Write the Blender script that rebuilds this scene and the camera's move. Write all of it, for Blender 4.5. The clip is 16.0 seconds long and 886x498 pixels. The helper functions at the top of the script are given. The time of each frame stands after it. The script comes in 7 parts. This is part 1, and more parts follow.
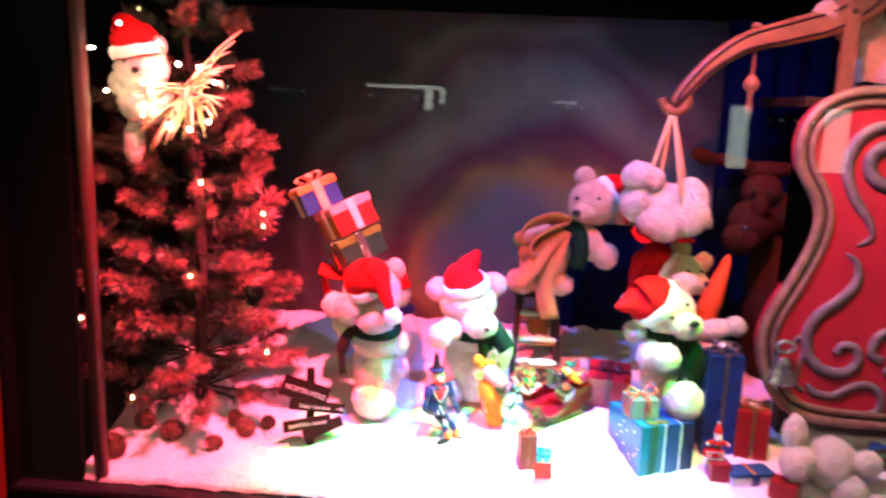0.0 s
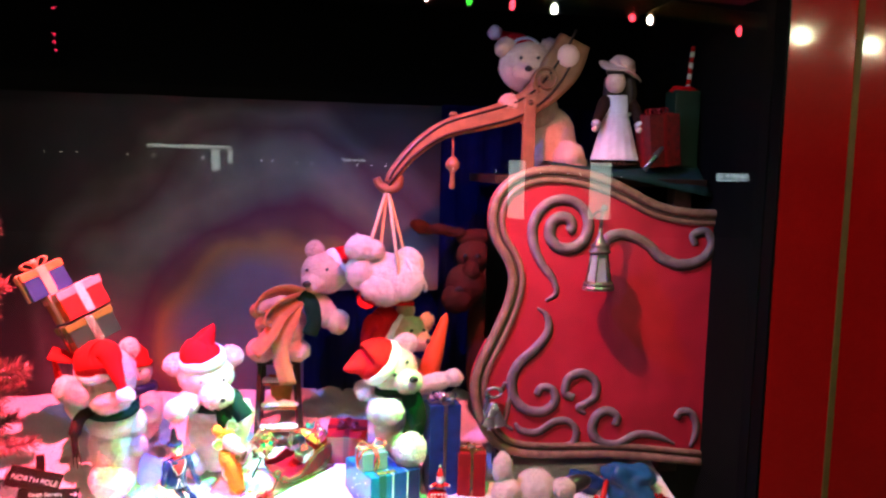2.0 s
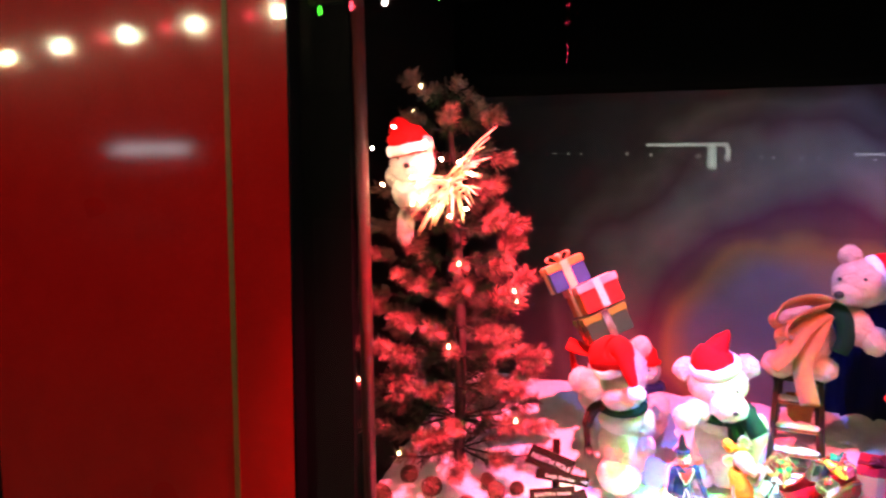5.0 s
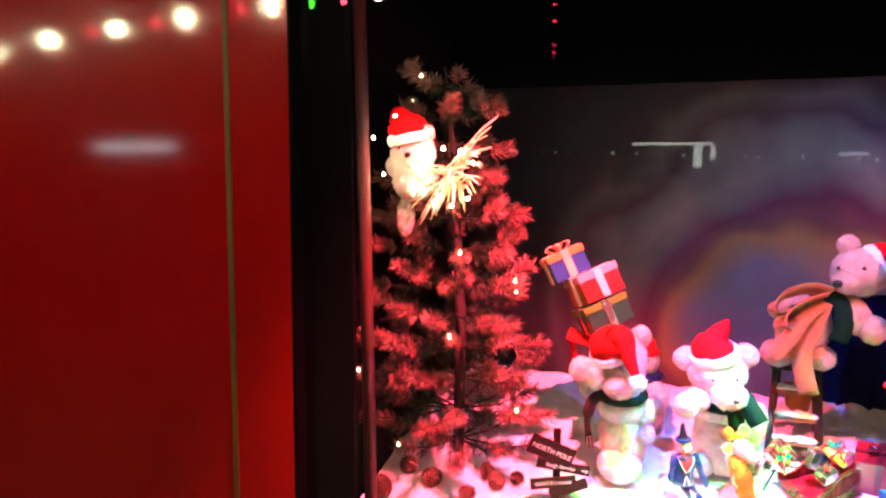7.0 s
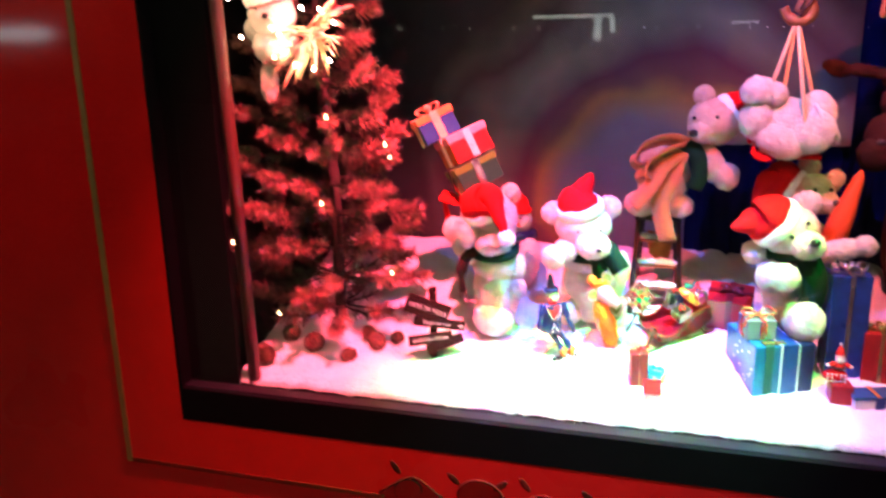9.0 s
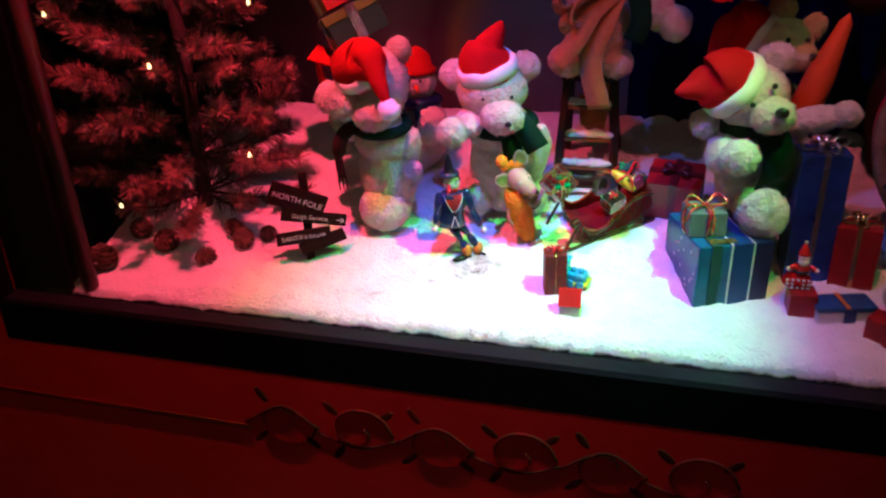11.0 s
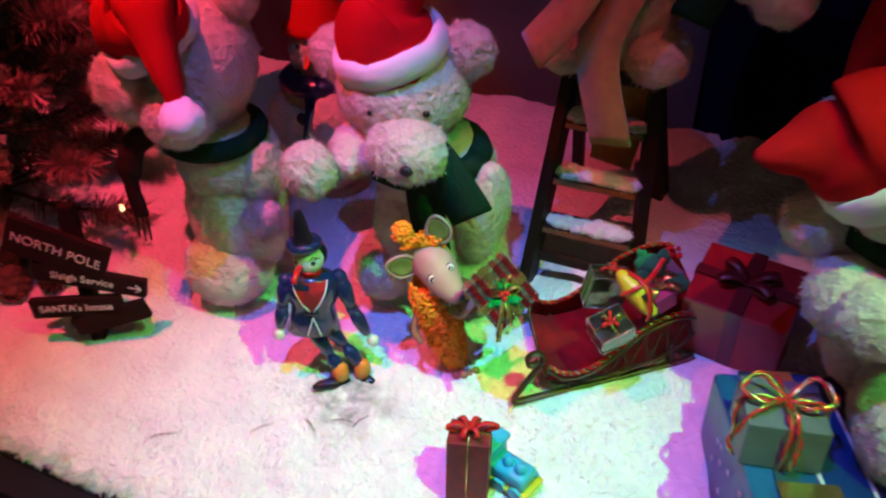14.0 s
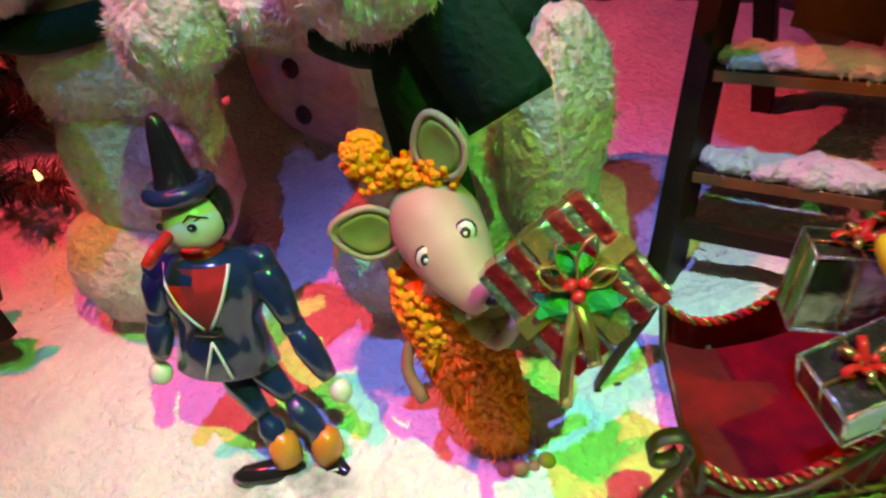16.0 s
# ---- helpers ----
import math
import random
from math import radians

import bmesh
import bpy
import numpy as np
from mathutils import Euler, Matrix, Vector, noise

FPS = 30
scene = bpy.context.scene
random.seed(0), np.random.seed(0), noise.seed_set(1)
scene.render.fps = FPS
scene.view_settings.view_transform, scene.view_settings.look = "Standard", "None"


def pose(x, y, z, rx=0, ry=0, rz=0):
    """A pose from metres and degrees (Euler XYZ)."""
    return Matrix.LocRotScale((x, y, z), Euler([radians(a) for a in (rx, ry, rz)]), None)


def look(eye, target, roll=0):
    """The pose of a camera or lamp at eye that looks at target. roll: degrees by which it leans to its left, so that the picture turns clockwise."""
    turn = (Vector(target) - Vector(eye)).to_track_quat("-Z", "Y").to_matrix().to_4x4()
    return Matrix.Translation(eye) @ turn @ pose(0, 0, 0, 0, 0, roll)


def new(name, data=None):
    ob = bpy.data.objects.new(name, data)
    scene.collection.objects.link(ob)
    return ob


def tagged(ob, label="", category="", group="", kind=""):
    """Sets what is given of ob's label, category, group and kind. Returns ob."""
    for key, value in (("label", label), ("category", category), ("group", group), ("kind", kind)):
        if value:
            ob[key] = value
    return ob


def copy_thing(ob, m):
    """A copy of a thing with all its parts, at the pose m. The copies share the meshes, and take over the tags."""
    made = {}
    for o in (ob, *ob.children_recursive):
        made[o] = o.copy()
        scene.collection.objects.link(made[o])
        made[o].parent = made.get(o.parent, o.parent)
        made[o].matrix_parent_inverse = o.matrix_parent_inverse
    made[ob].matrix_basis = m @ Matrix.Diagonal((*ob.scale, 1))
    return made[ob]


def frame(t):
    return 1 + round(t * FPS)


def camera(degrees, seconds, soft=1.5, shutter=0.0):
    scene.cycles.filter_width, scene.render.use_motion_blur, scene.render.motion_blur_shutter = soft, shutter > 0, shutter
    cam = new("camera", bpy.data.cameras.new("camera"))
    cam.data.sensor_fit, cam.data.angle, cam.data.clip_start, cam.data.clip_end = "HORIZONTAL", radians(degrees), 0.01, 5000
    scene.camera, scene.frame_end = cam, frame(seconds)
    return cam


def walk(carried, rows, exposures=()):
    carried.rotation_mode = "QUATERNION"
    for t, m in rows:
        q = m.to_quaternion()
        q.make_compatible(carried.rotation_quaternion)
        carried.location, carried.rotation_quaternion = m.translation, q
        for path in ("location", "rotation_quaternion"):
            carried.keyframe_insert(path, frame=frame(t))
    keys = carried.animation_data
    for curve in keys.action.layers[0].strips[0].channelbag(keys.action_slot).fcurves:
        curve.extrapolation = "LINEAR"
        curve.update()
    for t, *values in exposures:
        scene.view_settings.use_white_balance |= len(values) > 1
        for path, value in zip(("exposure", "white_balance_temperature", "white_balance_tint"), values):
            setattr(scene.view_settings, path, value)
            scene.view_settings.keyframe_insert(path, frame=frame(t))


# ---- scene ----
# seconds, eye x y z, yaw, pitch, roll
PATH = [
    (0, 1.134, -1.265, 1.457, 4.65, -10.32, -2.35),
    (0.5, 1.078, -1.327, 1.475, -4.08, -11.09, -1.51),
    (1, 1.095, -1.363, 1.490, -7.66, -9.39, -0.73),
    (1.5, 1.192, -1.388, 1.494, -7.99, -7.17, -1.70),
    (2, 1.272, -1.393, 1.513, -9.69, -5.97, -1.43),
    (2.2, 1.298, -1.396, 1.511, -9.24, -5.16, -1.16),
    (2.5, 1.317, -1.396, 1.514, -6.87, -3.48, -0.51),
    (2.8, 1.320, -1.382, 1.515, -3.15, -2.55, -0.34),
    (3, 1.314, -1.391, 1.520, -0.44, -2.88, -0.49),
    (3.5, 1.299, -1.375, 1.511, 7.30, -4.77, -0.53),
    (4, 1.275, -1.325, 1.487, 14.98, -5.71, 0.23),
    (4.6, 1.237, -1.340, 1.513, 20.78, -6.16, 0.49),
    (5, 1.213, -1.323, 1.507, 24.44, -6.52, -0.06),
    (5.2, 1.207, -1.337, 1.509, 25.29, -6.48, -0.27),
    (7.4, 1.185, -1.336, 1.486, 22.90, -6.75, -0.35),
    (8, 1.195, -1.336, 1.486, 22.40, -8.57, -0.23),
    (8.5, 1.275, -1.328, 1.445, 21.36, -10.51, 0.92),
    (9, 1.261, -1.316, 1.449, 16.67, -14.94, 1.27),
    (9.5, 1.299, -1.287, 1.426, 14.36, -17.93, 1.43),
    (9.7, 1.311, -1.276, 1.417, 13.54, -19.18, 1.76),
    (11.8, 1.352, -0.685, 1.391, 20.23, -28.44, -0.56),
    (12, 1.394, -0.628, 1.412, 23.57, -28.85, -0.40),
    (12.5, 1.456, -0.548, 1.435, 26.38, -30.15, -1.54),
    (13, 1.446, -0.495, 1.427, 25.82, -31.60, -1.74),
    (13.5, 1.404, -0.414, 1.394, 24.77, -32.11, -1.52),
    (14, 1.362, -0.301, 1.311, 24.74, -31.83, -0.50),
    (14.5, 1.321, -0.209, 1.254, 24.27, -33.17, -0.21),
    (15, 1.334, -0.119, 1.195, 28.32, -34.10, 3.69),
    (15.3, 1.320, -0.080, 1.160, 30.80, -33.18, 4.73),
    (15.5, 1.310, -0.056, 1.141, 31.62, -32.30, 5.37),
    (15.7, 1.304, -0.037, 1.116, 33.15, -30.23, 5.23),
    (16, 1.293, -0.013, 1.089, 34.99, -28.40, 5.40),
]
cam = camera(58.0, 16.0, soft=2.2, shutter=0.5)
walk(cam, [(t, pose(x, y, z, 90 + p, r, w)) for t, x, y, z, w, p, r in PATH],
     exposures=[(0.0, -0.05, 6200, 1), (2.0, 0.1, 6100, 0), (3.5, 0.4, 6300, 0), (5.0, 0.35, 6300, 1), (7.5, 0.35, 6300, 1), (9.0, 0.05, 6300, 1), (9.5, -0.7, 6200, 1), (9.8, -1.0, 6200, 1),
                (11.8, -2.85, 6100, 3), (13.0, -2.9, 6100, 3), (14.5, -2.75, 7200, 4), (16.0, -2.65, 8600, -2)])

# ---------------------------------------------------------------- light
SNOW, SLOPE = 0.78, 0.30          # front height and rise of the snow bed


def snow_z(y):
    return SNOW + SLOPE * max(0.0, min(y, 0.58))


world = bpy.data.worlds.new("night")
scene.world = world
world.use_nodes = True
world.node_tree.nodes["Background"].inputs[0].default_value = (0.9, 0.75, 0.6, 1)
world.node_tree.nodes["Background"].inputs[1].default_value = 0.003


def spot(name, eye, target, colour, watts, degrees=100, blend=0.6, radius=0.012):
    data = bpy.data.lights.new(name, "SPOT")
    data.color, data.energy = colour, watts
    data.spot_size, data.spot_blend, data.shadow_soft_size = radians(degrees), blend, radius
    ob = new(name, data)
    ob.matrix_world = look(eye, target)
    return ob


# coloured flood lamps on arms in front of the shop, over the window
# each has a wide spill and a hot beam that falls on the front of the snow
LAMPS = [
    ("lamp_red", (0.84, -0.130, 1.872), (0.54, 0.18, 1.25), (1.0, 0.055, 0.12), 142, 51, (0.78, 0.10, 0.80), 410, 76),
    ("lamp_blue", (1.168, -0.130, 1.874), (1.54, 0.20, 1.08), (0.13, 0.18, 1.0), 40, 118, (1.18, 0.05, 0.79), 400, 47),
    ("lamp_rose", (1.468, -0.130, 1.876), (1.66, 0.30, 1.18), (1.0, 0.13, 0.18), 68, 83, (1.28, 0.06, 0.80), 90, 50),
    ("lamp_green", (1.725, -0.130, 1.868), (1.84, 0.06, 0.88), (0.12, 1.0, 0.14), 14, 90, (1.18, 0.04, 0.80), 590, 38),
]
for name, eye, target, colour, watts, degrees, spot_at, beam, beam_degrees in LAMPS:
    spot(name, eye, target, colour, watts, degrees, 1.0, 0.004)
    spot(name + "_beam", eye, spot_at, colour, beam, beam_degrees, 1.0, 0.004)


# ---------------------------------------------------------------- materials
def nodes_of(name):
    m = bpy.data.materials.new(name)
    m.use_nodes = True
    nt = m.node_tree
    return m, nt, nt.nodes["Principled BSDF"]


def mat(name, colour, rough=0.6, metal=0.0, second=None, scale=60.0, bump=0.0, bump_scale=None, mix=0.5,
        coat=0.0, sheen=0.0, detail=6.0, island=0.0, spec=None, coat_rough=0.12, depth=0.003):
    """Colour varied by two scales of noise, with fine relief."""
    m, nt, bsdf = nodes_of(name)
    add, link = nt.nodes.new, nt.links.new
    tex = add("ShaderNodeTexCoord")
    second = second or tuple(c * 0.7 for c in colour)
    noise_a = add("ShaderNodeTexNoise")
    noise_a.inputs["Scale"].default_value, noise_a.inputs["Detail"].default_value = scale, detail
    noise_b = add("ShaderNodeTexNoise")
    noise_b.inputs["Scale"].default_value, noise_b.inputs["Detail"].default_value = scale / 7, 3
    for n in (noise_a, noise_b):
        link(tex.outputs["Object"], n.inputs["Vector"])
    avg = add("ShaderNodeMath")
    avg.operation = "MULTIPLY_ADD"
    link(noise_a.outputs["Fac"], avg.inputs[0])
    avg.inputs[1].default_value = 0.55
    half = add("ShaderNodeMath")
    half.operation = "MULTIPLY"
    half.inputs[1].default_value = 0.45
    link(noise_b.outputs["Fac"], half.inputs[0])
    link(half.outputs[0], avg.inputs[2])
    ramp = add("ShaderNodeValToRGB")
    ramp.color_ramp.elements[0].position, ramp.color_ramp.elements[1].position = 0.36, 0.36 + 0.5 * mix + 0.02
    ramp.color_ramp.elements[0].color, ramp.color_ramp.elements[1].color = (*second, 1), (*colour, 1)
    link(avg.outputs[0], ramp.inputs[0])
    out = ramp.outputs[0]
    if island:
        geo = add("ShaderNodeNewGeometry")
        hsv = add("ShaderNodeHueSaturation")
        mr = add("ShaderNodeMapRange")
        mr.inputs["To Min"].default_value, mr.inputs["To Max"].default_value = 1 - island, 1 + island
        link(geo.outputs["Random Per Island"], mr.inputs["Value"])
        link(mr.outputs[0], hsv.inputs["Value"])
        link(out, hsv.inputs["Color"])
        out = hsv.outputs[0]
    link(out, bsdf.inputs["Base Color"])
    rr = add("ShaderNodeMapRange")
    rr.inputs["To Min"].default_value, rr.inputs["To Max"].default_value = max(0.03, rough - 0.12), min(1, rough + 0.12)
    link(noise_b.outputs["Fac"], rr.inputs["Value"])
    link(rr.outputs[0], bsdf.inputs["Roughness"])
    bsdf.inputs["Metallic"].default_value = metal
    bsdf.inputs["Coat Weight"].default_value = coat
    bsdf.inputs["Coat Roughness"].default_value = coat_rough
    bsdf.inputs["Sheen Weight"].default_value = sheen
    if spec is not None:
        bsdf.inputs["Specular IOR Level"].default_value = spec
    if bump:
        b = add("ShaderNodeBump")
        b.inputs["Strength"].default_value, b.inputs["Distance"].default_value = bump, depth
        nb = noise_a
        if bump_scale:
            nb = add("ShaderNodeTexNoise")
            nb.inputs["Scale"].default_value, nb.inputs["Detail"].default_value = bump_scale, 5
            link(tex.outputs["Object"], nb.inputs["Vector"])
        link(nb.outputs["Fac"], b.inputs["Height"])
        link(b.outputs[0], bsdf.inputs["Normal"])
    return m


def glow(name, colour, strength):
    m, nt, bsdf = nodes_of(name)
    bsdf.inputs["Base Color"].default_value = (*colour, 1)
    bsdf.inputs["Emission Color"].default_value = (*colour, 1)
    bsdf.inputs["Emission Strength"].default_value = strength
    return m


def glass_pane(name):
    m, nt, bsdf = nodes_of(name)
    add, link = nt.nodes.new, nt.links.new
    clear, gloss, mixer = add("ShaderNodeBsdfTransparent"), add("ShaderNodeBsdfGlossy"), add("ShaderNodeMixShader")
    weight, power, amount = add("ShaderNodeLayerWeight"), add("ShaderNodeMath"), add("ShaderNodeMath")
    power.operation, amount.operation = "POWER", "MULTIPLY_ADD"
    weight.inputs["Blend"].default_value = 0.5
    power.inputs[1].default_value = 5.0
    amount.inputs[1].default_value, amount.inputs[2].default_value = 0.9, 0.075
    gloss.inputs["Roughness"].default_value = 0.0
    clear.inputs["Color"].default_value = (0.97, 0.98, 0.97, 1)
    link(weight.outputs["Facing"], power.inputs[0])
    link(power.outputs[0], amount.inputs[0])
    link(amount.outputs[0], mixer.inputs[0])
    link(clear.outputs[0], mixer.inputs[1])
    link(gloss.outputs[0], mixer.inputs[2])
    link(mixer.outputs[0], nt.nodes["Material Output"].inputs[0])
    return m


def clear_film(name):
    m, nt, bsdf = nodes_of(name)
    clear = nt.nodes.new("ShaderNodeBsdfTransparent")
    nt.links.new(clear.outputs[0], nt.nodes["Material Output"].inputs[0])
    return m


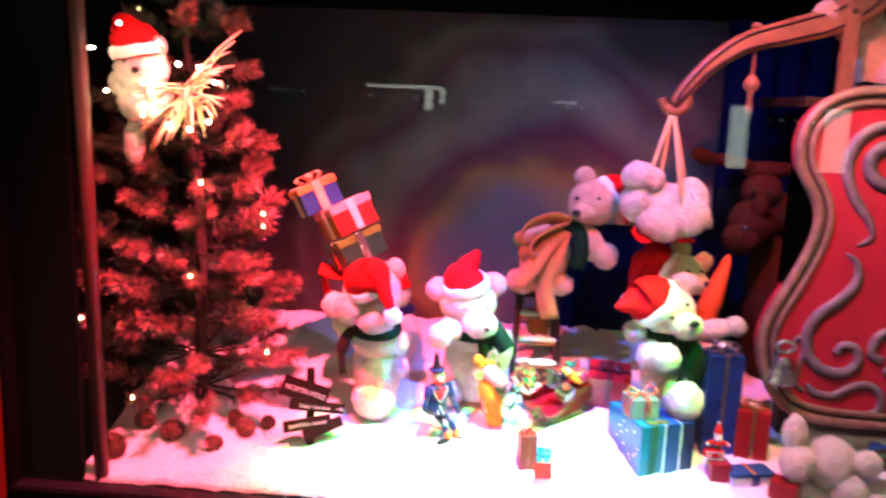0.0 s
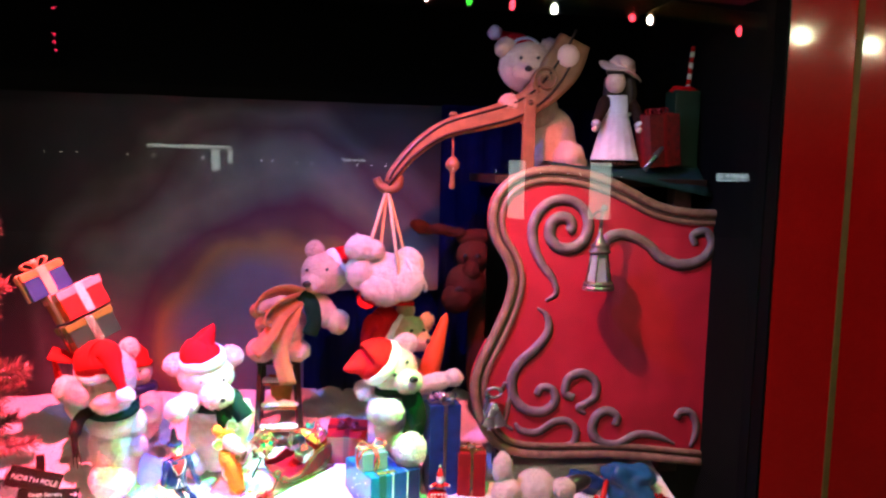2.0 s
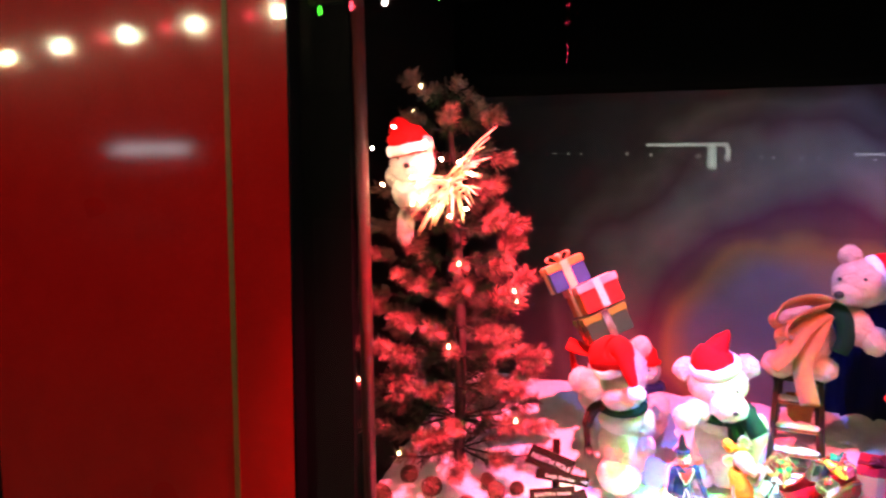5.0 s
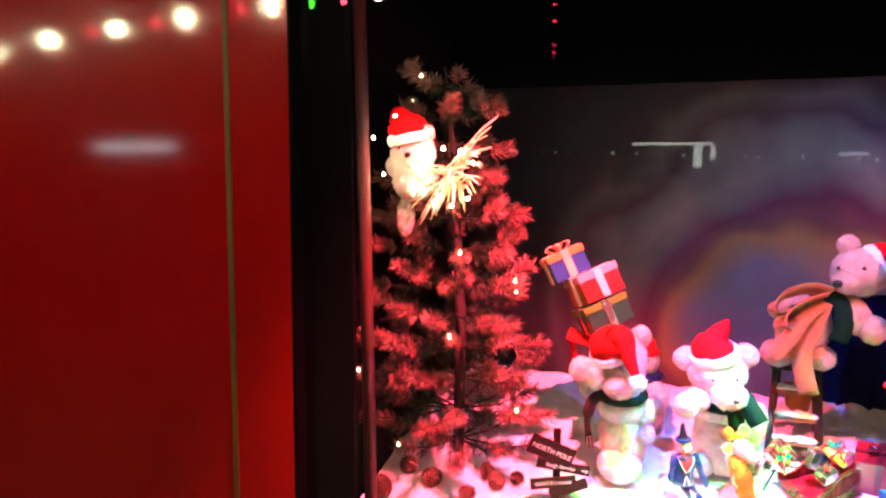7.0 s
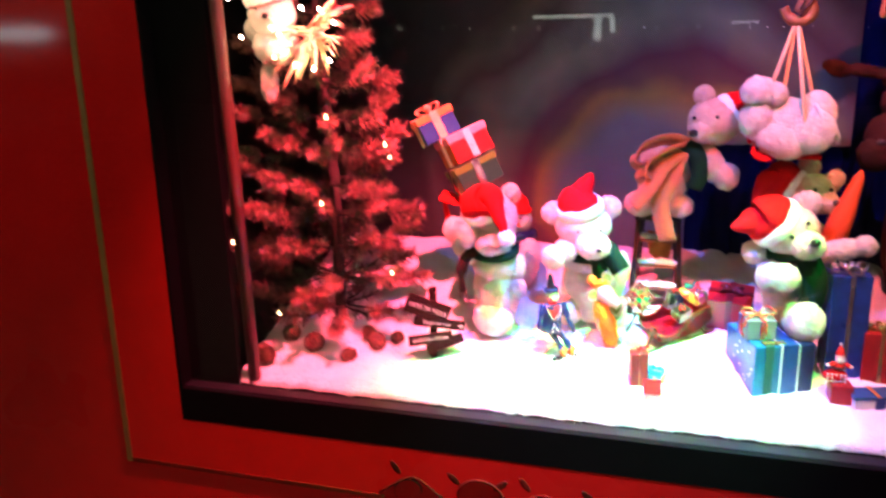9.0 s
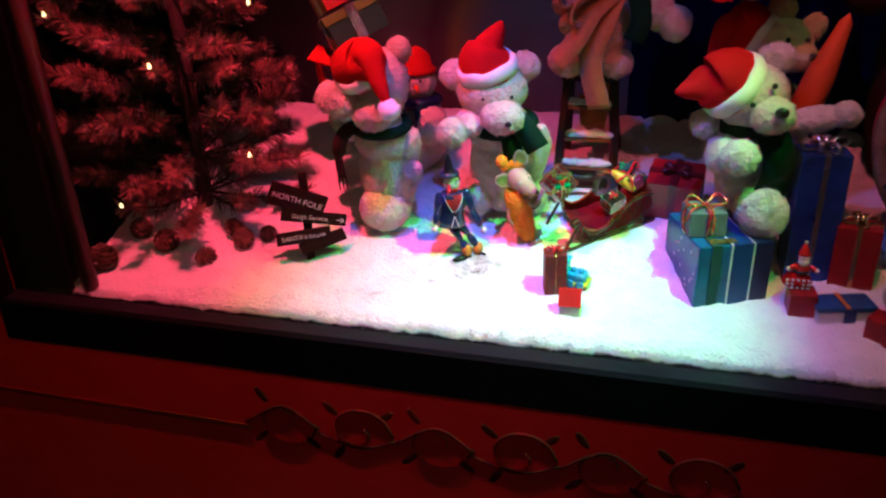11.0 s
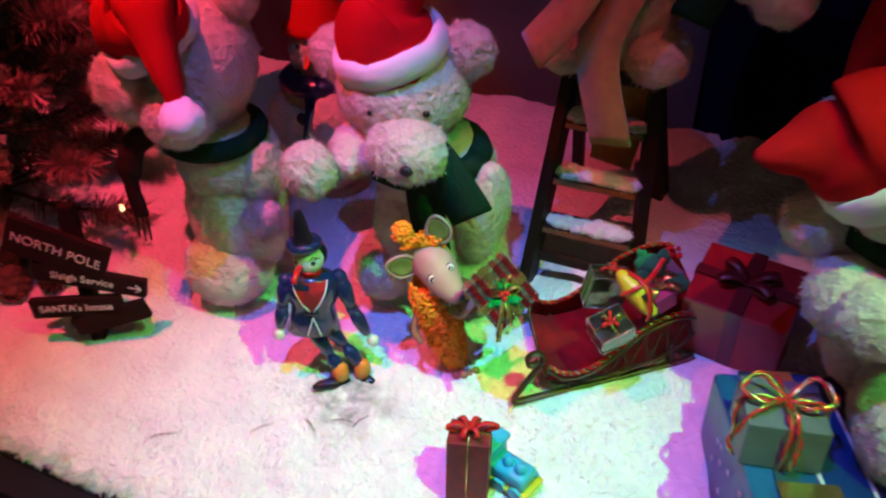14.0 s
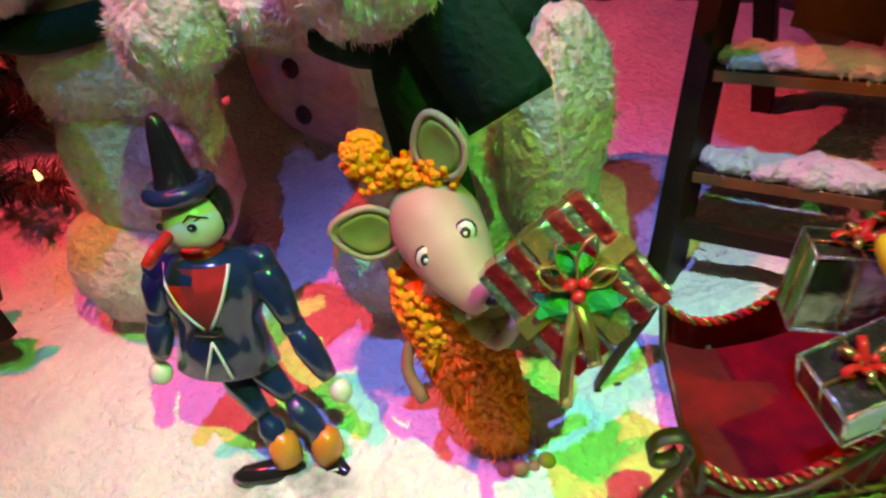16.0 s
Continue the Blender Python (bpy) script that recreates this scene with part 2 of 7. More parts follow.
M = dict(
    clear_back=clear_film("glass_back"),
    wall=mat("red_gloss_paint", (0.38, 0.004, 0.005), 0.30, second=(0.33, 0.003, 0.004), scale=14, bump=0.02, coat=1.0, spec=0.05, coat_rough=0.075),
    stripe=mat("olive_gold_line", (0.15, 0.090, 0.015), 0.6, scale=40),
    stencil=mat("faded_stencil_paint", (0.030, 0.005, 0.002), 0.8, second=(0.10, 0.004, 0.003), scale=45, mix=0.35, spec=0.05),
    black=mat("black_paint", (0.0025, 0.0025, 0.003), 0.5, scale=30, bump=0.05, spec=0.06),
    board=mat("black_board", (0.0018, 0.0018, 0.0022), 0.8, scale=30, bump=0.1, spec=0.08),
    fascia=mat("black_gloss_board", (0.010, 0.010, 0.013), 0.35, second=(0.006, 0.006, 0.008), scale=40, bump=0.1, spec=0.3),
    post=mat("painted_post", (0.07, 0.012, 0.012), 0.45, scale=50, bump=0.15),
    snow=mat("snow_batting", (0.86, 0.86, 0.86), 0.9, second=(0.68, 0.69, 0.72), scale=170, bump=1.0, bump_scale=210, sheen=0.2, depth=0.006),
    fur=mat("cream_plush", (0.66, 0.59, 0.50), 0.9, second=(0.48, 0.41, 0.33), scale=90, bump=1.0, bump_scale=170, sheen=0.2, island=0.03, depth=0.006),
    fur_tan=mat("tan_plush", (0.62, 0.43, 0.33), 0.9, second=(0.46, 0.30, 0.22), scale=90, bump=1.0, bump_scale=170, sheen=0.2, island=0.03, depth=0.006),
    fur_white=mat("white_plush", (0.64, 0.58, 0.52), 0.9, second=(0.46, 0.40, 0.35), scale=90, bump=1.0, bump_scale=170, sheen=0.2, island=0.03, depth=0.006),
    fur_brown=mat("brown_plush", (0.048, 0.012, 0.007), 0.9, second=(0.020, 0.005, 0.003), scale=80, bump=0.5, spec=0.1, island=0.05),
    felt_red=mat("red_felt", (0.50, 0.005, 0.010), 0.95, second=(0.36, 0.003, 0.007), scale=220, bump=0.3, spec=0.08),
    felt_white=mat("white_felt", (0.84, 0.83, 0.82), 0.95, second=(0.7, 0.7, 0.7), scale=200, bump=0.4, sheen=0.3),
    scarf_green=mat("dark_green_knit", (0.007, 0.030, 0.017), 0.95, scale=260, bump=0.6, spec=0.1),
    scarf_dark=mat("dark_brown_knit", (0.035, 0.016, 0.011), 0.95, scale=260, bump=0.6, spec=0.1),
    scarf_tan=mat("ochre_felt", (0.46, 0.145, 0.035), 0.9, second=(0.33, 0.095, 0.022), scale=120, bump=0.4, sheen=0.3),
    nose=mat("black_nose", (0.015, 0.012, 0.012), 0.3, scale=80),
    wood_dark=mat("dark_stained_wood", (0.028, 0.013, 0.009), 0.5, second=(0.012, 0.006, 0.004), scale=50, bump=0.2, spec=0.2),
    wood_carved=mat("carved_brown_wood", (0.25, 0.105, 0.045), 0.5, second=(0.12, 0.05, 0.02), scale=45, bump=0.35),
    panel=mat("red_sleigh_paint", (0.46, 0.013, 0.045), 0.42, second=(0.30, 0.008, 0.028), scale=18, bump=0.12, bump_scale=60, coat=0.2),
    scroll=mat("mauve_grey_relief", (0.25, 0.165, 0.22), 0.5, second=(0.11, 0.07, 0.10), scale=50, bump=0.4, metal=0.2),
    moulding=mat("bronze_moulding", (0.29, 0.155, 0.13), 0.45, second=(0.12, 0.06, 0.05), scale=60, bump=0.3, metal=0.1),
    groove_shade=mat("dark_groove_and_shade", (0.05, 0.02, 0.018), 0.7, scale=60),
    pewter=mat("dark_pewter", (0.20, 0.165, 0.17), 0.35, second=(0.09, 0.07, 0.07), metal=0.8, scale=70, bump=0.2),
    bag_green=mat("black_green_paper", (0.006, 0.030, 0.016), 0.5, scale=60, bump=0.1),
    silver=mat("silver_metal", (0.42, 0.42, 0.45), 0.28, metal=0.9, scale=70, bump=0.1),
    milk=mat("frosted_panes", (0.52, 0.50, 0.66), 0.3, scale=30),
    gold=mat("gold_foil", (0.75, 0.52, 0.2), 0.25, metal=0.9, scale=80, bump=0.2),
    teal=mat("dark_teal_cloth", (0.008, 0.055, 0.06), 0.85, scale=90, bump=0.4),
    carrot=mat("orange_felt", (0.72, 0.065, 0.010), 0.85, second=(0.58, 0.05, 0.008), scale=80, bump=0.4),
    # needles: shade within the tree and red lamplight on the tips are in the colours
    needle=mat("shaded_inner_needles", (0.022, 0.040, 0.012), 0.6, second=(0.012, 0.025, 0.008), scale=60, island=0.45),
    needle_tip=mat("frosted_red_lit_tips", (0.36, 0.16, 0.14), 0.40, second=(0.022, 0.024, 0.010), scale=38, island=0.4),
    bark=mat("bark_brown", (0.022, 0.013, 0.008), 0.85, scale=70, bump=0.6),
    cone=mat("pine_cone_scales", (0.14, 0.07, 0.04), 0.7, second=(0.05, 0.025, 0.015), scale=90, bump=0.4, island=0.4),
    raffia=mat("pale_raffia", (0.72, 0.52, 0.30), 0.7, second=(0.55, 0.36, 0.18), scale=90, island=0.25),
    paper_blue=mat("blue_gift_paper", (0.008, 0.045, 0.20), 0.35, second=(0.005, 0.026, 0.12), scale=70, bump=0.12),
    paper_royal=mat("royal_blue_foil", (0.020, 0.070, 0.34), 0.30, second=(0.008, 0.024, 0.14), scale=45, bump=0.5, bump_scale=120, metal=0.3, depth=0.002),
    paper_navy=mat("navy_gift_paper", (0.006, 0.014, 0.075), 0.35, second=(0.004, 0.008, 0.04), scale=70, bump=0.12),
    paper_sky=mat("sky_blue_gift_paper", (0.014, 0.11, 0.26), 0.35, second=(0.008, 0.05, 0.15), scale=55, bump=0.1),
    enamel_sky=mat("sky_blue_plastic", (0.05, 0.40, 0.62), 0.35, second=(0.03, 0.30, 0.52), scale=80, bump=0.1),
    paper_red=mat("red_gift_paper", (0.32, 0.010, 0.014), 0.35, second=(0.2, 0.006, 0.01), scale=60, bump=0.1),
    paper_grey=mat("grey_gift_paper", (0.13, 0.13, 0.155), 0.5, scale=60, bump=0.15),
    paper_green=mat("dark_green_paper", (0.008, 0.15, 0.06), 0.4, scale=60, bump=0.1),
    paper_orange=mat("orange_lid", (0.65, 0.20, 0.04), 0.4, scale=60),
    paper_pink=mat("pink_gift_paper", (0.74, 0.34, 0.36), 0.4, scale=60),
    paper_white=mat("white_gift_paper", (0.7, 0.72, 0.75), 0.45, scale=60),
    yellow=mat("yellow_enamel", (0.75, 0.55, 0.03), 0.35, scale=60),
    clear=mat("silver_film", (0.50, 0.52, 0.54), 0.15, metal=0.85, scale=40, bump=0.4),
    velvet=mat("red_velvet", (0.44, 0.006, 0.012), 0.9, second=(0.22, 0.004, 0.007), scale=120, bump=0.4),
    iron=mat("rusty_iron", (0.13, 0.075, 0.04), 0.5, second=(0.06, 0.03, 0.02), scale=90, bump=0.4, metal=0.6),
    brass=mat("ochre_rail_paint", (0.34, 0.27, 0.07), 0.5, second=(0.20, 0.15, 0.035), scale=40, bump=0.2),
    stripe_low=mat("dark_olive_line", (0.045, 0.012, 0.004), 0.7, second=(0.10, 0.006, 0.004), scale=60, spec=0.05),
    sign=mat("sign_board_brown", (0.022, 0.007, 0.006), 0.8, scale=70, bump=0.3, spec=0.12),
    chalk=mat("white_lettering", (0.72, 0.68, 0.66), 0.8, scale=200),
    enamel_blue=mat("navy_enamel", (0.012, 0.025, 0.085), 0.12, scale=40, coat=0.5),
    enamel_black=mat("black_enamel", (0.012, 0.012, 0.016), 0.12, scale=40, coat=0.5),
    enamel_white=mat("cream_enamel", (0.80, 0.76, 0.66), 0.25, scale=40),
    enamel_red=mat("red_enamel", (0.62, 0.02, 0.02), 0.2, scale=40),
    enamel_orange=mat("orange_enamel", (0.72, 0.23, 0.04), 0.25, scale=40),
    knit_orange=mat("orange_wool", (0.95, 0.33, 0.016), 0.95, second=(0.88, 0.22, 0.010), scale=300, bump=0.5),
    paper_green_dark=mat("bottle_green_paper", (0.006, 0.060, 0.028), 0.4, scale=60, bump=0.1),
    olive_lid=mat("olive_green_lid", (0.10, 0.22, 0.02), 0.45, scale=60),
    raffia_white=mat("white_floral_ribbon", (0.74, 0.60, 0.50), 0.6, second=(0.40, 0.12, 0.10), scale=260, mix=0.2),
    ribbon_peach=mat("peach_satin", (0.78, 0.40, 0.24), 0.4, scale=60),
    amber=mat("amber_paper", (0.46, 0.11, 0.015), 0.4, scale=60),
    olive_dark=mat("dark_olive_felt", (0.14, 0.10, 0.025), 0.9, scale=120, bump=0.3),
    clay_rose=mat("rose_painted_clay", (0.40, 0.14, 0.10), 0.6, scale=60),
    lash=mat("dark_teal_paint", (0.010, 0.022, 0.024), 0.4, scale=40),
    film_silver=mat("creased_silver_film", (0.78, 0.78, 0.76), 0.14, metal=0.95, scale=160, bump=0.8, bump_scale=300, depth=0.002),
    film_dark=mat("dark_mirror_film", (0.24, 0.225, 0.16), 0.12, second=(0.08, 0.075, 0.05), metal=0.9, scale=120, bump=0.22, bump_scale=150, depth=0.002),
    stripe_red=mat("red_foil_stripe", (0.62, 0.025, 0.05), 0.18, scale=160, bump=0.7, bump_scale=240, metal=0.8, depth=0.002),
    holly_plush=mat("emerald_plush", (0.008, 0.22, 0.075), 0.95, second=(0.005, 0.13, 0.045), scale=120, bump=0.5),
    holly=mat("holly_green_plastic", (0.006, 0.30, 0.085), 0.35, scale=120, bump=0.3),
    magenta=mat("magenta_gift_paper", (0.40, 0.02, 0.15), 0.35, scale=60, bump=0.2),
    ribbon_dark=mat("dark_red_satin", (0.10, 0.004, 0.008), 0.35, scale=80, bump=0.2),
    glitter_red=mat("red_glitter_paper", (0.26, 0.012, 0.012), 0.5, second=(0.06, 0.006, 0.006), scale=700, bump=0.8, bump_scale=900, depth=0.001),
    clay=mat("painted_clay", (0.52, 0.33, 0.25), 0.6, second=(0.40, 0.22, 0.17), scale=60),
    olive=mat("olive_felt", (0.28, 0.24, 0.06), 0.9, scale=120, bump=0.3),
    skin=mat("porcelain", (0.72, 0.48, 0.42), 0.35, scale=40),
    dress=mat("white_cotton", (0.72, 0.70, 0.74), 0.85, scale=150, bump=0.3),
    hair=mat("dark_hair", (0.03, 0.018, 0.012), 0.6, scale=200, bump=0.4),
    straw=mat("pale_pink_straw", (0.60, 0.42, 0.40), 0.8, scale=200, bump=0.5),
    pavement=mat("pavement_slabs", (0.16, 0.155, 0.15), 0.75, second=(0.10, 0.10, 0.10), scale=20, bump=0.3),
    facade=mat("dark_facade", (0.05, 0.045, 0.04), 0.85, scale=3, bump=0.2),
    glass=glass_pane("shop_glass"),
    cellophane=glass_pane("clear_cellophane"),
    bulb_warm=glow("warm_mini_bulb", (1.0, 0.78, 0.36), 18.0),
    bulb_star=glow("clustered_warm_bulb", (1.0, 0.66, 0.40), 420.0),
    string_white=glow("white_bulb", (1.0, 0.80, 0.52), 600.0),
    string_red=glow("red_bulb", (1.0, 0.03, 0.06), 60.0),
    string_green=glow("green_bulb", (0.10, 0.8, 0.04), 26.0),
    lit_window=glow("lit_window", (0.90, 1.0, 0.88), 3.8),
    lit_sign=glow("lit_sign", (0.75, 0.92, 1.0), 7.0),
    red_led=glow("red_led", (1.0, 0.02, 0.08), 12.0),
    diode=glow("flood_diodes", (1.0, 0.92, 0.95), 32.0),
)


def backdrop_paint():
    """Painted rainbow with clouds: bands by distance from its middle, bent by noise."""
    m, nt, bsdf = nodes_of("painted_rainbow_cloth")
    add, link = nt.nodes.new, nt.links.new
    tex = add("ShaderNodeTexCoord")
    warp = add("ShaderNodeTexNoise")
    warp.inputs["Scale"].default_value, warp.inputs["Detail"].default_value = 3.2, 3
    link(tex.outputs["Object"], warp.inputs["Vector"])
    shift = add("ShaderNodeVectorMath")
    shift.operation = "MULTIPLY_ADD"
    link(warp.outputs["Color"], shift.inputs[0])
    shift.inputs[1].default_value = (0.24, 0.0, 0.24)
    link(tex.outputs["Object"], shift.inputs[2])
    flat = add("ShaderNodeVectorMath")
    flat.operation = "SUBTRACT"
    flat.inputs[1].default_value = (1.190 + 0.12, 0.0, 1.075 + 0.12)
    link(shift.outputs[0], flat.inputs[0])
    only = add("ShaderNodeVectorMath")
    only.operation = "MULTIPLY"
    only.inputs[1].default_value = (1.0, 0.0, 1.0)
    link(flat.outputs[0], only.inputs[0])
    dist = add("ShaderNodeVectorMath")
    dist.operation = "LENGTH"
    link(only.outputs[0], dist.inputs[0])
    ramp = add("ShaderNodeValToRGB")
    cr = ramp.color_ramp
    # outermost bands sink to near black: shade at the cloth's top is painted in
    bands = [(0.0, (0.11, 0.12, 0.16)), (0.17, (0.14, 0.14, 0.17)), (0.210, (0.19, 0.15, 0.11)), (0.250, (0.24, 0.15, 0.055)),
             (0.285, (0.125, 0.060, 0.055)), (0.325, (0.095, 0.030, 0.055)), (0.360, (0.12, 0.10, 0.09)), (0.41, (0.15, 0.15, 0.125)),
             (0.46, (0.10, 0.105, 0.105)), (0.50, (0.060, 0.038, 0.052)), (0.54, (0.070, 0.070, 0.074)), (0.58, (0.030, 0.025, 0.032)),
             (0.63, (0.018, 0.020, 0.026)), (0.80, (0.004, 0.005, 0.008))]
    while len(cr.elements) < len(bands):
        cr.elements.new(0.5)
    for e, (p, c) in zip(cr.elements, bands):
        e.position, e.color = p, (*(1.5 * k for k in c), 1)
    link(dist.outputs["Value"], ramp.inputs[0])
    blot = add("ShaderNodeTexNoise")
    blot.inputs["Scale"].default_value, blot.inputs["Detail"].default_value = 9, 6
    link(tex.outputs["Object"], blot.inputs["Vector"])
    mr = add("ShaderNodeMapRange")
    mr.inputs["To Min"].default_value, mr.inputs["To Max"].default_value = 0.55, 1.35
    link(blot.outputs["Fac"], mr.inputs["Value"])
    hsv = add("ShaderNodeHueSaturation")
    link(mr.outputs[0], hsv.inputs["Value"])
    link(ramp.outputs[0], hsv.inputs["Color"])
    link(hsv.outputs[0], bsdf.inputs["Base Color"])
    bsdf.inputs["Roughness"].default_value = 0.9
    return m


def snow_patch(m):
    """Grey speckled patch in the batting near the puppet."""
    nt = m.node_tree
    add, link = nt.nodes.new, nt.links.new
    bsdf = nt.nodes["Principled BSDF"]
    old = bsdf.inputs["Base Color"].links[0].from_socket
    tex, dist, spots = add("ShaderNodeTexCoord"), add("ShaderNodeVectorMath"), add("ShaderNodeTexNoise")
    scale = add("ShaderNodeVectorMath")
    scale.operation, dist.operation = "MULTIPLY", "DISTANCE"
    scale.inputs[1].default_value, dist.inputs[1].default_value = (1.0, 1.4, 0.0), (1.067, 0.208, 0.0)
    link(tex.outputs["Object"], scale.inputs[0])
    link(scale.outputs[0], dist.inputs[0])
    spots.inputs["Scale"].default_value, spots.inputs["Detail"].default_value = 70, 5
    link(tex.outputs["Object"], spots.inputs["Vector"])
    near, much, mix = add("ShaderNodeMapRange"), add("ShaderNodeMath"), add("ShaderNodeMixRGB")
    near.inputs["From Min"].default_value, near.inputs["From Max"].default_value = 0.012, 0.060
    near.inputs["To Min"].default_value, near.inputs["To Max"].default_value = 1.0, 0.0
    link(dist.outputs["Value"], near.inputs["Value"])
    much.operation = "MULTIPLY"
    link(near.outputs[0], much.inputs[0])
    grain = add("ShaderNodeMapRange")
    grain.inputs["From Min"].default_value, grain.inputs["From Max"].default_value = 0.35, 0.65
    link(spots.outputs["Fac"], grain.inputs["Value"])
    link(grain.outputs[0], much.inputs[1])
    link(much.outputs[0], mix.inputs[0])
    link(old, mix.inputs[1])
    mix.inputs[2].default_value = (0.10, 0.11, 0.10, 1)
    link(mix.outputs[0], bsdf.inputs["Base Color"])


snow_patch(M["snow"])
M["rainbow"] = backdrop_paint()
M["navy"] = mat("navy_drape", (0.003, 0.006, 0.065), 0.95, second=(0.001, 0.002, 0.025), scale=30, bump=0.2, spec=0.04)


# ---------------------------------------------------------------- mesh helpers
def finish(bm, name, smooth=True):
    me = bpy.data.meshes.new(name)
    bm.normal_update()
    bm.to_mesh(me)
    bm.free()
    if smooth:
        for p in me.polygons:
            p.use_smooth = True
    return me


def thing(name, at=(0, 0, 0), label="", category="", group="", kind="", rz=0.0, rx=0.0, ry=0.0):
    ob = new(name)
    ob.empty_display_size = 0.02
    ob.matrix_world = pose(*at, rx, ry, rz)
    return tagged(ob, label, category, group, kind)


def part(name, bm, material, parent, label="", smooth=True):
    me = bm if isinstance(bm, bpy.types.Mesh) else finish(bm, name, smooth)
    for m in (material if isinstance(material, (list, tuple)) else [material]):
        me.materials.append(m)
    ob = new(name, me)
    ob.parent = parent
    return tagged(ob, label)


def solo(name, bm, material, label="", category="", kind="", group="", smooth=True):
    me = bm if isinstance(bm, bpy.types.Mesh) else finish(bm, name, smooth)
    for m in (material if isinstance(material, (list, tuple)) else [material]):
        me.materials.append(m)
    return tagged(new(name, me), label, category, group, kind)


def box(lo, hi, bevel=0.0, bm=None, m=None, slot=0):
    own = bmesh.new()
    bmesh.ops.create_cube(own, size=1.0)
    size = Vector(hi) - Vector(lo)
    mid = (Vector(hi) + Vector(lo)) / 2
    for v in own.verts:
        v.co = Vector((v.co.x * size.x, v.co.y * size.y, v.co.z * size.z)) + mid
    if bevel:
        bmesh.ops.bevel(own, geom=own.edges[:], offset=bevel, segments=2, profile=0.7, affect="EDGES")
    return absorb(own, bm, m, slot)


def absorb(own, bm=None, m=None, slot=0):
    if m is not None:
        own.transform(m)
    for f in own.faces:
        f.material_index = slot
    if bm is None:
        return own
    me = bpy.data.meshes.new("tmp")
    own.to_mesh(me)
    own.free()
    bm.from_mesh(me)
    bpy.data.meshes.remove(me)
    return bm


def ball(centre, radii, rot=(0, 0, 0), sub=3, bm=None, slot=0, lump=0.0, seed=0):
    own = bmesh.new()
    bmesh.ops.create_icosphere(own, subdivisions=sub, radius=1.0)
    if lump:
        for v in own.verts:
            v.co *= 1 + lump * noise.noise(v.co * 1.7 + Vector((seed * 3.1, 0, 0)))
    m = Matrix.LocRotScale(centre, Euler([radians(a) for a in rot]), Vector(radii))
    return absorb(own, bm, m, slot)


def tube(points, radii, segs=10, bm=None, slot=0, flat=1.0, closed=True):
    """A round (or flattened) bar through points."""
    own = bmesh.new()
    pts = [Vector(p) for p in points]
    if not isinstance(radii, (list, tuple)):
        radii = [radii] * len(pts)
    rings, side = [], None
    for i, p in enumerate(pts):
        way = (pts[min(i + 1, len(pts) - 1)] - pts[max(i - 1, 0)]).normalized()
        if side is None:
            side = way.orthogonal().normalized()
        side = (side - way * side.dot(way)).normalized()
        up = way.cross(side)
        rings.append([own.verts.new(p + (side * math.cos(a) + up * math.sin(a) * flat) * radii[i])
                      for a in (2 * math.pi * k / segs for k in range(segs))])
    for a, b in zip(rings, rings[1:]):
        for k in range(segs):
            own.faces.new((a[k], a[(k + 1) % segs], b[(k + 1) % segs], b[k]))
    if closed:
        own.faces.new(rings[0][::-1])
        own.faces.new(rings[-1])
    return absorb(own, bm, None, slot)


def spline(points, n=8):
    """Catmull-Rom through points."""
    pts = [Vector(p) for p in points]
    pts = [pts[0] * 2 - pts[1]] + pts + [pts[-1] * 2 - pts[-2]]
    out = []
    for i in range(1, len(pts) - 2):
        a, b, c, d = pts[i - 1:i + 3]
        for k in range(n):
            t = k / n
            out.append(0.5 * (2 * b + (c - a) * t + (2 * a - 5 * b + 4 * c - d) * t * t + (3 * b - a - 3 * c + d) * t ** 3))
    return out + [pts[-2]]


def band(points, width, thick, across, bm=None, slot=0):
    """A flat strip of cloth through points; across: the way of its width."""
    own = bmesh.new()
    pts = [Vector(p) for p in points]
    rows = []
    for i, p in enumerate(pts):
        way = (pts[min(i + 1, len(pts) - 1)] - pts[max(i - 1, 0)]).normalized()
        w = Vector(across[i] if isinstance(across, list) else across)
        w = (w - way * w.dot(way)).normalized()
        n = way.cross(w)
        ww = width[i] if isinstance(width, list) else width
        rows.append([own.verts.new(p + w * ww * a / 2 + n * thick * b / 2) for a, b in ((-1, -1), (1, -1), (1, 1), (-1, 1))])
    for a, b in zip(rows, rows[1:]):
        for k in range(4):
            own.faces.new((a[k], a[(k + 1) % 4], b[(k + 1) % 4], b[k]))
    own.faces.new(rows[0][::-1])
    own.faces.new(rows[-1])
    return absorb(own, bm, None, slot)


def lathe(profile, segs=20, bm=None, m=None, slot=0):
    own = bmesh.new()
    rings = [[own.verts.new((r * math.cos(2 * math.pi * k / segs), r * math.sin(2 * math.pi * k / segs), z)) for k in range(segs)]
             for r, z in profile]
    for a, b in zip(rings, rings[1:]):
        for k in range(segs):
            own.faces.new((a[k], a[(k + 1) % segs], b[(k + 1) % segs], b[k]))
    own.faces.new(rings[0][::-1])
    own.faces.new(rings[-1])
    return absorb(own, bm, m, slot)


def plush(ells, density=60000, length=0.010, width=0.0016, seed=1, sub=4):
    """A furry body: overlapping ellipsoids (centre, radii, rotation) with matted locks and short soft fibres."""
    rng = np.random.default_rng(seed)
    bm = bmesh.new()
    for i, (c, r, *e) in enumerate(ells):
        own = bmesh.new()
        bmesh.ops.create_icosphere(own, subdivisions=sub, radius=1.0)
        m = Matrix.LocRotScale(Vector(c), Euler([radians(a) for a in (e[0] if e else (0, 0, 0))]), Vector(r))
        own.transform(m)
        own.normal_update()
        for v in own.verts:
            q = Vector((v.co.x, v.co.y, v.co.z * 0.7)) + Vector((seed * 0.37, 0, 0))
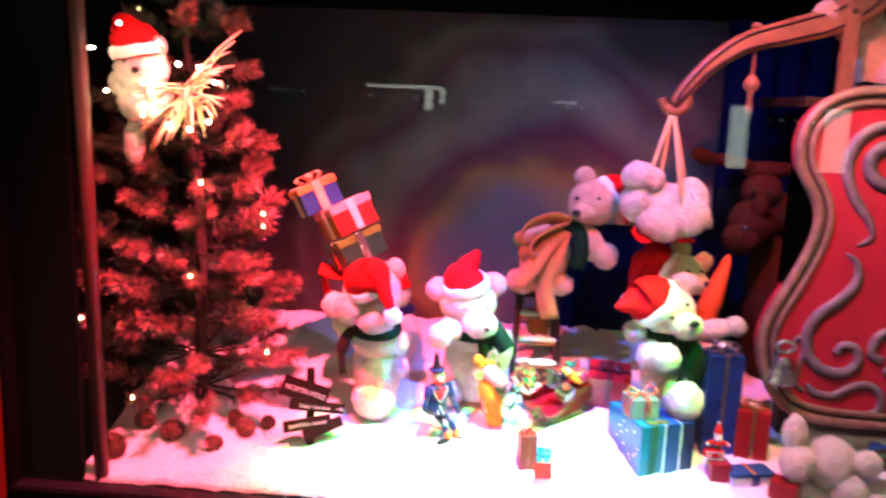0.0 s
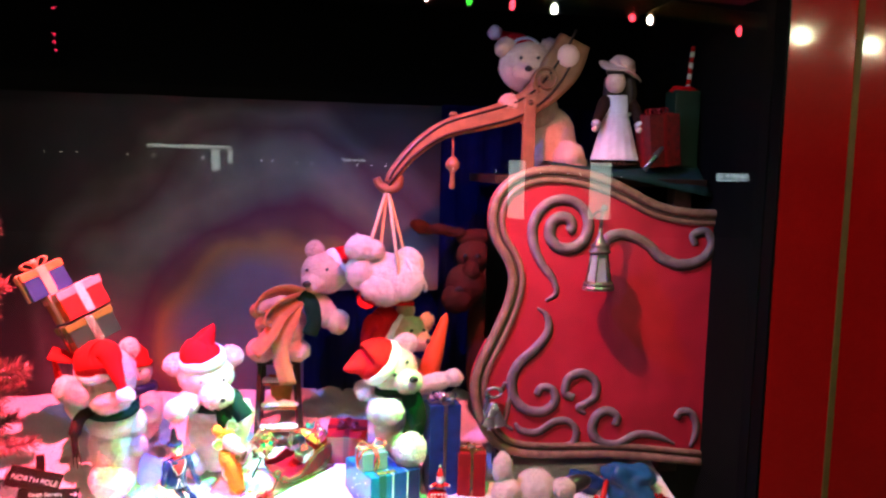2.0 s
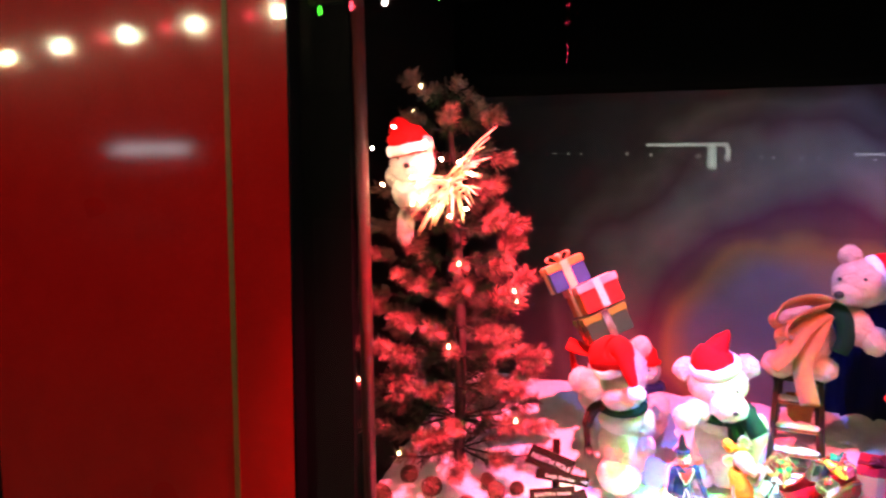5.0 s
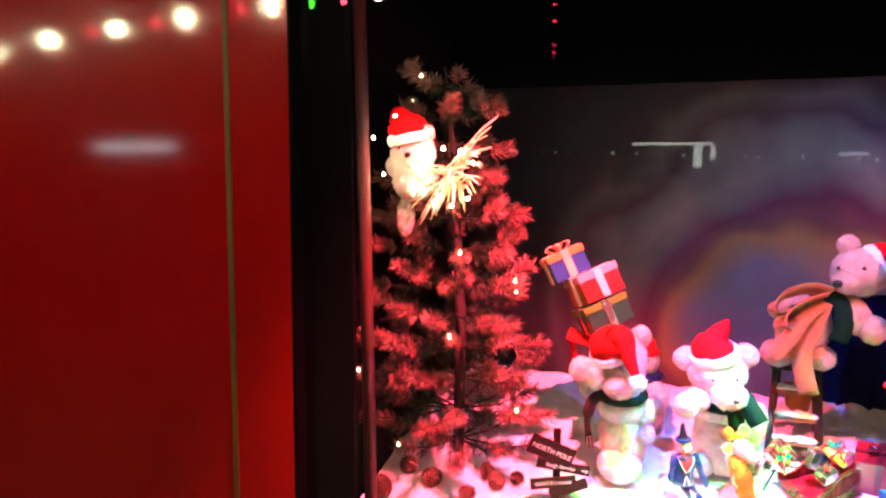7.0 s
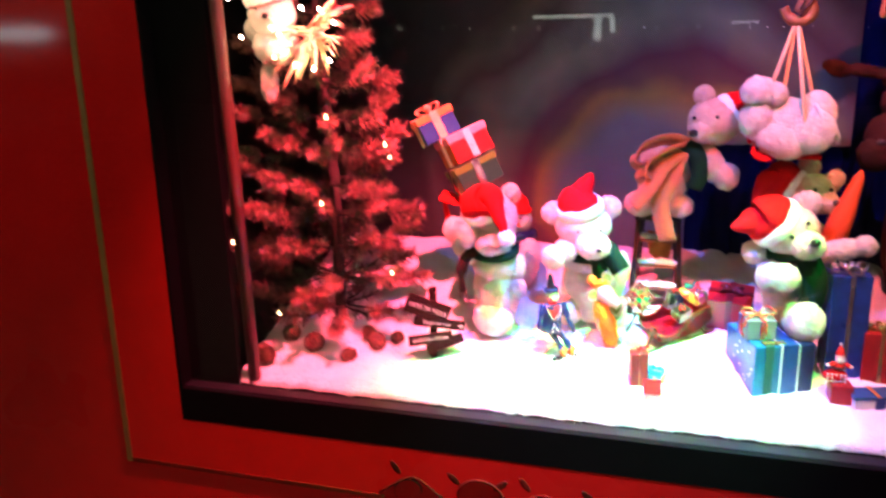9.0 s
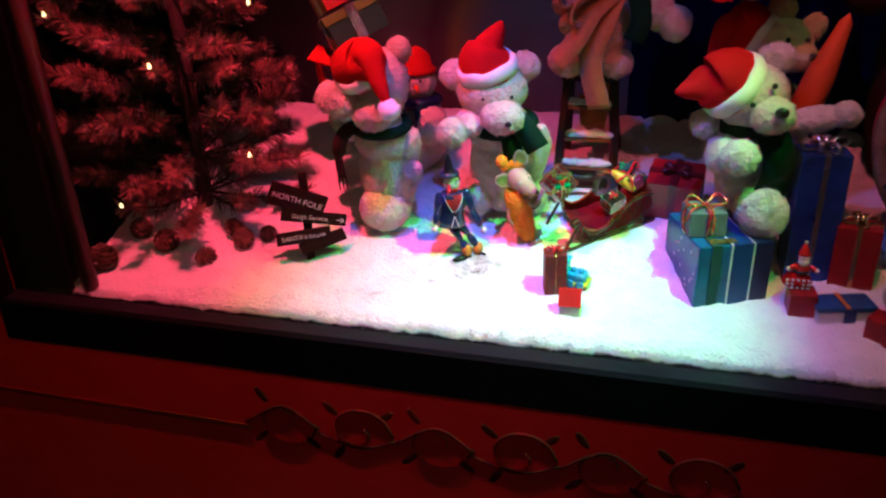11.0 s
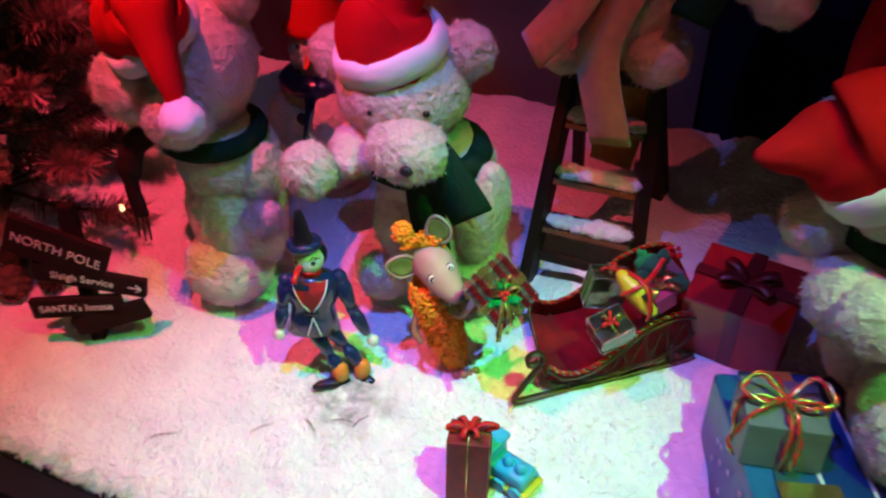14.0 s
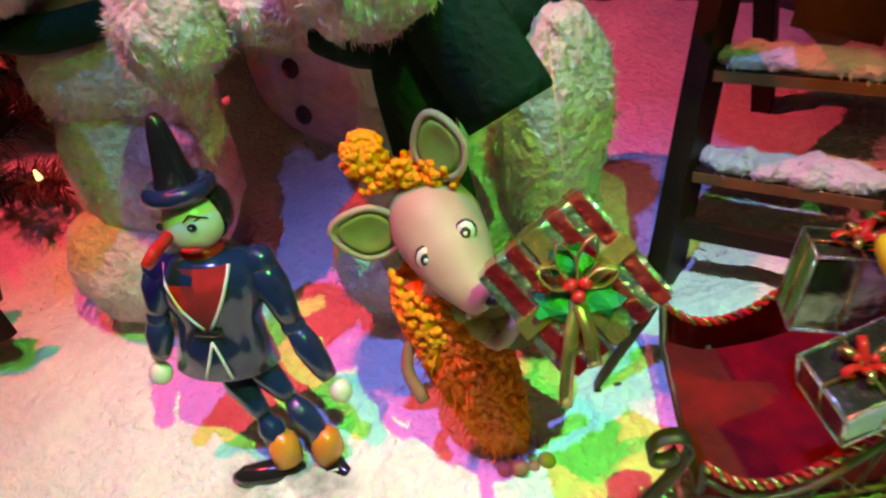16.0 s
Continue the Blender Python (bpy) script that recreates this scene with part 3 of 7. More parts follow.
            lock = abs(noise.noise(q * 95)) + 0.6 * abs(noise.noise(q * 210))
            v.co += v.normal * (0.0035 * noise.noise(q * 22) + 0.0042 * lock - 0.0012)
        absorb(own, bm)
    base = finish(bm, "plush")
    nv = len(base.vertices)
    flat = np.zeros(nv * 3)
    base.vertices.foreach_get("co", flat)
    skin = flat.reshape(-1, 3)
    flat = np.zeros(nv * 3)
    base.vertices.foreach_get("normal", flat)
    out = flat.reshape(-1, 3)
    verts = [skin]
    faces = [tuple(p.vertices) for p in base.polygons]
    bpy.data.meshes.remove(base)
    mats = [Matrix.LocRotScale(Vector(c), Euler([radians(a) for a in (e[0] if e else (0, 0, 0))]), Vector(r)) for c, r, *e in ells]
    keep = np.ones(nv, bool)
    each = nv // len(ells)
    for j, m in enumerate(mats):
        inv = np.array(m.inverted())
        q = skin @ inv[:3, :3].T + inv[:3, 3]
        inside = (q ** 2).sum(1) < 0.9
        inside[j * each:(j + 1) * each] = False
        keep &= ~inside
    pick = np.flatnonzero(keep)
    area = sum(4 * math.pi * (((r[0] * r[1]) ** 1.6 + (r[0] * r[2]) ** 1.6 + (r[1] * r[2]) ** 1.6) / 3) ** (1 / 1.6) for c, r, *e in ells)
    n = int(area * density * 1.1)
    take = rng.choice(pick, n)
    p, nrm = skin[take] + rng.normal(size=(n, 3)) * 0.0012, out[take]
    swirl = np.stack([np.sin(p[:, 1] * 140 + p[:, 2] * 90 + seed), np.sin(p[:, 0] * 120 - p[:, 2] * 110), -0.9 + np.sin(p[:, 0] * 110 + p[:, 1] * 130)], 1)
    way = nrm * 0.42 + swirl * 0.42 + rng.normal(size=(n, 3)) * 0.20
    way /= np.linalg.norm(way, axis=1)[:, None]
    side = np.cross(way, nrm + rng.normal(size=(n, 3)) * 0.3)
    side /= np.linalg.norm(side, axis=1)[:, None]
    ln = length * rng.uniform(0.4, 1.1, n)[:, None]
    w = width * rng.uniform(0.6, 1.4, n)[:, None]
    root = p - nrm * 0.0015
    verts.append(np.stack([root - side * w, root + side * w, root + way * ln], 1).reshape(-1, 3))
    idx = nv + np.arange(n * 3).reshape(-1, 3)
    me = bpy.data.meshes.new("plush")
    me.from_pydata(np.concatenate(verts).tolist(), [], faces + idx.tolist())
    me.update()
    me.polygons.foreach_set("use_smooth", np.ones(len(me.polygons), bool))
    return me


def fleece_band(centre, axis, radius, height, thick, seed):
    """Soft fleece trim round a hat: a flattened, slightly uneven ring."""
    axis = Vector(axis).normalized()
    s = axis.orthogonal().normalized()
    u = axis.cross(s)
    bm = bmesh.new()
    rings = []
    for k in range(56):
        a = 2 * math.pi * k / 56
        out = s * math.cos(a) + u * math.sin(a)
        wob = noise.noise(Vector((math.cos(a) * 1.6 + seed, math.sin(a) * 1.6, 0)))
        row = []
        for j in range(12):
            b = 2 * math.pi * j / 12
            fine = noise.noise(Vector((k * 0.9, j * 0.8, seed)))
            row.append(bm.verts.new(Vector(centre) + out * (radius + math.cos(b) * thick * (1 + 0.25 * fine)) + axis * (math.sin(b) * height * (1 + 0.12 * wob) + 0.004 * wob + 0.0012 * fine)))
        rings.append(row)
    for k in range(56):
        for j in range(12):
            bm.faces.new((rings[k][j], rings[(k + 1) % 56][j], rings[(k + 1) % 56][(j + 1) % 12], rings[k][(j + 1) % 12]))
    bmesh.ops.recalc_face_normals(bm, faces=bm.faces[:])
    return bm


def santa_hat(parent, centre, axis, radius, tip, seed=0, bend=None, pom=0.015, trim=0.011):
    """Red felt cap: cone that bends from its rim to the tip, with white fleece trim and bobble."""
    c, axis, tip = Vector(centre), Vector(axis).normalized(), Vector(tip)
    h = (tip - c).length
    mid = Vector(bend) if bend else c + axis * h * 0.62
    pts = [c - axis * trim * 1.25, c + axis * h * 0.16, c.lerp(mid, 0.62), mid, mid.lerp(tip, 0.6), tip]
    rad = [radius * 1.01, radius * 0.98, radius * 0.80, radius * 0.55, radius * 0.30, radius * 0.07]
    path = spline(pts, 7)
    rr = [float(np.interp(i / (len(path) - 1) * 5, range(6), rad)) for i in range(len(path))]
    bm = tube(path, rr, 28)
    for v in bm.verts:
        d = noise.noise(v.co * 28 + Vector((seed, 0, 0)))
        v.co += (v.co - c).normalized() * 0.006 * d + Vector((0, 0, 0.0015 * noise.noise(v.co * 90)))
    hat = part("hat", bm, M["felt_red"], parent, "red felt hat with white fleece trim")
    part("trim", fleece_band(c, axis, radius * 1.02, trim * 1.0, trim * 0.48, seed), M["felt_white"], hat)
    if pom:
        part("bobble", plush([(tip, (pom, pom, pom))], 150000, 0.0045, 0.0005, seed + 5, 3), M["felt_white"], hat)
    return hat


def eyes_nose(parent, eyes, nose, r_eye=0.0045, r_nose=0.009):
    for e in eyes:
        part("eye", ball(e, (r_eye,) * 3, sub=2), M["nose"], parent)
    if nose:
        part("nose", ball(nose, (r_nose * 1.25, r_nose * 0.8, r_nose), sub=2), M["nose"], parent)


# ---------------------------------------------------------------- structure
X0, X1, Z0, Z1, Z2 = 0.304, 2.134, 0.700, 1.845, 1.915      # the opening in the wall, its head sloping from Z2 to Z1
WF, WB = -0.040, 0.0                               # wall: front and back


def slab(name, lo, hi, material, label, bevel=0.0, kind="structure"):
    return solo(name, box(lo, hi, bevel), material, label, "wall", kind, smooth=False)


slab("wall_left", (-0.572, WF, 0.0), (X0, 0.12, 2.6), M["wall"], "glossy red painted shopfront wall beside the window")
slab("wall_right", (X1, WF, 0.0), (3.6, 0.12, 2.6), M["wall"], "glossy red painted shopfront wall beside the window")
slab("wall_below", (X0, WF, 0.0), (X1, 0.12, Z0), M["wall"], "glossy red painted stall riser below the window")
bm = bmesh.new()
edge = [(X0, Z2), (X1, Z1), (X1, 2.6), (X0, 2.6)]
front, back = [bm.verts.new((x, WF, z)) for x, z in edge], [bm.verts.new((x, 0.12, z)) for x, z in edge]
bm.faces.new(front)
bm.faces.new(back[::-1])
for k in range(4):
    bm.faces.new((front[k - 1], back[k - 1], back[k], front[k]))
solo("wall_above", bm, M["wall"], "glossy red painted fascia above the window", "wall", "structure", smooth=False)
slab("wall_far_left", (-3.2, 0.10, 0.0), (-0.572, 0.16, 2.6), M["black"], "dark recess beside the red shopfront")
slab("wall_back_room", (-3.2, 0.9, 0.0), (3.6, 1.0, 2.6), M["board"], "dark wall behind the display")
for x in (0.155, 2.268):
    solo("trim", box((x, WF - 0.0025, 0.585), (x + 0.012, WF + 0.001, 2.5)), M["stripe"], "thin olive gold painted line on red wall", "trim", "structure", smooth=False)
# bottom line, much darker than the upright ones
solo("trim", box((0.1672, WF - 0.0025, 0.585), (0.740, WF + 0.001, 0.594)), M["stripe_low"], "dark olive painted line on red wall", "trim", "structure", smooth=False)
# faded stencilled scrollwork below the window: curls, leaves and buds on a stem
for k in range(6):
    cx, up = 0.80 + k * 0.125, 1 if k % 2 else -1
    bm = bmesh.new()
    curl = [(cx + 0.058 * math.cos(a) * (1 - a / 9), WF - 0.0001, 0.612 + up * 0.052 * math.sin(a) * (1 - a / 9)) for a in np.linspace(0, 7, 12)]
    tube(spline(curl, 3), [0.0042] * 34, 6, bm, flat=0.04)
    tube(spline([(cx - 0.07, WF - 0.0001, 0.600), (cx, WF - 0.0001, 0.612 - up * 0.03), (cx + 0.06, WF - 0.0001, 0.606)], 5), [0.0035] * 11, 6, bm, flat=0.04)
    for a in (0.7, 2.4, 4.1):
        ball((cx + 0.060 * math.cos(a), WF, 0.612 + up * 0.055 * math.sin(a)), (0.017, 0.0004, 0.0065), (0, math.degrees(-up * a), 0), 2, bm)
    solo("trim", bm, M["stencil"], "faded stencilled scroll and leaf on red wall", "trim", "structure")

# box of the display: floor, sides, back, ceiling
slab("fascia_board", (X0, -0.030, Z0), (X1, -0.0004, 0.772), M["fascia"], "black board below the front of the snow", 0.002)
slab("wall_inner_left", (X0, 0.121, Z0), (0.345, 0.66, 1.9198), M["board"], "dark inner side of the window display")
slab("wall_inner_right", (X1 + 0.004, 0.121, Z0), (X1 + 0.05, 0.66, 1.9198), M["board"], "dark inner side of the window display")
slab("side_board", (X0 + 0.001, 0.0005, 0.772), (0.418, 0.012, Z1), M["board"], "black side board of the display")
slab("sill_board", (X0, 0.0, Z0), (X1, 0.040, 0.7715), M["board"], "black sill under the front of the snow")
slab("reveal_board", (X1 - 0.005, -0.0012, 0.7725), (X1 - 0.0002, 0.1205, Z1 + 0.001), M["board"], "black lining of the window reveal")
slab("floor", (X0, 0.0, Z0 - 0.05), (X1 + 0.05, 0.66, Z0 - 0.002), M["board"], "black floor of the window display")
tagged(slab("ceiling", (X0 - 0.02, 0.121, 1.920), (X1 + 0.05, 0.70, 1.96), M["board"], "black ceiling of the window display"), category="ceiling")
solo("post", tube([(0.446, 0.016, 0.765), (0.438, 0.016, 1.30), (0.426, 0.016, 1.842)], 0.013, 8), M["post"], "slim reddish wooden post at the edge of the display", "post", "structure")


def backdrop():
    bm = bmesh.new()
    nx, nz = 60, 24
    grid = [[bm.verts.new((0.32 + 1.85 * i / nx, 0.60 + 0.006 * math.sin(i * 0.9), 0.86 + 0.80 * k / nz)) for i in range(nx + 1)] for k in range(nz + 1)]
    for k in range(nz):
        for i in range(nx):
            bm.faces.new((grid[k][i], grid[k][i + 1], grid[k + 1][i + 1], grid[k + 1][i]))
    bmesh.ops.solidify(bm, geom=bm.faces[:], thickness=0.004)
    return bm


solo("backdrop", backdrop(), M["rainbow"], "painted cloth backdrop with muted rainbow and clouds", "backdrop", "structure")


def drape(x0, x1, z0, z1, y, amp, seed):
    bm = bmesh.new()
    nx, nz = 70, 8
    rows = []
    for k in range(nz + 1):
        z = z0 + (z1 - z0) * k / nz
        rows.append([bm.verts.new((x0 + (x1 - x0) * i / nx, y + amp * math.sin(i * 0.8 + seed) * (1 - 0.3 * k / nz) + amp * 0.5 * math.sin(i * 2.1 + k * 0.2), z)) for i in range(nx + 1)])
    for k in range(nz):
        for i in range(nx):
            bm.faces.new((rows[k][i], rows[k][i + 1], rows[k + 1][i + 1], rows[k + 1][i]))
    bmesh.ops.solidify(bm, geom=bm.faces[:], thickness=0.003)
    return bm


solo("curtain", drape(1.27, 1.75, 0.90, 1.20, 0.575, 0.008, 0), M["navy"], "pleated navy cloth along the foot of the backdrop", "curtain", "structure")
solo("curtain", drape(1.60, 2.13, 0.90, 1.66, 0.55, 0.010, 2), M["navy"], "pleated navy cloth behind the red sleigh", "curtain", "structure")


def torn(x):
    """How far the torn front of the batting stands back at x."""
    return max(0.001, 0.008 + 0.010 * noise.noise(Vector((x * 22, 3, 0))) + 0.007 * noise.noise(Vector((x * 75, 8, 0))))


def snow_bed():
    bm = bmesh.new()
    nx, ny = 330, 130
    xa, xb, ya, yb = 0.40, 2.05, 0.0, 0.575
    top = []
    for j in range(ny + 1):
        v = (j / ny) ** 1.15
        row = []
        for i in range(nx + 1):
            x, y = xa + (xb - xa) * i / nx, ya + (yb - ya) * v
            p = Vector((x * 9, y * 9, 0))
            z = snow_z(y) + 0.006 * noise.noise(p) + 0.0032 * abs(noise.noise(p * 2.3 + Vector((4, 1, 0)))) + 0.0040 * noise.noise(p * 4) + 0.0022 * noise.noise(p * 13) + 0.0014 * noise.noise(p * 26)
            near = max(0.0, 1 - v / 0.06)
            y += near * torn(x)
            z += near * (0.004 * noise.noise(Vector((x * 70, y * 70, 2))) - 0.007 * near)
            if x < 0.44:
                z -= (0.44 - x) * 0.3
            row.append(bm.verts.new((x, y, z)))
        top.append(row)
    for j in range(ny):
        for i in range(nx):
            bm.faces.new((top[j][i], top[j][i + 1], top[j + 1][i + 1], top[j + 1][i]))
    low = [bm.verts.new((v.co.x, v.co.y + 0.005, 0.7705)) for v in top[0]]
    for i in range(nx):
        bm.faces.new((low[i], low[i + 1], top[0][i + 1], top[0][i]))
    return bm


solo("snow", snow_bed(), M["snow"], "sloping bed of white fluffy artificial snow", "snow", "stuff")


def snow_fluff():
    """Loose fibres of the batting, thickest along its torn front edge."""
    rng = np.random.default_rng(5)
    n = 26000
    x = rng.uniform(0.42, 2.0, n)
    edge = rng.random(n) < 0.55
    y = np.where(edge, np.array([torn(a) for a in x]) + rng.exponential(0.004, n), rng.uniform(0, 0.42, n))
    z = SNOW + SLOPE * y - np.where(edge, 0.006, 0.001)
    root = np.stack([x, y, z], 1)
    way = rng.normal(size=(n, 3)) * (0.9, 0.9, 0.5)
    way[:, 2] = np.abs(way[:, 2]) + 0.1
    way[edge, 1] = -np.abs(way[edge, 1])
    way[edge, 2] -= 0.45
    way /= np.linalg.norm(way, axis=1)[:, None]
    side = np.cross(way, rng.normal(size=(n, 3)))
    side /= np.linalg.norm(side, axis=1)[:, None]
    ln = np.where(edge, rng.uniform(0.004, 0.014, n), rng.uniform(0.003, 0.008, n))[:, None]
    tri = np.stack([root - side * 0.0008, root + side * 0.0008, root + way * ln], 1).reshape(-1, 3)
    tri[:, 1] = np.maximum(tri[:, 1], 0.0003)
    tri[:, 2] = np.maximum(tri[:, 2], 0.7718)
    me = bpy.data.meshes.new("snow_fibres")
    me.from_pydata(tri.tolist(), [], np.arange(n * 3).reshape(-1, 3).tolist())
    me.update()
    return me


solo("snow_fibres", snow_fluff(), M["snow"], "loose white fibres on the artificial snow", "snow", "stuff")

window = thing("window_1", (0, 0, 0), "large clear shop window pane with faint street reflections", "window", kind="structure")
bm = box((X0 + 0.001, -0.0050, 0.7725), (X1 - 0.001, -0.0018, Z2))
bm.normal_update()
for f in bm.faces:
    f.material_index = 0 if f.normal.y < -0.5 else 1
pane = part("pane", bm, [M["glass"], M["clear_back"]], window, "clear plate glass", smooth=False)
pane.visible_shadow = False

for lo, hi in (((X0, -0.0405, Z0), (X0 + 0.006, -0.0055, Z2)), ((X1 - 0.006, -0.0405, Z0), (X1, -0.0055, Z1)), ((X0 + 0.0062, -0.0405, Z0), (X1 - 0.0062, -0.0302, 0.7700))):
    part("window_frame", box(lo, hi, 0.001), M["black"], window, "black frame strip", smooth=False)

part("window_frame", tube([(X0 + 0.0062, -0.022, Z2 - 0.004), (X1 - 0.0062, -0.022, Z1 - 0.004)], 0.005, 8), M["black"], window, "black frame strip")

# street side, which the glass and the gloss paint mirror
solo("pavement", box((-30, -30, -0.1), (30, WF, 0.0)), M["pavement"], "dark paved street in front of the shop", "pavement", "structure", smooth=False)
street = thing("house", (0, -15.6, 0), "dark building across the street with lit shop windows", "building")
part("wall", box((-24, -3.0, 0.0), (24, 0.0, 3.0), 0.05), M["facade"], street, smooth=False)
for x, w, z0, z1 in ((-1.85, 1.6, 1.74, 1.80), (-0.62, 0.16, 1.30, 1.72), (-0.30, 0.10, 1.45, 1.72), (5.62, 0.36, 0.4, 1.66), (7.48, 0.48, 0.4, 1.66), (2.0, 0.5, 1.55, 1.60)):
    part("window", box((x, 0.01, z0), (x + w, 0.06, z1), 0.005), M["lit_window"], street, "lit shop window", smooth=False)
for x in (-16.6, -15.2):
    part("window", box((x, 0.01, 1.62), (x + 1.3, 0.06, 1.84), 0.005), M["lit_sign"], street, "lit bluish window", smooth=False)
lights = thing("street_light_string", (0, -15.595, 0), "row of small white lights across the street", "light string")
part("cord", tube([(-6, 0.0, 1.55), (0, 0, 1.50), (8, 0, 1.40)], 0.01, 6), M["black"], lights)
rng = random.Random(3)
x = -6.0
while x < 8:
    x += rng.choice((0.22, 0.3, 0.3, 0.5, 0.95))
    part("bulb", ball((x, 0.03, 1.53 - x * 0.02), (0.028,) * 3, sub=1), M["lit_window"], lights)
sign = thing("shop_sign", (9.7, -12.8, 1.40), "lit shop sign across the street", "sign")
part("board", box((-0.75, -0.05, -0.07), (0.0, 0.0, 0.13), 0.01), M["black"], sign, smooth=False)
for i, w in enumerate((0.07, 0.05, 0.06, 0.08, 0.05, 0.06, 0.05)):
    part("letter", box((-0.72 + i * 0.1, 0.002, 0.015), (-0.72 + i * 0.1 + w, 0.02, 0.10)), M["lit_sign"], sign, smooth=False)
part("post", tube([(-0.37, -0.02, -1.40), (-0.37, -0.02, -0.06)], 0.02, 8), M["black"], sign)
part("bar", box((-0.74, 0.002, -0.05), (-0.02, 0.02, -0.015)), M["lit_sign"], sign, smooth=False)
mast = thing("mast", (-3.6, -15.75, 3.0), "mast with small red warning lights across the street", "mast")
part("pole", tube([(0, 0, -0.02), (0, 0, 1.9)], 0.03, 6), M["black"], mast)
for z in (0.56, 0.71, 0.86, 1.36, 1.71):
    part("lamp", box((-0.04, 0.03, z), (0.04, 0.06, z + 0.035)), M["red_led"], mast, smooth=False)

# string of coloured bulbs along the awning behind the camera
def sag(x):
    return 2.225 - 0.012 * (x - 0.6) ** 2 * (1.0 if x < 0.6 else 1.1)


rail = thing("awning_rail", (0, -1.88, 0), "ochre awning rail on two dark posts above the pavement", "rail")
part("rail", tube([(x, -0.012, sag(x) + 0.040) for x in np.linspace(-3.7, 4.3, 40)], 0.030, 10), M["brass"], rail, "ochre painted rail")
for x in (-3.7, 4.3):
    part("post", tube([(x, 0, 0.0), (x, -0.012, sag(x) + 0.040)], 0.02, 8), M["black"], rail)
bulbs = thing("bulb_string", (0, -1.88, 0), "string of white, red and green bulbs along the awning", "light string")
cord = [(x, 0, sag(x)) for x in np.linspace(-3.6, 4.2, 40)]
part("cord", tube(cord, 0.005, 6), M["paper_green"], bulbs, "dark green cord")
row = [(-2.87, "W"), (-2.44, "W"), (-2.13, "R"), (-1.97, "W"), (-1.71, "R"), (-1.53, "W"), (-1.2, "R"), (-1.03, "W"), (-0.86, "G"), (-0.69, "R"), (-0.52, "W"), (-0.26, "G"), (-0.08, "R"), (0.1, "W"),
       (0.45, "R"), (0.63, "W"), (0.82, "W"), (1.0, "R"), (1.18, "W"), (1.37, "G"), (1.55, "R"), (1.74, "W"), (1.92, "G"), (2.10, "R"), (2.28, "W"), (2.62, "R"), (2.70, "W"), (3.11, "R"), (3.36, "W"), (3.70, "W")]
for x, c in row:
    part("bulb", lathe([(0.003, -0.030), (0.010, -0.026), (0.0145, -0.014), (0.0125, 0.0), (0.006, 0.010)], 10, None, Matrix.Translation((x, 0, sag(x) - 0.012))),
         M[{"W": "string_white", "R": "string_red", "G": "string_green"}[c]], bulbs)

# flood lamps on short arms above the window
flood = thing("flood_lamp", (0, 0, 0), "small black led flood lamp on an arm over the window", "lamp", "flood lamps")
m = Matrix.Rotation(radians(24), 4, "X")
part("housing", box((-0.055, -0.034, 0.004), (0.055, 0.034, 0.034), 0.004, m=m), M["black"], flood, smooth=False)
part("lens", box((-0.046, -0.027, 0.0015), (0.046, 0.027, 0.0035), m=m), M["diode"], flood, "lit diode array", smooth=False)
part("arm", tube([(0, 0.0, 0.030), (0, 0.03, 0.065), (0, 0.094, 0.075)], 0.008, 8), M["black"], flood)
for i, (name, eye, *rest) in enumerate(LAMPS):
    m = Matrix.Translation((eye[0], eye[1], eye[2] + 0.004))
    if i:
        copy_thing(flood, m)
    else:
        flood.matrix_world = m


# ---------------------------------------------------------------- red sleigh
PY = 0.200     # front of the sleigh's side


def sleigh_outline():
    left = [(2.150, 1.428), (2.075, 1.430), (2.004, 1.444), (1.940, 1.474), (1.881, 1.497), (1.820, 1.510), (1.761, 1.513), (1.712, 1.503), (1.676, 1.482),
            (1.652, 1.448), (1.645, 1.405), (1.655, 1.362), (1.682, 1.318), (1.692, 1.278), (1.682, 1.228), (1.656, 1.165), (1.628, 1.105), (1.618, 1.060),
            (1.624, 1.010), (1.642, 0.965), (1.672, 0.928), (1.715, 0.908), (1.780, 0.900), (1.889, 0.897), (2.000, 0.888), (2.150, 0.868)]
    return [(p.x, p.y) for p in spline([(x, z, 0) for x, z in left], 5)]


def red_sleigh():
    sl = thing("sleigh", (1.90, PY, 0.88), "large red sleigh side with carved scroll relief", "sleigh")
    inv = Matrix.Translation((-1.90, -PY, -0.88))
    line = sleigh_outline()
    bm = bmesh.new()
    front = [bm.verts.new((x, PY, z)) for x, z in line]
    back = [bm.verts.new((x, PY + 0.03, z)) for x, z in line]
    bm.faces.new(front)
    bm.faces.new(back[::-1])
    n = len(line)
    for i in range(n):
        bm.faces.new((front[i], back[i], back[(i + 1) % n], front[(i + 1) % n]))
    bmesh.ops.triangulate(bm, faces=[f for f in bm.faces if len(f.verts) > 4])
    bmesh.ops.recalc_face_normals(bm, faces=bm.faces[:])
    bm.transform(inv)
    part("side_panel", bm, M["panel"], sl, "red painted panel", smooth=False)
    # double moulding along the edge
    pts = [Vector((x, PY, z)) for x, z in line]
    mid = Vector((1.95, PY, 1.2))
    for off, rad, m in ((0.004, 0.0095, "moulding"), (0.0165, 0.0035, "groove_shade"), (0.024, 0.0062, "moulding")):
        way = []
        for i, p in enumerate(pts):
            t = (pts[min(i + 1, n - 1)] - pts[max(i - 1, 0)]).normalized()
            nn = Vector((-t.z, 0, t.x))
            if nn.dot(mid - p) < 0:
                nn = -nn
            way.append(p + nn * off + Vector((0, -0.002, 0)))
        bm = tube(way, rad, 8)
        bm.transform(inv)
        part("moulding", bm, M[m], sl)

    def curl(points, radii, name="scroll"):
        p = spline([(x, PY - 0.002, z) for x, z in points], 7)
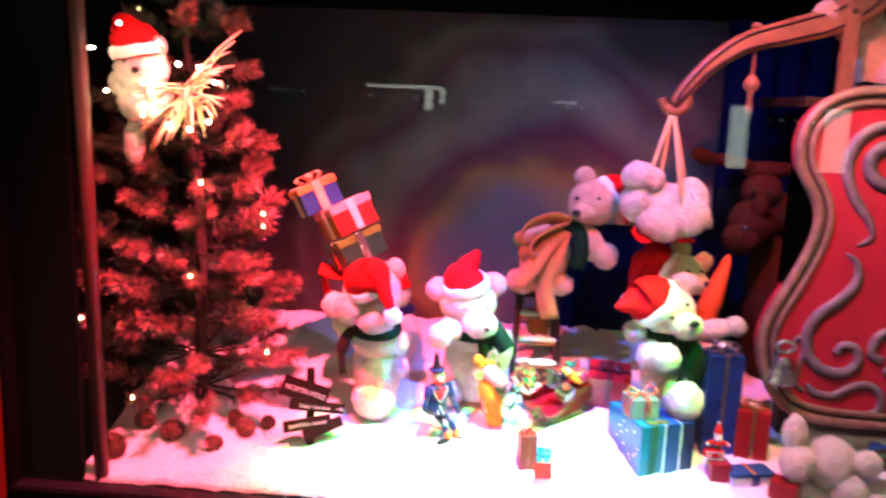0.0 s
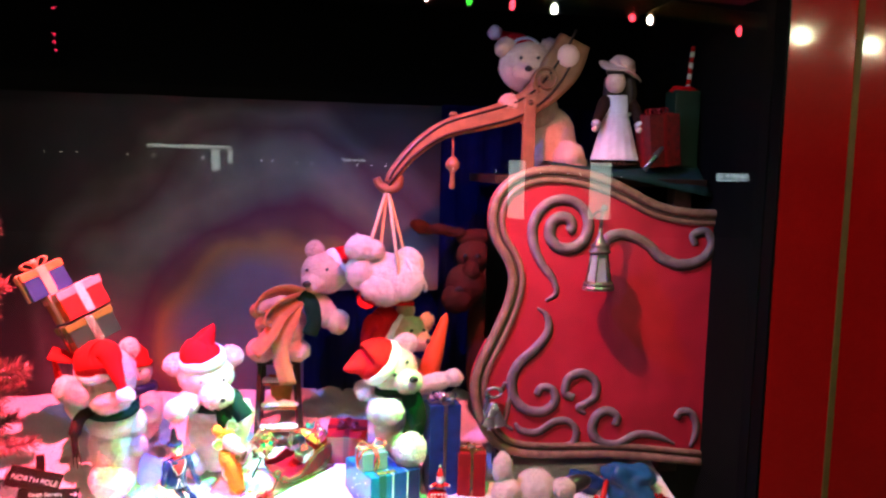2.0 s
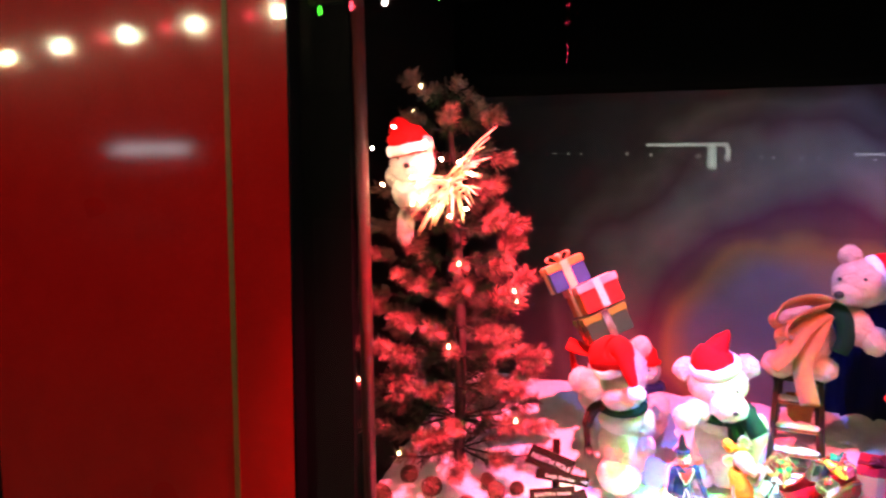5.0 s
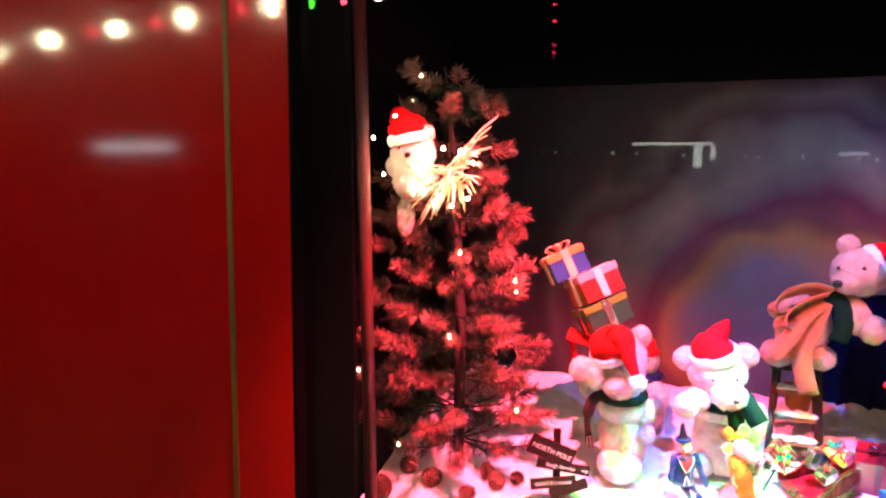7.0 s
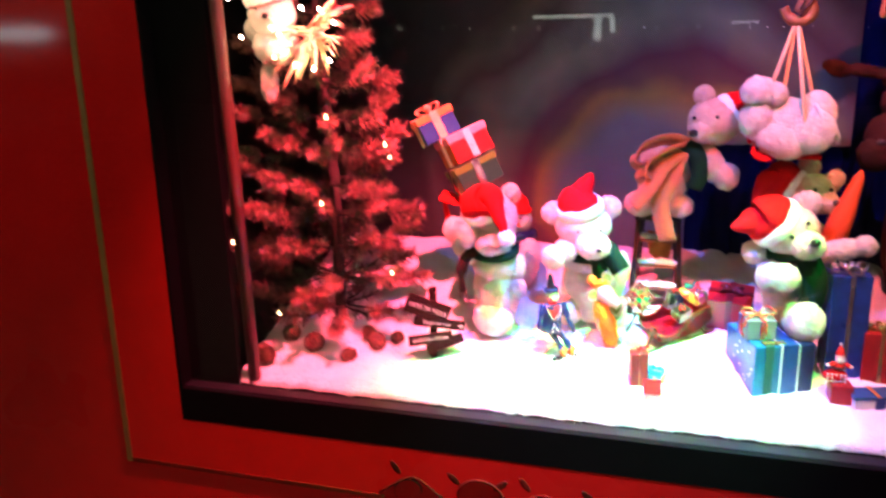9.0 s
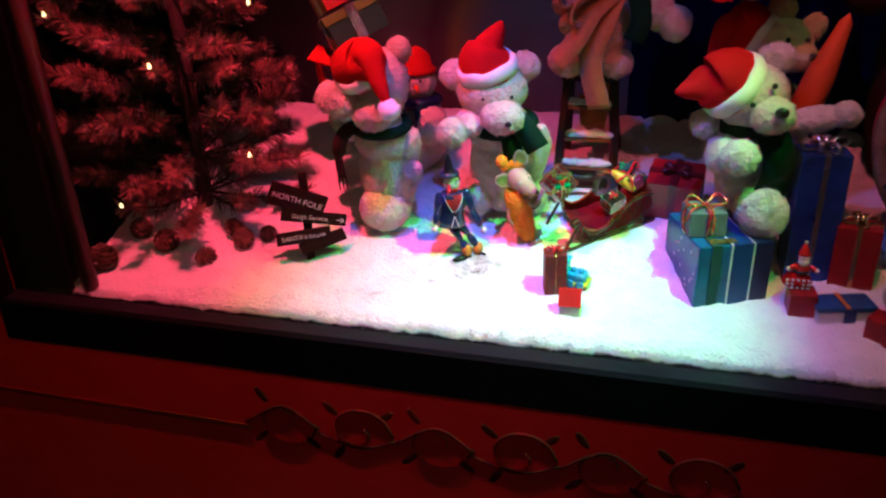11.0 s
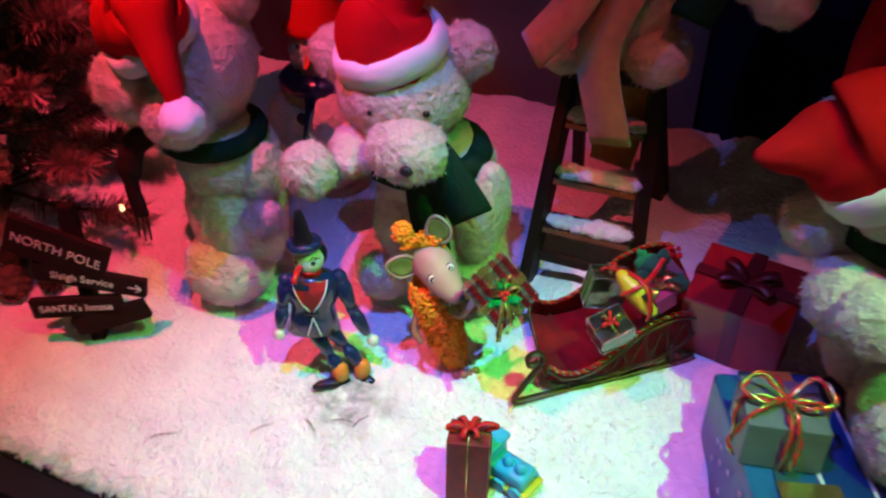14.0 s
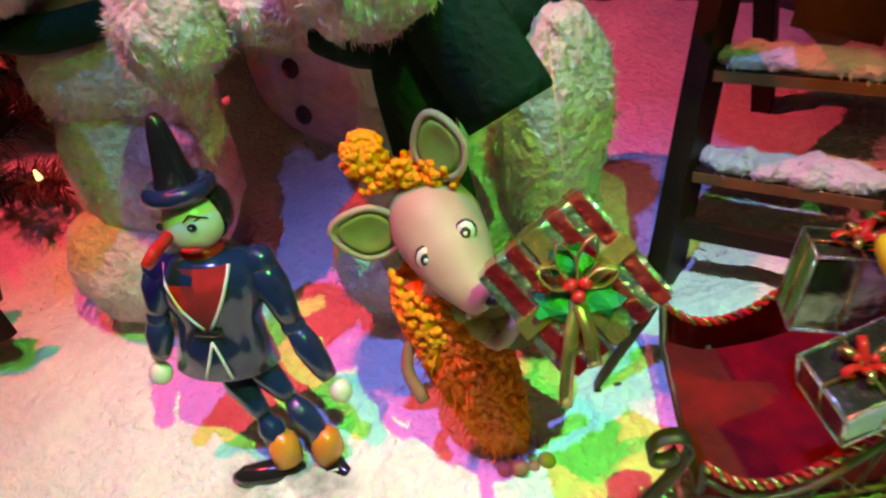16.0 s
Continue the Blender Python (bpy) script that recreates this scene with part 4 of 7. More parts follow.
        rr = [0.80 * float(np.interp(i / (len(p) - 1), np.linspace(0, 1, len(radii)), radii)) for i in range(len(p))]
        bm = tube(p, rr, 10, flat=1.0)
        for v in bm.verts:
            v.co.y = PY - (PY - v.co.y) * 0.75 if v.co.y < PY else PY + (v.co.y - PY) * 0.3
        bm.transform(inv)
        part(name, bm, M["scroll"], sl, "mauve grey carved scroll")
        # dark flattened copy, shifted right and down: the scroll's shade painted on the panel
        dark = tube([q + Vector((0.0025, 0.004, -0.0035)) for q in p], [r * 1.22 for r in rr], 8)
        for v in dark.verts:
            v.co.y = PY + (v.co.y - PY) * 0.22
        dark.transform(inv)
        part("shading_edge", dark, M["groove_shade"], sl)

    def spiral(cx, cz, r0, r1, a0, a1, n=14):
        return [(cx + (r0 + (r1 - r0) * k / n) * math.cos(radians(a0 + (a1 - a0) * k / n)), cz + (r0 + (r1 - r0) * k / n) * math.sin(radians(a0 + (a1 - a0) * k / n))) for k in range(n + 1)]
    # big scroll, upper left, with its tail
    curl(spiral(1.803, 1.390, 0.010, 0.070, -400, 182, 20) + [(1.739, 1.350), (1.758, 1.314), (1.782, 1.283), (1.790, 1.254), (1.768, 1.237)],
         [0.012, 0.013, 0.014, 0.0145, 0.014, 0.014, 0.013, 0.012, 0.013, 0.010, 0.003])
    # upper right scroll
    curl([(1.893, 1.352), (1.900, 1.372), (1.935, 1.380), (1.985, 1.360), (2.020, 1.330), (2.070, 1.315), (2.118, 1.330), (2.135, 1.362), (2.118, 1.388), (2.090, 1.378), (2.097, 1.358)],
         [0.009, 0.014, 0.013, 0.013, 0.014, 0.014, 0.013, 0.012, 0.011, 0.010, 0.008])
    # left S scroll
    curl([(1.752, 1.222), (1.772, 1.205), (1.775, 1.170), (1.748, 1.135), (1.715, 1.105), (1.700, 1.070), (1.708, 1.030), (1.735, 1.005), (1.772, 1.000), (1.796, 1.020), (1.790, 1.048), (1.766, 1.052), (1.756, 1.036)],
         [0.003, 0.008, 0.011, 0.012, 0.013, 0.013, 0.012, 0.012, 0.012, 0.011, 0.010, 0.009, 0.009])
    # question-mark scroll
    curl([(1.838, 1.028), (1.818, 1.040), (1.826, 1.072), (1.858, 1.082), (1.885, 1.062), (1.886, 1.030), (1.866, 1.014), (1.850, 1.006), (1.866, 0.992)],
         [0.010, 0.010, 0.011, 0.011, 0.011, 0.010, 0.009, 0.009, 0.004])
    # lower wave
    curl([(1.712, 0.975), (1.725, 0.960), (1.760, 0.955), (1.795, 0.975), (1.825, 0.978), (1.846, 0.958), (1.843, 0.930), (1.826, 0.922)],
         [0.005, 0.008, 0.009, 0.009, 0.009, 0.009, 0.009, 0.008])
    curl([(1.935, 0.965), (1.938, 0.985), (1.915, 0.998), (1.890, 0.985), (1.882, 0.955), (1.900, 0.930), (1.940, 0.922), (1.985, 0.942), (2.030, 0.938), (2.075, 0.918)],
         [0.010, 0.010, 0.011, 0.012, 0.012, 0.012, 0.011, 0.010, 0.009, 0.003])
    curl([(2.075, 0.975), (2.085, 0.990), (2.108, 0.988), (2.122, 0.965), (2.122, 0.935), (2.112, 0.910)], [0.009, 0.010, 0.010, 0.010, 0.009, 0.004])
    curl([(1.680, 1.050), (1.688, 1.062), (1.700, 1.050), (1.692, 1.000), (1.690, 0.975), (1.706, 0.962)], [0.004, 0.005, 0.006, 0.006, 0.005, 0.004])
    # deck behind the panel, on which the toys sit
    part("deck", absorb(box((1.66, PY + 0.03, 1.478), (2.134, 0.50, 1.496), 0.003), None, inv), M["wood_dark"], sl, smooth=False)
    part("leg", absorb(box((1.68, PY + 0.031, 0.86), (1.72, PY + 0.07, 1.48), 0.003), None, inv), M["wood_dark"], sl, smooth=False)
    part("leg", absorb(box((2.06, PY + 0.031, 0.84), (2.10, PY + 0.07, 1.48), 0.003), None, inv), M["wood_dark"], sl, smooth=False)
    return sl


red_sleigh()


def lantern():
    ln = thing("lantern", (1.862, 0.145, 1.268), "small pewter lantern with pale panes hanging on the sleigh", "lantern")
    part("base", lathe([(0.001, 0.0), (0.027, 0.0), (0.028, 0.004), (0.025, 0.007), (0.0265, 0.010), (0.022, 0.014)], 12), M["pewter"], ln, smooth=False)
    for k in range(6):
        a, c = 2 * math.pi * k / 6, 2 * math.pi * (k + 1) / 6
        bm = bmesh.new()
        low = [Vector((r * math.cos(q), r * math.sin(q), z)) for r, z, q in ((0.0205, 0.012, a), (0.0205, 0.012, c), (0.0125, 0.057, c), (0.0125, 0.057, a))]
        f = bm.faces.new([bm.verts.new(v) for v in low])
        bmesh.ops.solidify(bm, geom=[f], thickness=0.001)
        part("pane", bm, M["milk"], ln, "pale lilac frosted pane", smooth=False)
        part("bar", tube([(0.0222 * math.cos(a), 0.0222 * math.sin(a), 0.010), (0.0136 * math.cos(a), 0.0136 * math.sin(a), 0.059)], 0.0016, 6), M["pewter"], ln)
    part("cap", lathe([(0.014, 0.056), (0.0185, 0.058), (0.0190, 0.061), (0.0150, 0.064), (0.0155, 0.069), (0.0160, 0.070), (0.010, 0.074), (0.0075, 0.080), (0.004, 0.086), (0.0035, 0.096)], 14), M["pewter"], ln)
    part("stem", tube([(0.0, 0.0, 0.094), (0.001, 0.0, 0.108), (0.004, 0.002, 0.122)], [0.0034, 0.0026, 0.0030], 8), M["pewter"], ln)
    part("knob", ball((0.005, 0.002, 0.127), (0.0062, 0.0062, 0.0058)), M["silver"], ln, "bright round knob")
    part("hook", tube(spline([(0.003, 0.058, 0.112), (0.004, 0.03, 0.121), (0.004, 0.006, 0.119)], 5), 0.002, 6), M["pewter"], ln)
    ln.scale = (1.22, 1.0, 1.32)
    return ln


lantern()


def crane():
    cr = thing("crane_arm", (1.74, 0.29, 1.496), "carved brown wooden crane arm with hook", "crane")
    inv = Matrix.Translation((-1.74, -0.29, -1.496))
    y = 0.29
    p = spline([(1.444, y, 1.474), (1.457, y, 1.496), (1.500, y, 1.546), (1.560, y, 1.588), (1.640, y, 1.612), (1.715, y, 1.636), (1.770, y, 1.675), (1.815, y, 1.735), (1.838, y, 1.785)], 6)
    rr = [float(np.interp(i / (len(p) - 1), [0, .1, .3, .5, .7, .85, 1], [0.010, 0.013, 0.018, 0.024, 0.029, 0.044, 0.036])) for i in range(len(p))]
    bm = tube(p, rr, 12)
    for v in bm.verts:
        v.co.y = y + max(-0.014, min(0.014, (v.co.y - y) * 1.5))
    bm.transform(inv)
    part("arm", bm, M["wood_carved"], cr)
    for k in (-1, 1):
        q = [a + Vector((0, -0.0145, k * r * 0.62)) for a, r in zip(p, rr)]
        part("carving", absorb(tube(q, 0.0028, 6), None, inv), M["wood_dark"], cr)
    part("carving", absorb(tube(spline([(1.775 + (0.008 + 0.0016 * i) * math.cos(i * 0.75), y - 0.017, 1.700 + (0.008 + 0.0016 * i) * math.sin(i * 0.75)) for i in range(15)], 3), 0.004, 6), None, inv), M["wood_carved"], cr)
    part("hook", absorb(tube(spline([(1.449, y, 1.500), (1.464, y, 1.484), (1.462, y, 1.468), (1.444, y, 1.460), (1.426, y, 1.468), (1.418, y, 1.484)], 5), [0.011] * 20 + [0.009] * 6, 8), None, inv), M["wood_carved"], cr)
    part("pommel", absorb(ball((1.822, y - 0.012, 1.752), (0.025, 0.012, 0.025)), None, inv), M["skin"], cr, "pale round pommel")
    part("post", absorb(box((1.728, y - 0.020, 1.488), (1.754, y - 0.004, 1.668), 0.003), None, inv), M["wood_carved"], cr, smooth=False)
    part("bolt", absorb(ball((1.741, y - 0.021, 1.650), (0.006, 0.004, 0.006), sub=2), None, inv), M["iron"], cr)
    for dx, dz in ((0, 0), (0.014, 0.006), (-0.012, -0.006), (0.004, 0.014)):
        part("leaf_carving", absorb(ball((1.575 + dx, y, 1.606 + dz), (0.010, 0.010, 0.007)), None, inv), M["wood_carved"], cr)
    part("pendant", absorb(lathe([(0.003, 1.462), (0.007, 1.468), (0.004, 1.490), (0.005, 1.500), (0.014, 1.508), (0.015, 1.518), (0.009, 1.528), (0.002, 1.534), (0.002, 1.575)], 12), None, inv @ Matrix.Translation((1.580, y, 0))), M["wood_carved"], cr)
    return cr


crane()


# ---------------------------------------------------------------- toys
def teddy(name, at, label, ells, fur="fur", seed=1, density=240000, length=0.0042, group="teddy bears"):
    b = thing(name, at, label, "teddy bear", group)
    inv = Vector(at)
    part("body", plush([(Vector(c) - inv, *r) for c, *r in ells], density, length, 0.00042, seed), M[fur], b, "soft plush fur")
    return b


class Placed:
    """Adds parts in room places to a thing."""

    def __init__(self, ob):
        self.ob, self.inv = ob, Matrix.Translation(-ob.matrix_world.translation)

    def add(self, name, bm, material, label="", smooth=True):
        if isinstance(bm, bpy.types.Mesh):
            bm.transform(self.inv)
        else:
            bm.transform(self.inv)
        return part(name, bm, M[material], self.ob, label, smooth)

    def hat(self, centre, axis, radius, tip, seed=0, bend=None, pom=0.015, trim=0.011):
        o = self.ob.matrix_world.translation
        return santa_hat(self.ob, Vector(centre) - o, axis, radius, Vector(tip) - o, seed, Vector(bend) - o if bend else None, pom, trim)

    def face(self, eyes, nose, r_eye=0.0045, r_nose=0.009):
        o = self.ob.matrix_world.translation
        eyes_nose(self.ob, [Vector(e) - o for e in eyes], Vector(nose) - o if nose else None, r_eye, r_nose)


# bear with the gifts: hat pulled over its face
b = teddy("teddy_bear", (0.90, 0.225, snow_z(0.225)), "cream teddy bear in a red santa hat and dark scarf", [
    ((0.904, 0.230, 0.940), (0.048, 0.045, 0.078)), ((0.904, 0.225, 0.998), (0.049, 0.046, 0.042)), ((0.902, 0.212, 1.088), (0.046, 0.048, 0.060)),
    ((0.854, 0.170, 1.072), (0.026, 0.026, 0.030), (0, -20, 0)), ((0.932, 0.226, 1.142), (0.018, 0.016, 0.019)), ((0.905, 0.172, 1.052), (0.030, 0.026, 0.024)),
    ((0.900, 0.212, 0.884), (0.043, 0.040, 0.040)),
    ((0.842, 0.210, 1.030), (0.024, 0.024, 0.036), (0, -30, 0)), ((0.822, 0.202, 1.068), (0.023, 0.022, 0.026)),
    ((0.946, 0.222, 0.985), (0.018, 0.024, 0.038), (12, 10, 0)), ((0.952, 0.206, 0.950), (0.017, 0.018, 0.020))], seed=3)
P = Placed(b)
P.hat((0.886, 0.182, 1.118), (-0.30, -0.50, 0.85), 0.039, (0.944, 0.134, 1.072), 2, (0.912, 0.150, 1.150), 0.015, 0.010)
P.add("scarf", tube([(0.902 + 0.042 * math.cos(a), 0.214 + 0.038 * math.sin(a), 1.024 + 0.006 * math.sin(a)) for a in np.linspace(0, 6.283, 20)], 0.009, 8), "scarf_green", "dark knitted scarf")
P.add("scarf_end", band(spline([(0.872, 0.180, 1.034), (0.854, 0.165, 1.018), (0.846, 0.162, 0.985), (0.848, 0.164, 0.948)], 5), [0.022] * 10 + [0.013] * 6, 0.004, (1, 0.3, 0)), "scarf_dark")
for k in range(3):
    P.add("fringe", tube([(0.842 + 0.006 * k, 0.164, 0.950), (0.844 + 0.007 * k, 0.160, 0.928 - 0.004 * (k % 2))], [0.0018, 0.0008], 5), "scarf_dark")

# bear holding the puppet
b = teddy("teddy_bear", (1.085, 0.275, snow_z(0.275)), "cream teddy bear in a santa hat holding a puppet", [
    ((1.090, 0.282, 0.945), (0.060, 0.052, 0.082)), ((1.090, 0.275, 1.005), (0.058, 0.048, 0.040)), ((1.076, 0.250, 1.080), (0.055, 0.050, 0.046)), ((1.102, 0.204, 1.048), (0.033, 0.030, 0.025)),
    ((1.018, 0.245, 1.102), (0.023, 0.016, 0.022)), ((1.124, 0.262, 1.114), (0.023, 0.016, 0.023)),
    ((1.050, 0.262, 0.898), (0.030, 0.036, 0.036)), ((1.132, 0.272, 0.902), (0.030, 0.036, 0.036)),
    ((1.044, 0.226, 1.030), (0.023, 0.046, 0.021), (-6, 0, 15)), ((1.030, 0.174, 1.030), (0.023, 0.022, 0.024)), ((1.144, 0.258, 0.975), (0.022, 0.026, 0.052), (6, 10, 0))], seed=11)
P = Placed(b)
P.hat((1.070, 0.240, 1.114), (-0.24, -0.26, 1.0), 0.041, (1.090, 0.250, 1.182), 4, (1.074, 0.244, 1.150), 0.0, 0.012)
P.face([(1.072, 0.200, 1.076), (1.114, 0.212, 1.078)], (1.116, 0.173, 1.047), 0.0030, 0.0046)
P.add("scarf", tube([(1.090 + 0.048 * math.cos(a), 0.258 + 0.044 * math.sin(a), 1.024 + 0.006 * math.sin(a)) for a in np.linspace(0, 6.283, 20)], 0.011, 8), "scarf_green", "dark green knitted scarf")
P.add("scarf_end", band(spline([(1.112, 0.215, 1.044), (1.126, 0.208, 1.040), (1.142, 0.206, 1.022), (1.156, 0.208, 1.000)], 5), 0.036, 0.004, (0.6, 0.1, 0.8)), "scarf_green")
P.add("scarf_end", band(spline([(1.112, 0.214, 1.036), (1.114, 0.208, 1.010), (1.118, 0.208, 0.984), (1.122, 0.210, 0.952)], 5), 0.030, 0.004, (1, 0.1, 0)), "scarf_green")


# bear on the ladder
b = teddy("teddy_bear", (1.21, 0.36, 1.078), "pale tan teddy bear leaning out from the ladder", [
    ((1.225, 0.360, 1.155), (0.050, 0.045, 0.060), (0, 25, 0)), ((1.315, 0.345, 1.275), (0.052, 0.050, 0.046)), ((1.292, 0.312, 1.258), (0.026, 0.024, 0.022)),
    ((1.293, 0.345, 1.326), (0.020, 0.015, 0.020)), ((1.362, 0.350, 1.278), (0.014, 0.018, 0.020)),
    ((1.180, 0.350, 1.105), (0.030, 0.030, 0.024)), ((1.258, 0.345, 1.105), (0.026, 0.034, 0.024)), ((1.310, 0.335, 1.195), (0.026, 0.026, 0.040), (0, -30, 0)), ((1.342, 0.325, 1.170), (0.022, 0.022, 0.026)),
    ((1.205, 0.345, 1.205), (0.024, 0.024, 0.034), (0, 35, 0))], "fur_tan", seed=21)
P = Placed(b)
P.face([(1.276, 0.306, 1.286), (1.318, 0.298, 1.288)], (1.276, 0.292, 1.258), 0.004, 0.008)
P.hat((1.345, 0.350, 1.292), (0.8, 0.1, 0.5), 0.036, (1.380, 0.345, 1.235), 8, (1.388, 0.35, 1.285), 0.0, 0.009)
P.add("scarf", band(spline([(1.262, 0.312, 1.238), (1.285, 0.308, 1.215), (1.292, 0.310, 1.175), (1.282, 0.312, 1.145)], 5), 0.032, 0.004, (1, 0.1, 0.3)), "scarf_green", "dark green scarf")
bow = [([(1.262, 0.312, 1.236), (1.228, 0.292, 1.246), (1.190, 0.288, 1.232), (1.172, 0.292, 1.206), (1.186, 0.300, 1.192), (1.222, 0.306, 1.204)], 0.042, (0.25, -0.75, 0.6)),
       ([(1.258, 0.312, 1.228), (1.222, 0.290, 1.218), (1.192, 0.288, 1.192), (1.188, 0.294, 1.168), (1.215, 0.302, 1.172)], 0.040, (0.45, -0.6, 0.6)),
       ([(1.256, 0.312, 1.222), (1.222, 0.286, 1.192), (1.200, 0.284, 1.152), (1.168, 0.290, 1.112)], 0.034, (0.8, -0.5, -0.3)),
       ([(1.254, 0.312, 1.215), (1.240, 0.286, 1.175), (1.222, 0.288, 1.118), (1.238, 0.298, 1.042)], 0.036, (1, -0.3, 0.25))]
bow.append(([(1.240, 0.372, 1.094), (1.236, 0.386, 1.060), (1.228, 0.386, 1.020), (1.222, 0.384, 0.985)], 0.040, (1, 0, 0)))
for k, (pts, w, across) in enumerate(bow):
    P.add("bow_loop" if k < 2 else "bow_tail", band(spline(pts, 8), w, 0.003, across), "scarf_tan", "ochre felt ribbon")

# seated bear by the blue gifts
b = teddy("teddy_bear", (1.47, 0.265, snow_z(0.265)), "cream teddy bear in santa hat seated among gifts", [
    ((1.470, 0.270, 0.965), (0.052, 0.048, 0.080)), ((1.453, 0.225, 1.090), (0.052, 0.048, 0.048)), ((1.480, 0.186, 1.074), (0.030, 0.028, 0.026)),
    ((1.396, 0.222, 1.048), (0.021, 0.016, 0.020)), ((1.480, 0.238, 1.142), (0.023, 0.016, 0.022)), ((1.428, 0.205, 1.008), (0.027, 0.030, 0.030)), ((1.445, 0.172, 1.016), (0.025, 0.024, 0.025)),
    ((1.482, 0.200, 0.932), (0.036, 0.048, 0.036)), ((1.484, 0.158, 0.940), (0.034, 0.024, 0.036)), ((1.540, 0.250, 1.052), (0.046, 0.022, 0.020), (0, -12, 0)), ((1.585, 0.245, 1.064), (0.020, 0.018, 0.018))], "fur_white", seed=31)
P = Placed(b)
P.face([(1.452, 0.173, 1.091), (1.477, 0.179, 1.116)], (1.488, 0.155, 1.086), 0.0042, 0.0078)
P.hat((1.428, 0.220, 1.106), (-0.75, -0.25, 0.62), 0.045, (1.352, 0.192, 1.100), 9, (1.386, 0.208, 1.108), 0.0, 0.012)
P.add("scarf_end", band(spline([(1.480, 0.205, 1.055), (1.496, 0.188, 1.020), (1.498, 0.188, 0.985), (1.490, 0.190, 0.955)], 5), 0.042, 0.005, (1, 0.1, 0)), "scarf_green", "dark green scarf")
P.add("scarf", tube([(1.460 + 0.042 * math.cos(a), 0.240 + 0.040 * math.sin(a), 1.046) for a in np.linspace(0, 6.283, 18)], 0.011, 8), "scarf_green")

# darker bear behind with a carrot
b = teddy("teddy_bear", (1.50, 0.375, snow_z(0.375)), "tan teddy bear in a red hat behind the others", [
    ((1.505, 0.380, 0.985), (0.050, 0.042, 0.100)), ((1.496, 0.350, 1.138), (0.048, 0.044, 0.042)), ((1.524, 0.318, 1.127), (0.025, 0.022, 0.021)), ((1.494, 0.352, 1.188), (0.020, 0.013, 0.021)), ((1.540, 0.350, 1.165), (0.016, 0.013, 0.018))], "fur_tan", seed=41)
P = Placed(b)
P.hat((1.462, 0.360, 1.150), (-0.8, 0, 0.5), 0.040, (1.396, 0.340, 1.080), 14, (1.418, 0.350, 1.158), 0.014, 0.008)
P.face([(1.502, 0.306, 1.153), (1.530, 0.312, 1.153)], (1.538, 0.298, 1.131), 0.004, 0.006)
c = thing("carrot", (1.533, 0.292, 1.045), "large orange felt carrot held by a teddy bear", "carrot")
part("root", tube([(0, 0, 0), (0.004, 0, 0.012), (0.018, 0.004, 0.060), (0.040, 0.008, 0.135), (0.043, 0.009, 0.148)], [0.012, 0.023, 0.021, 0.009, 0.001], 14), M["carrot"], c)

# bear in the swing
b = teddy("teddy_bear", (1.445, 0.29, 1.225), "white teddy bear curled up in a rope swing", [
    ((1.446, 0.290, 1.272), (0.066, 0.046, 0.054), (0, 12, 0)), ((1.384, 0.268, 1.338), (0.031, 0.030, 0.026), (0, -10, 0)), ((1.412, 0.276, 1.330), (0.026, 0.030, 0.024)),
    ((1.386, 0.272, 1.288), (0.030, 0.030, 0.036)), ((1.488, 0.292, 1.296), (0.036, 0.040, 0.042)), ((1.428, 0.256, 1.250), (0.044, 0.024, 0.030), (0, 20, 0)), ((1.480, 0.252, 1.268), (0.036, 0.020, 0.040), (0, 35, 0))], "fur_white", seed=51)
P = Placed(b)
for k in range(4):
    x = 1.486 + 0.011 * k
    P.add("knit_band", tube(spline([(x - 0.008, 0.242 + 0.006 * k, 1.318 - 0.012 * k), (x + 0.004, 0.240 + 0.007 * k, 1.292 - 0.010 * k), (x + 0.006, 0.250 + 0.007 * k, 1.258 - 0.004 * k)], 5), 0.0040, 6), "dress", "pale knitted band")
P.face([], (1.366, 0.252, 1.346), 0.0035, 0.004)
sw = thing("rope_swing", (1.447, 0.29, 1.222), "rope sling swing hanging from the crane hook", "swing")
P = Placed(sw)
for k, (x, yy, z) in enumerate(((1.406, 0.262, 1.350), (1.430, 0.300, 1.330), (1.462, 0.238, 1.300), (1.482, 0.318, 1.330))):
    P.add("rope", tube([(1.442, 0.29, 1.466), (x, yy, z), (x + 0.004, yy + (0.02 if yy < 0.29 else -0.02), 1.240)], 0.0035, 6), "raffia", "tan rope")
P.add("seat", box((1.395, 0.258, 1.2160), (1.500, 0.322, 1.2240), 0.003), "felt_red", "red cloth seat", smooth=False)
P.add("cloth_end", band(spline([(1.400, 0.256, 1.224), (1.388, 0.246, 1.228), (1.380, 0.244, 1.238)], 5), 0.05, 0.003, (0.3, 1, 0)), "felt_red")

# bear at the crane
b = teddy("teddy_bear", (1.83, 0.37, 1.496), "pale tan teddy bear sitting on the sleigh at the crane", [
    ((1.820, 0.370, 1.575), (0.056, 0.050, 0.075)), ((1.750, 0.345, 1.732), (0.060, 0.052, 0.054)), ((1.738, 0.304, 1.716), (0.029, 0.024, 0.024)), ((1.698, 0.34, 1.772), (0.022, 0.015, 0.022)), ((1.806, 0.36, 1.778), (0.022, 0.017, 0.022)),
    ((1.785, 0.360, 1.640), (0.044, 0.044, 0.044)), ((1.845, 0.320, 1.540), (0.034, 0.050, 0.034)), ((1.700, 0.290, 1.650), (0.022, 0.020, 0.018)), ((1.725, 0.32, 1.64), (0.030, 0.022, 0.020)), ((1.850, 0.30, 1.525), (0.028, 0.022, 0.030))], fur="fur_tan", seed=61)
P = Placed(b)
P.face([(1.724, 0.297, 1.746), (1.762, 0.296, 1.748)], (1.737, 0.281, 1.722), 0.004, 0.007)
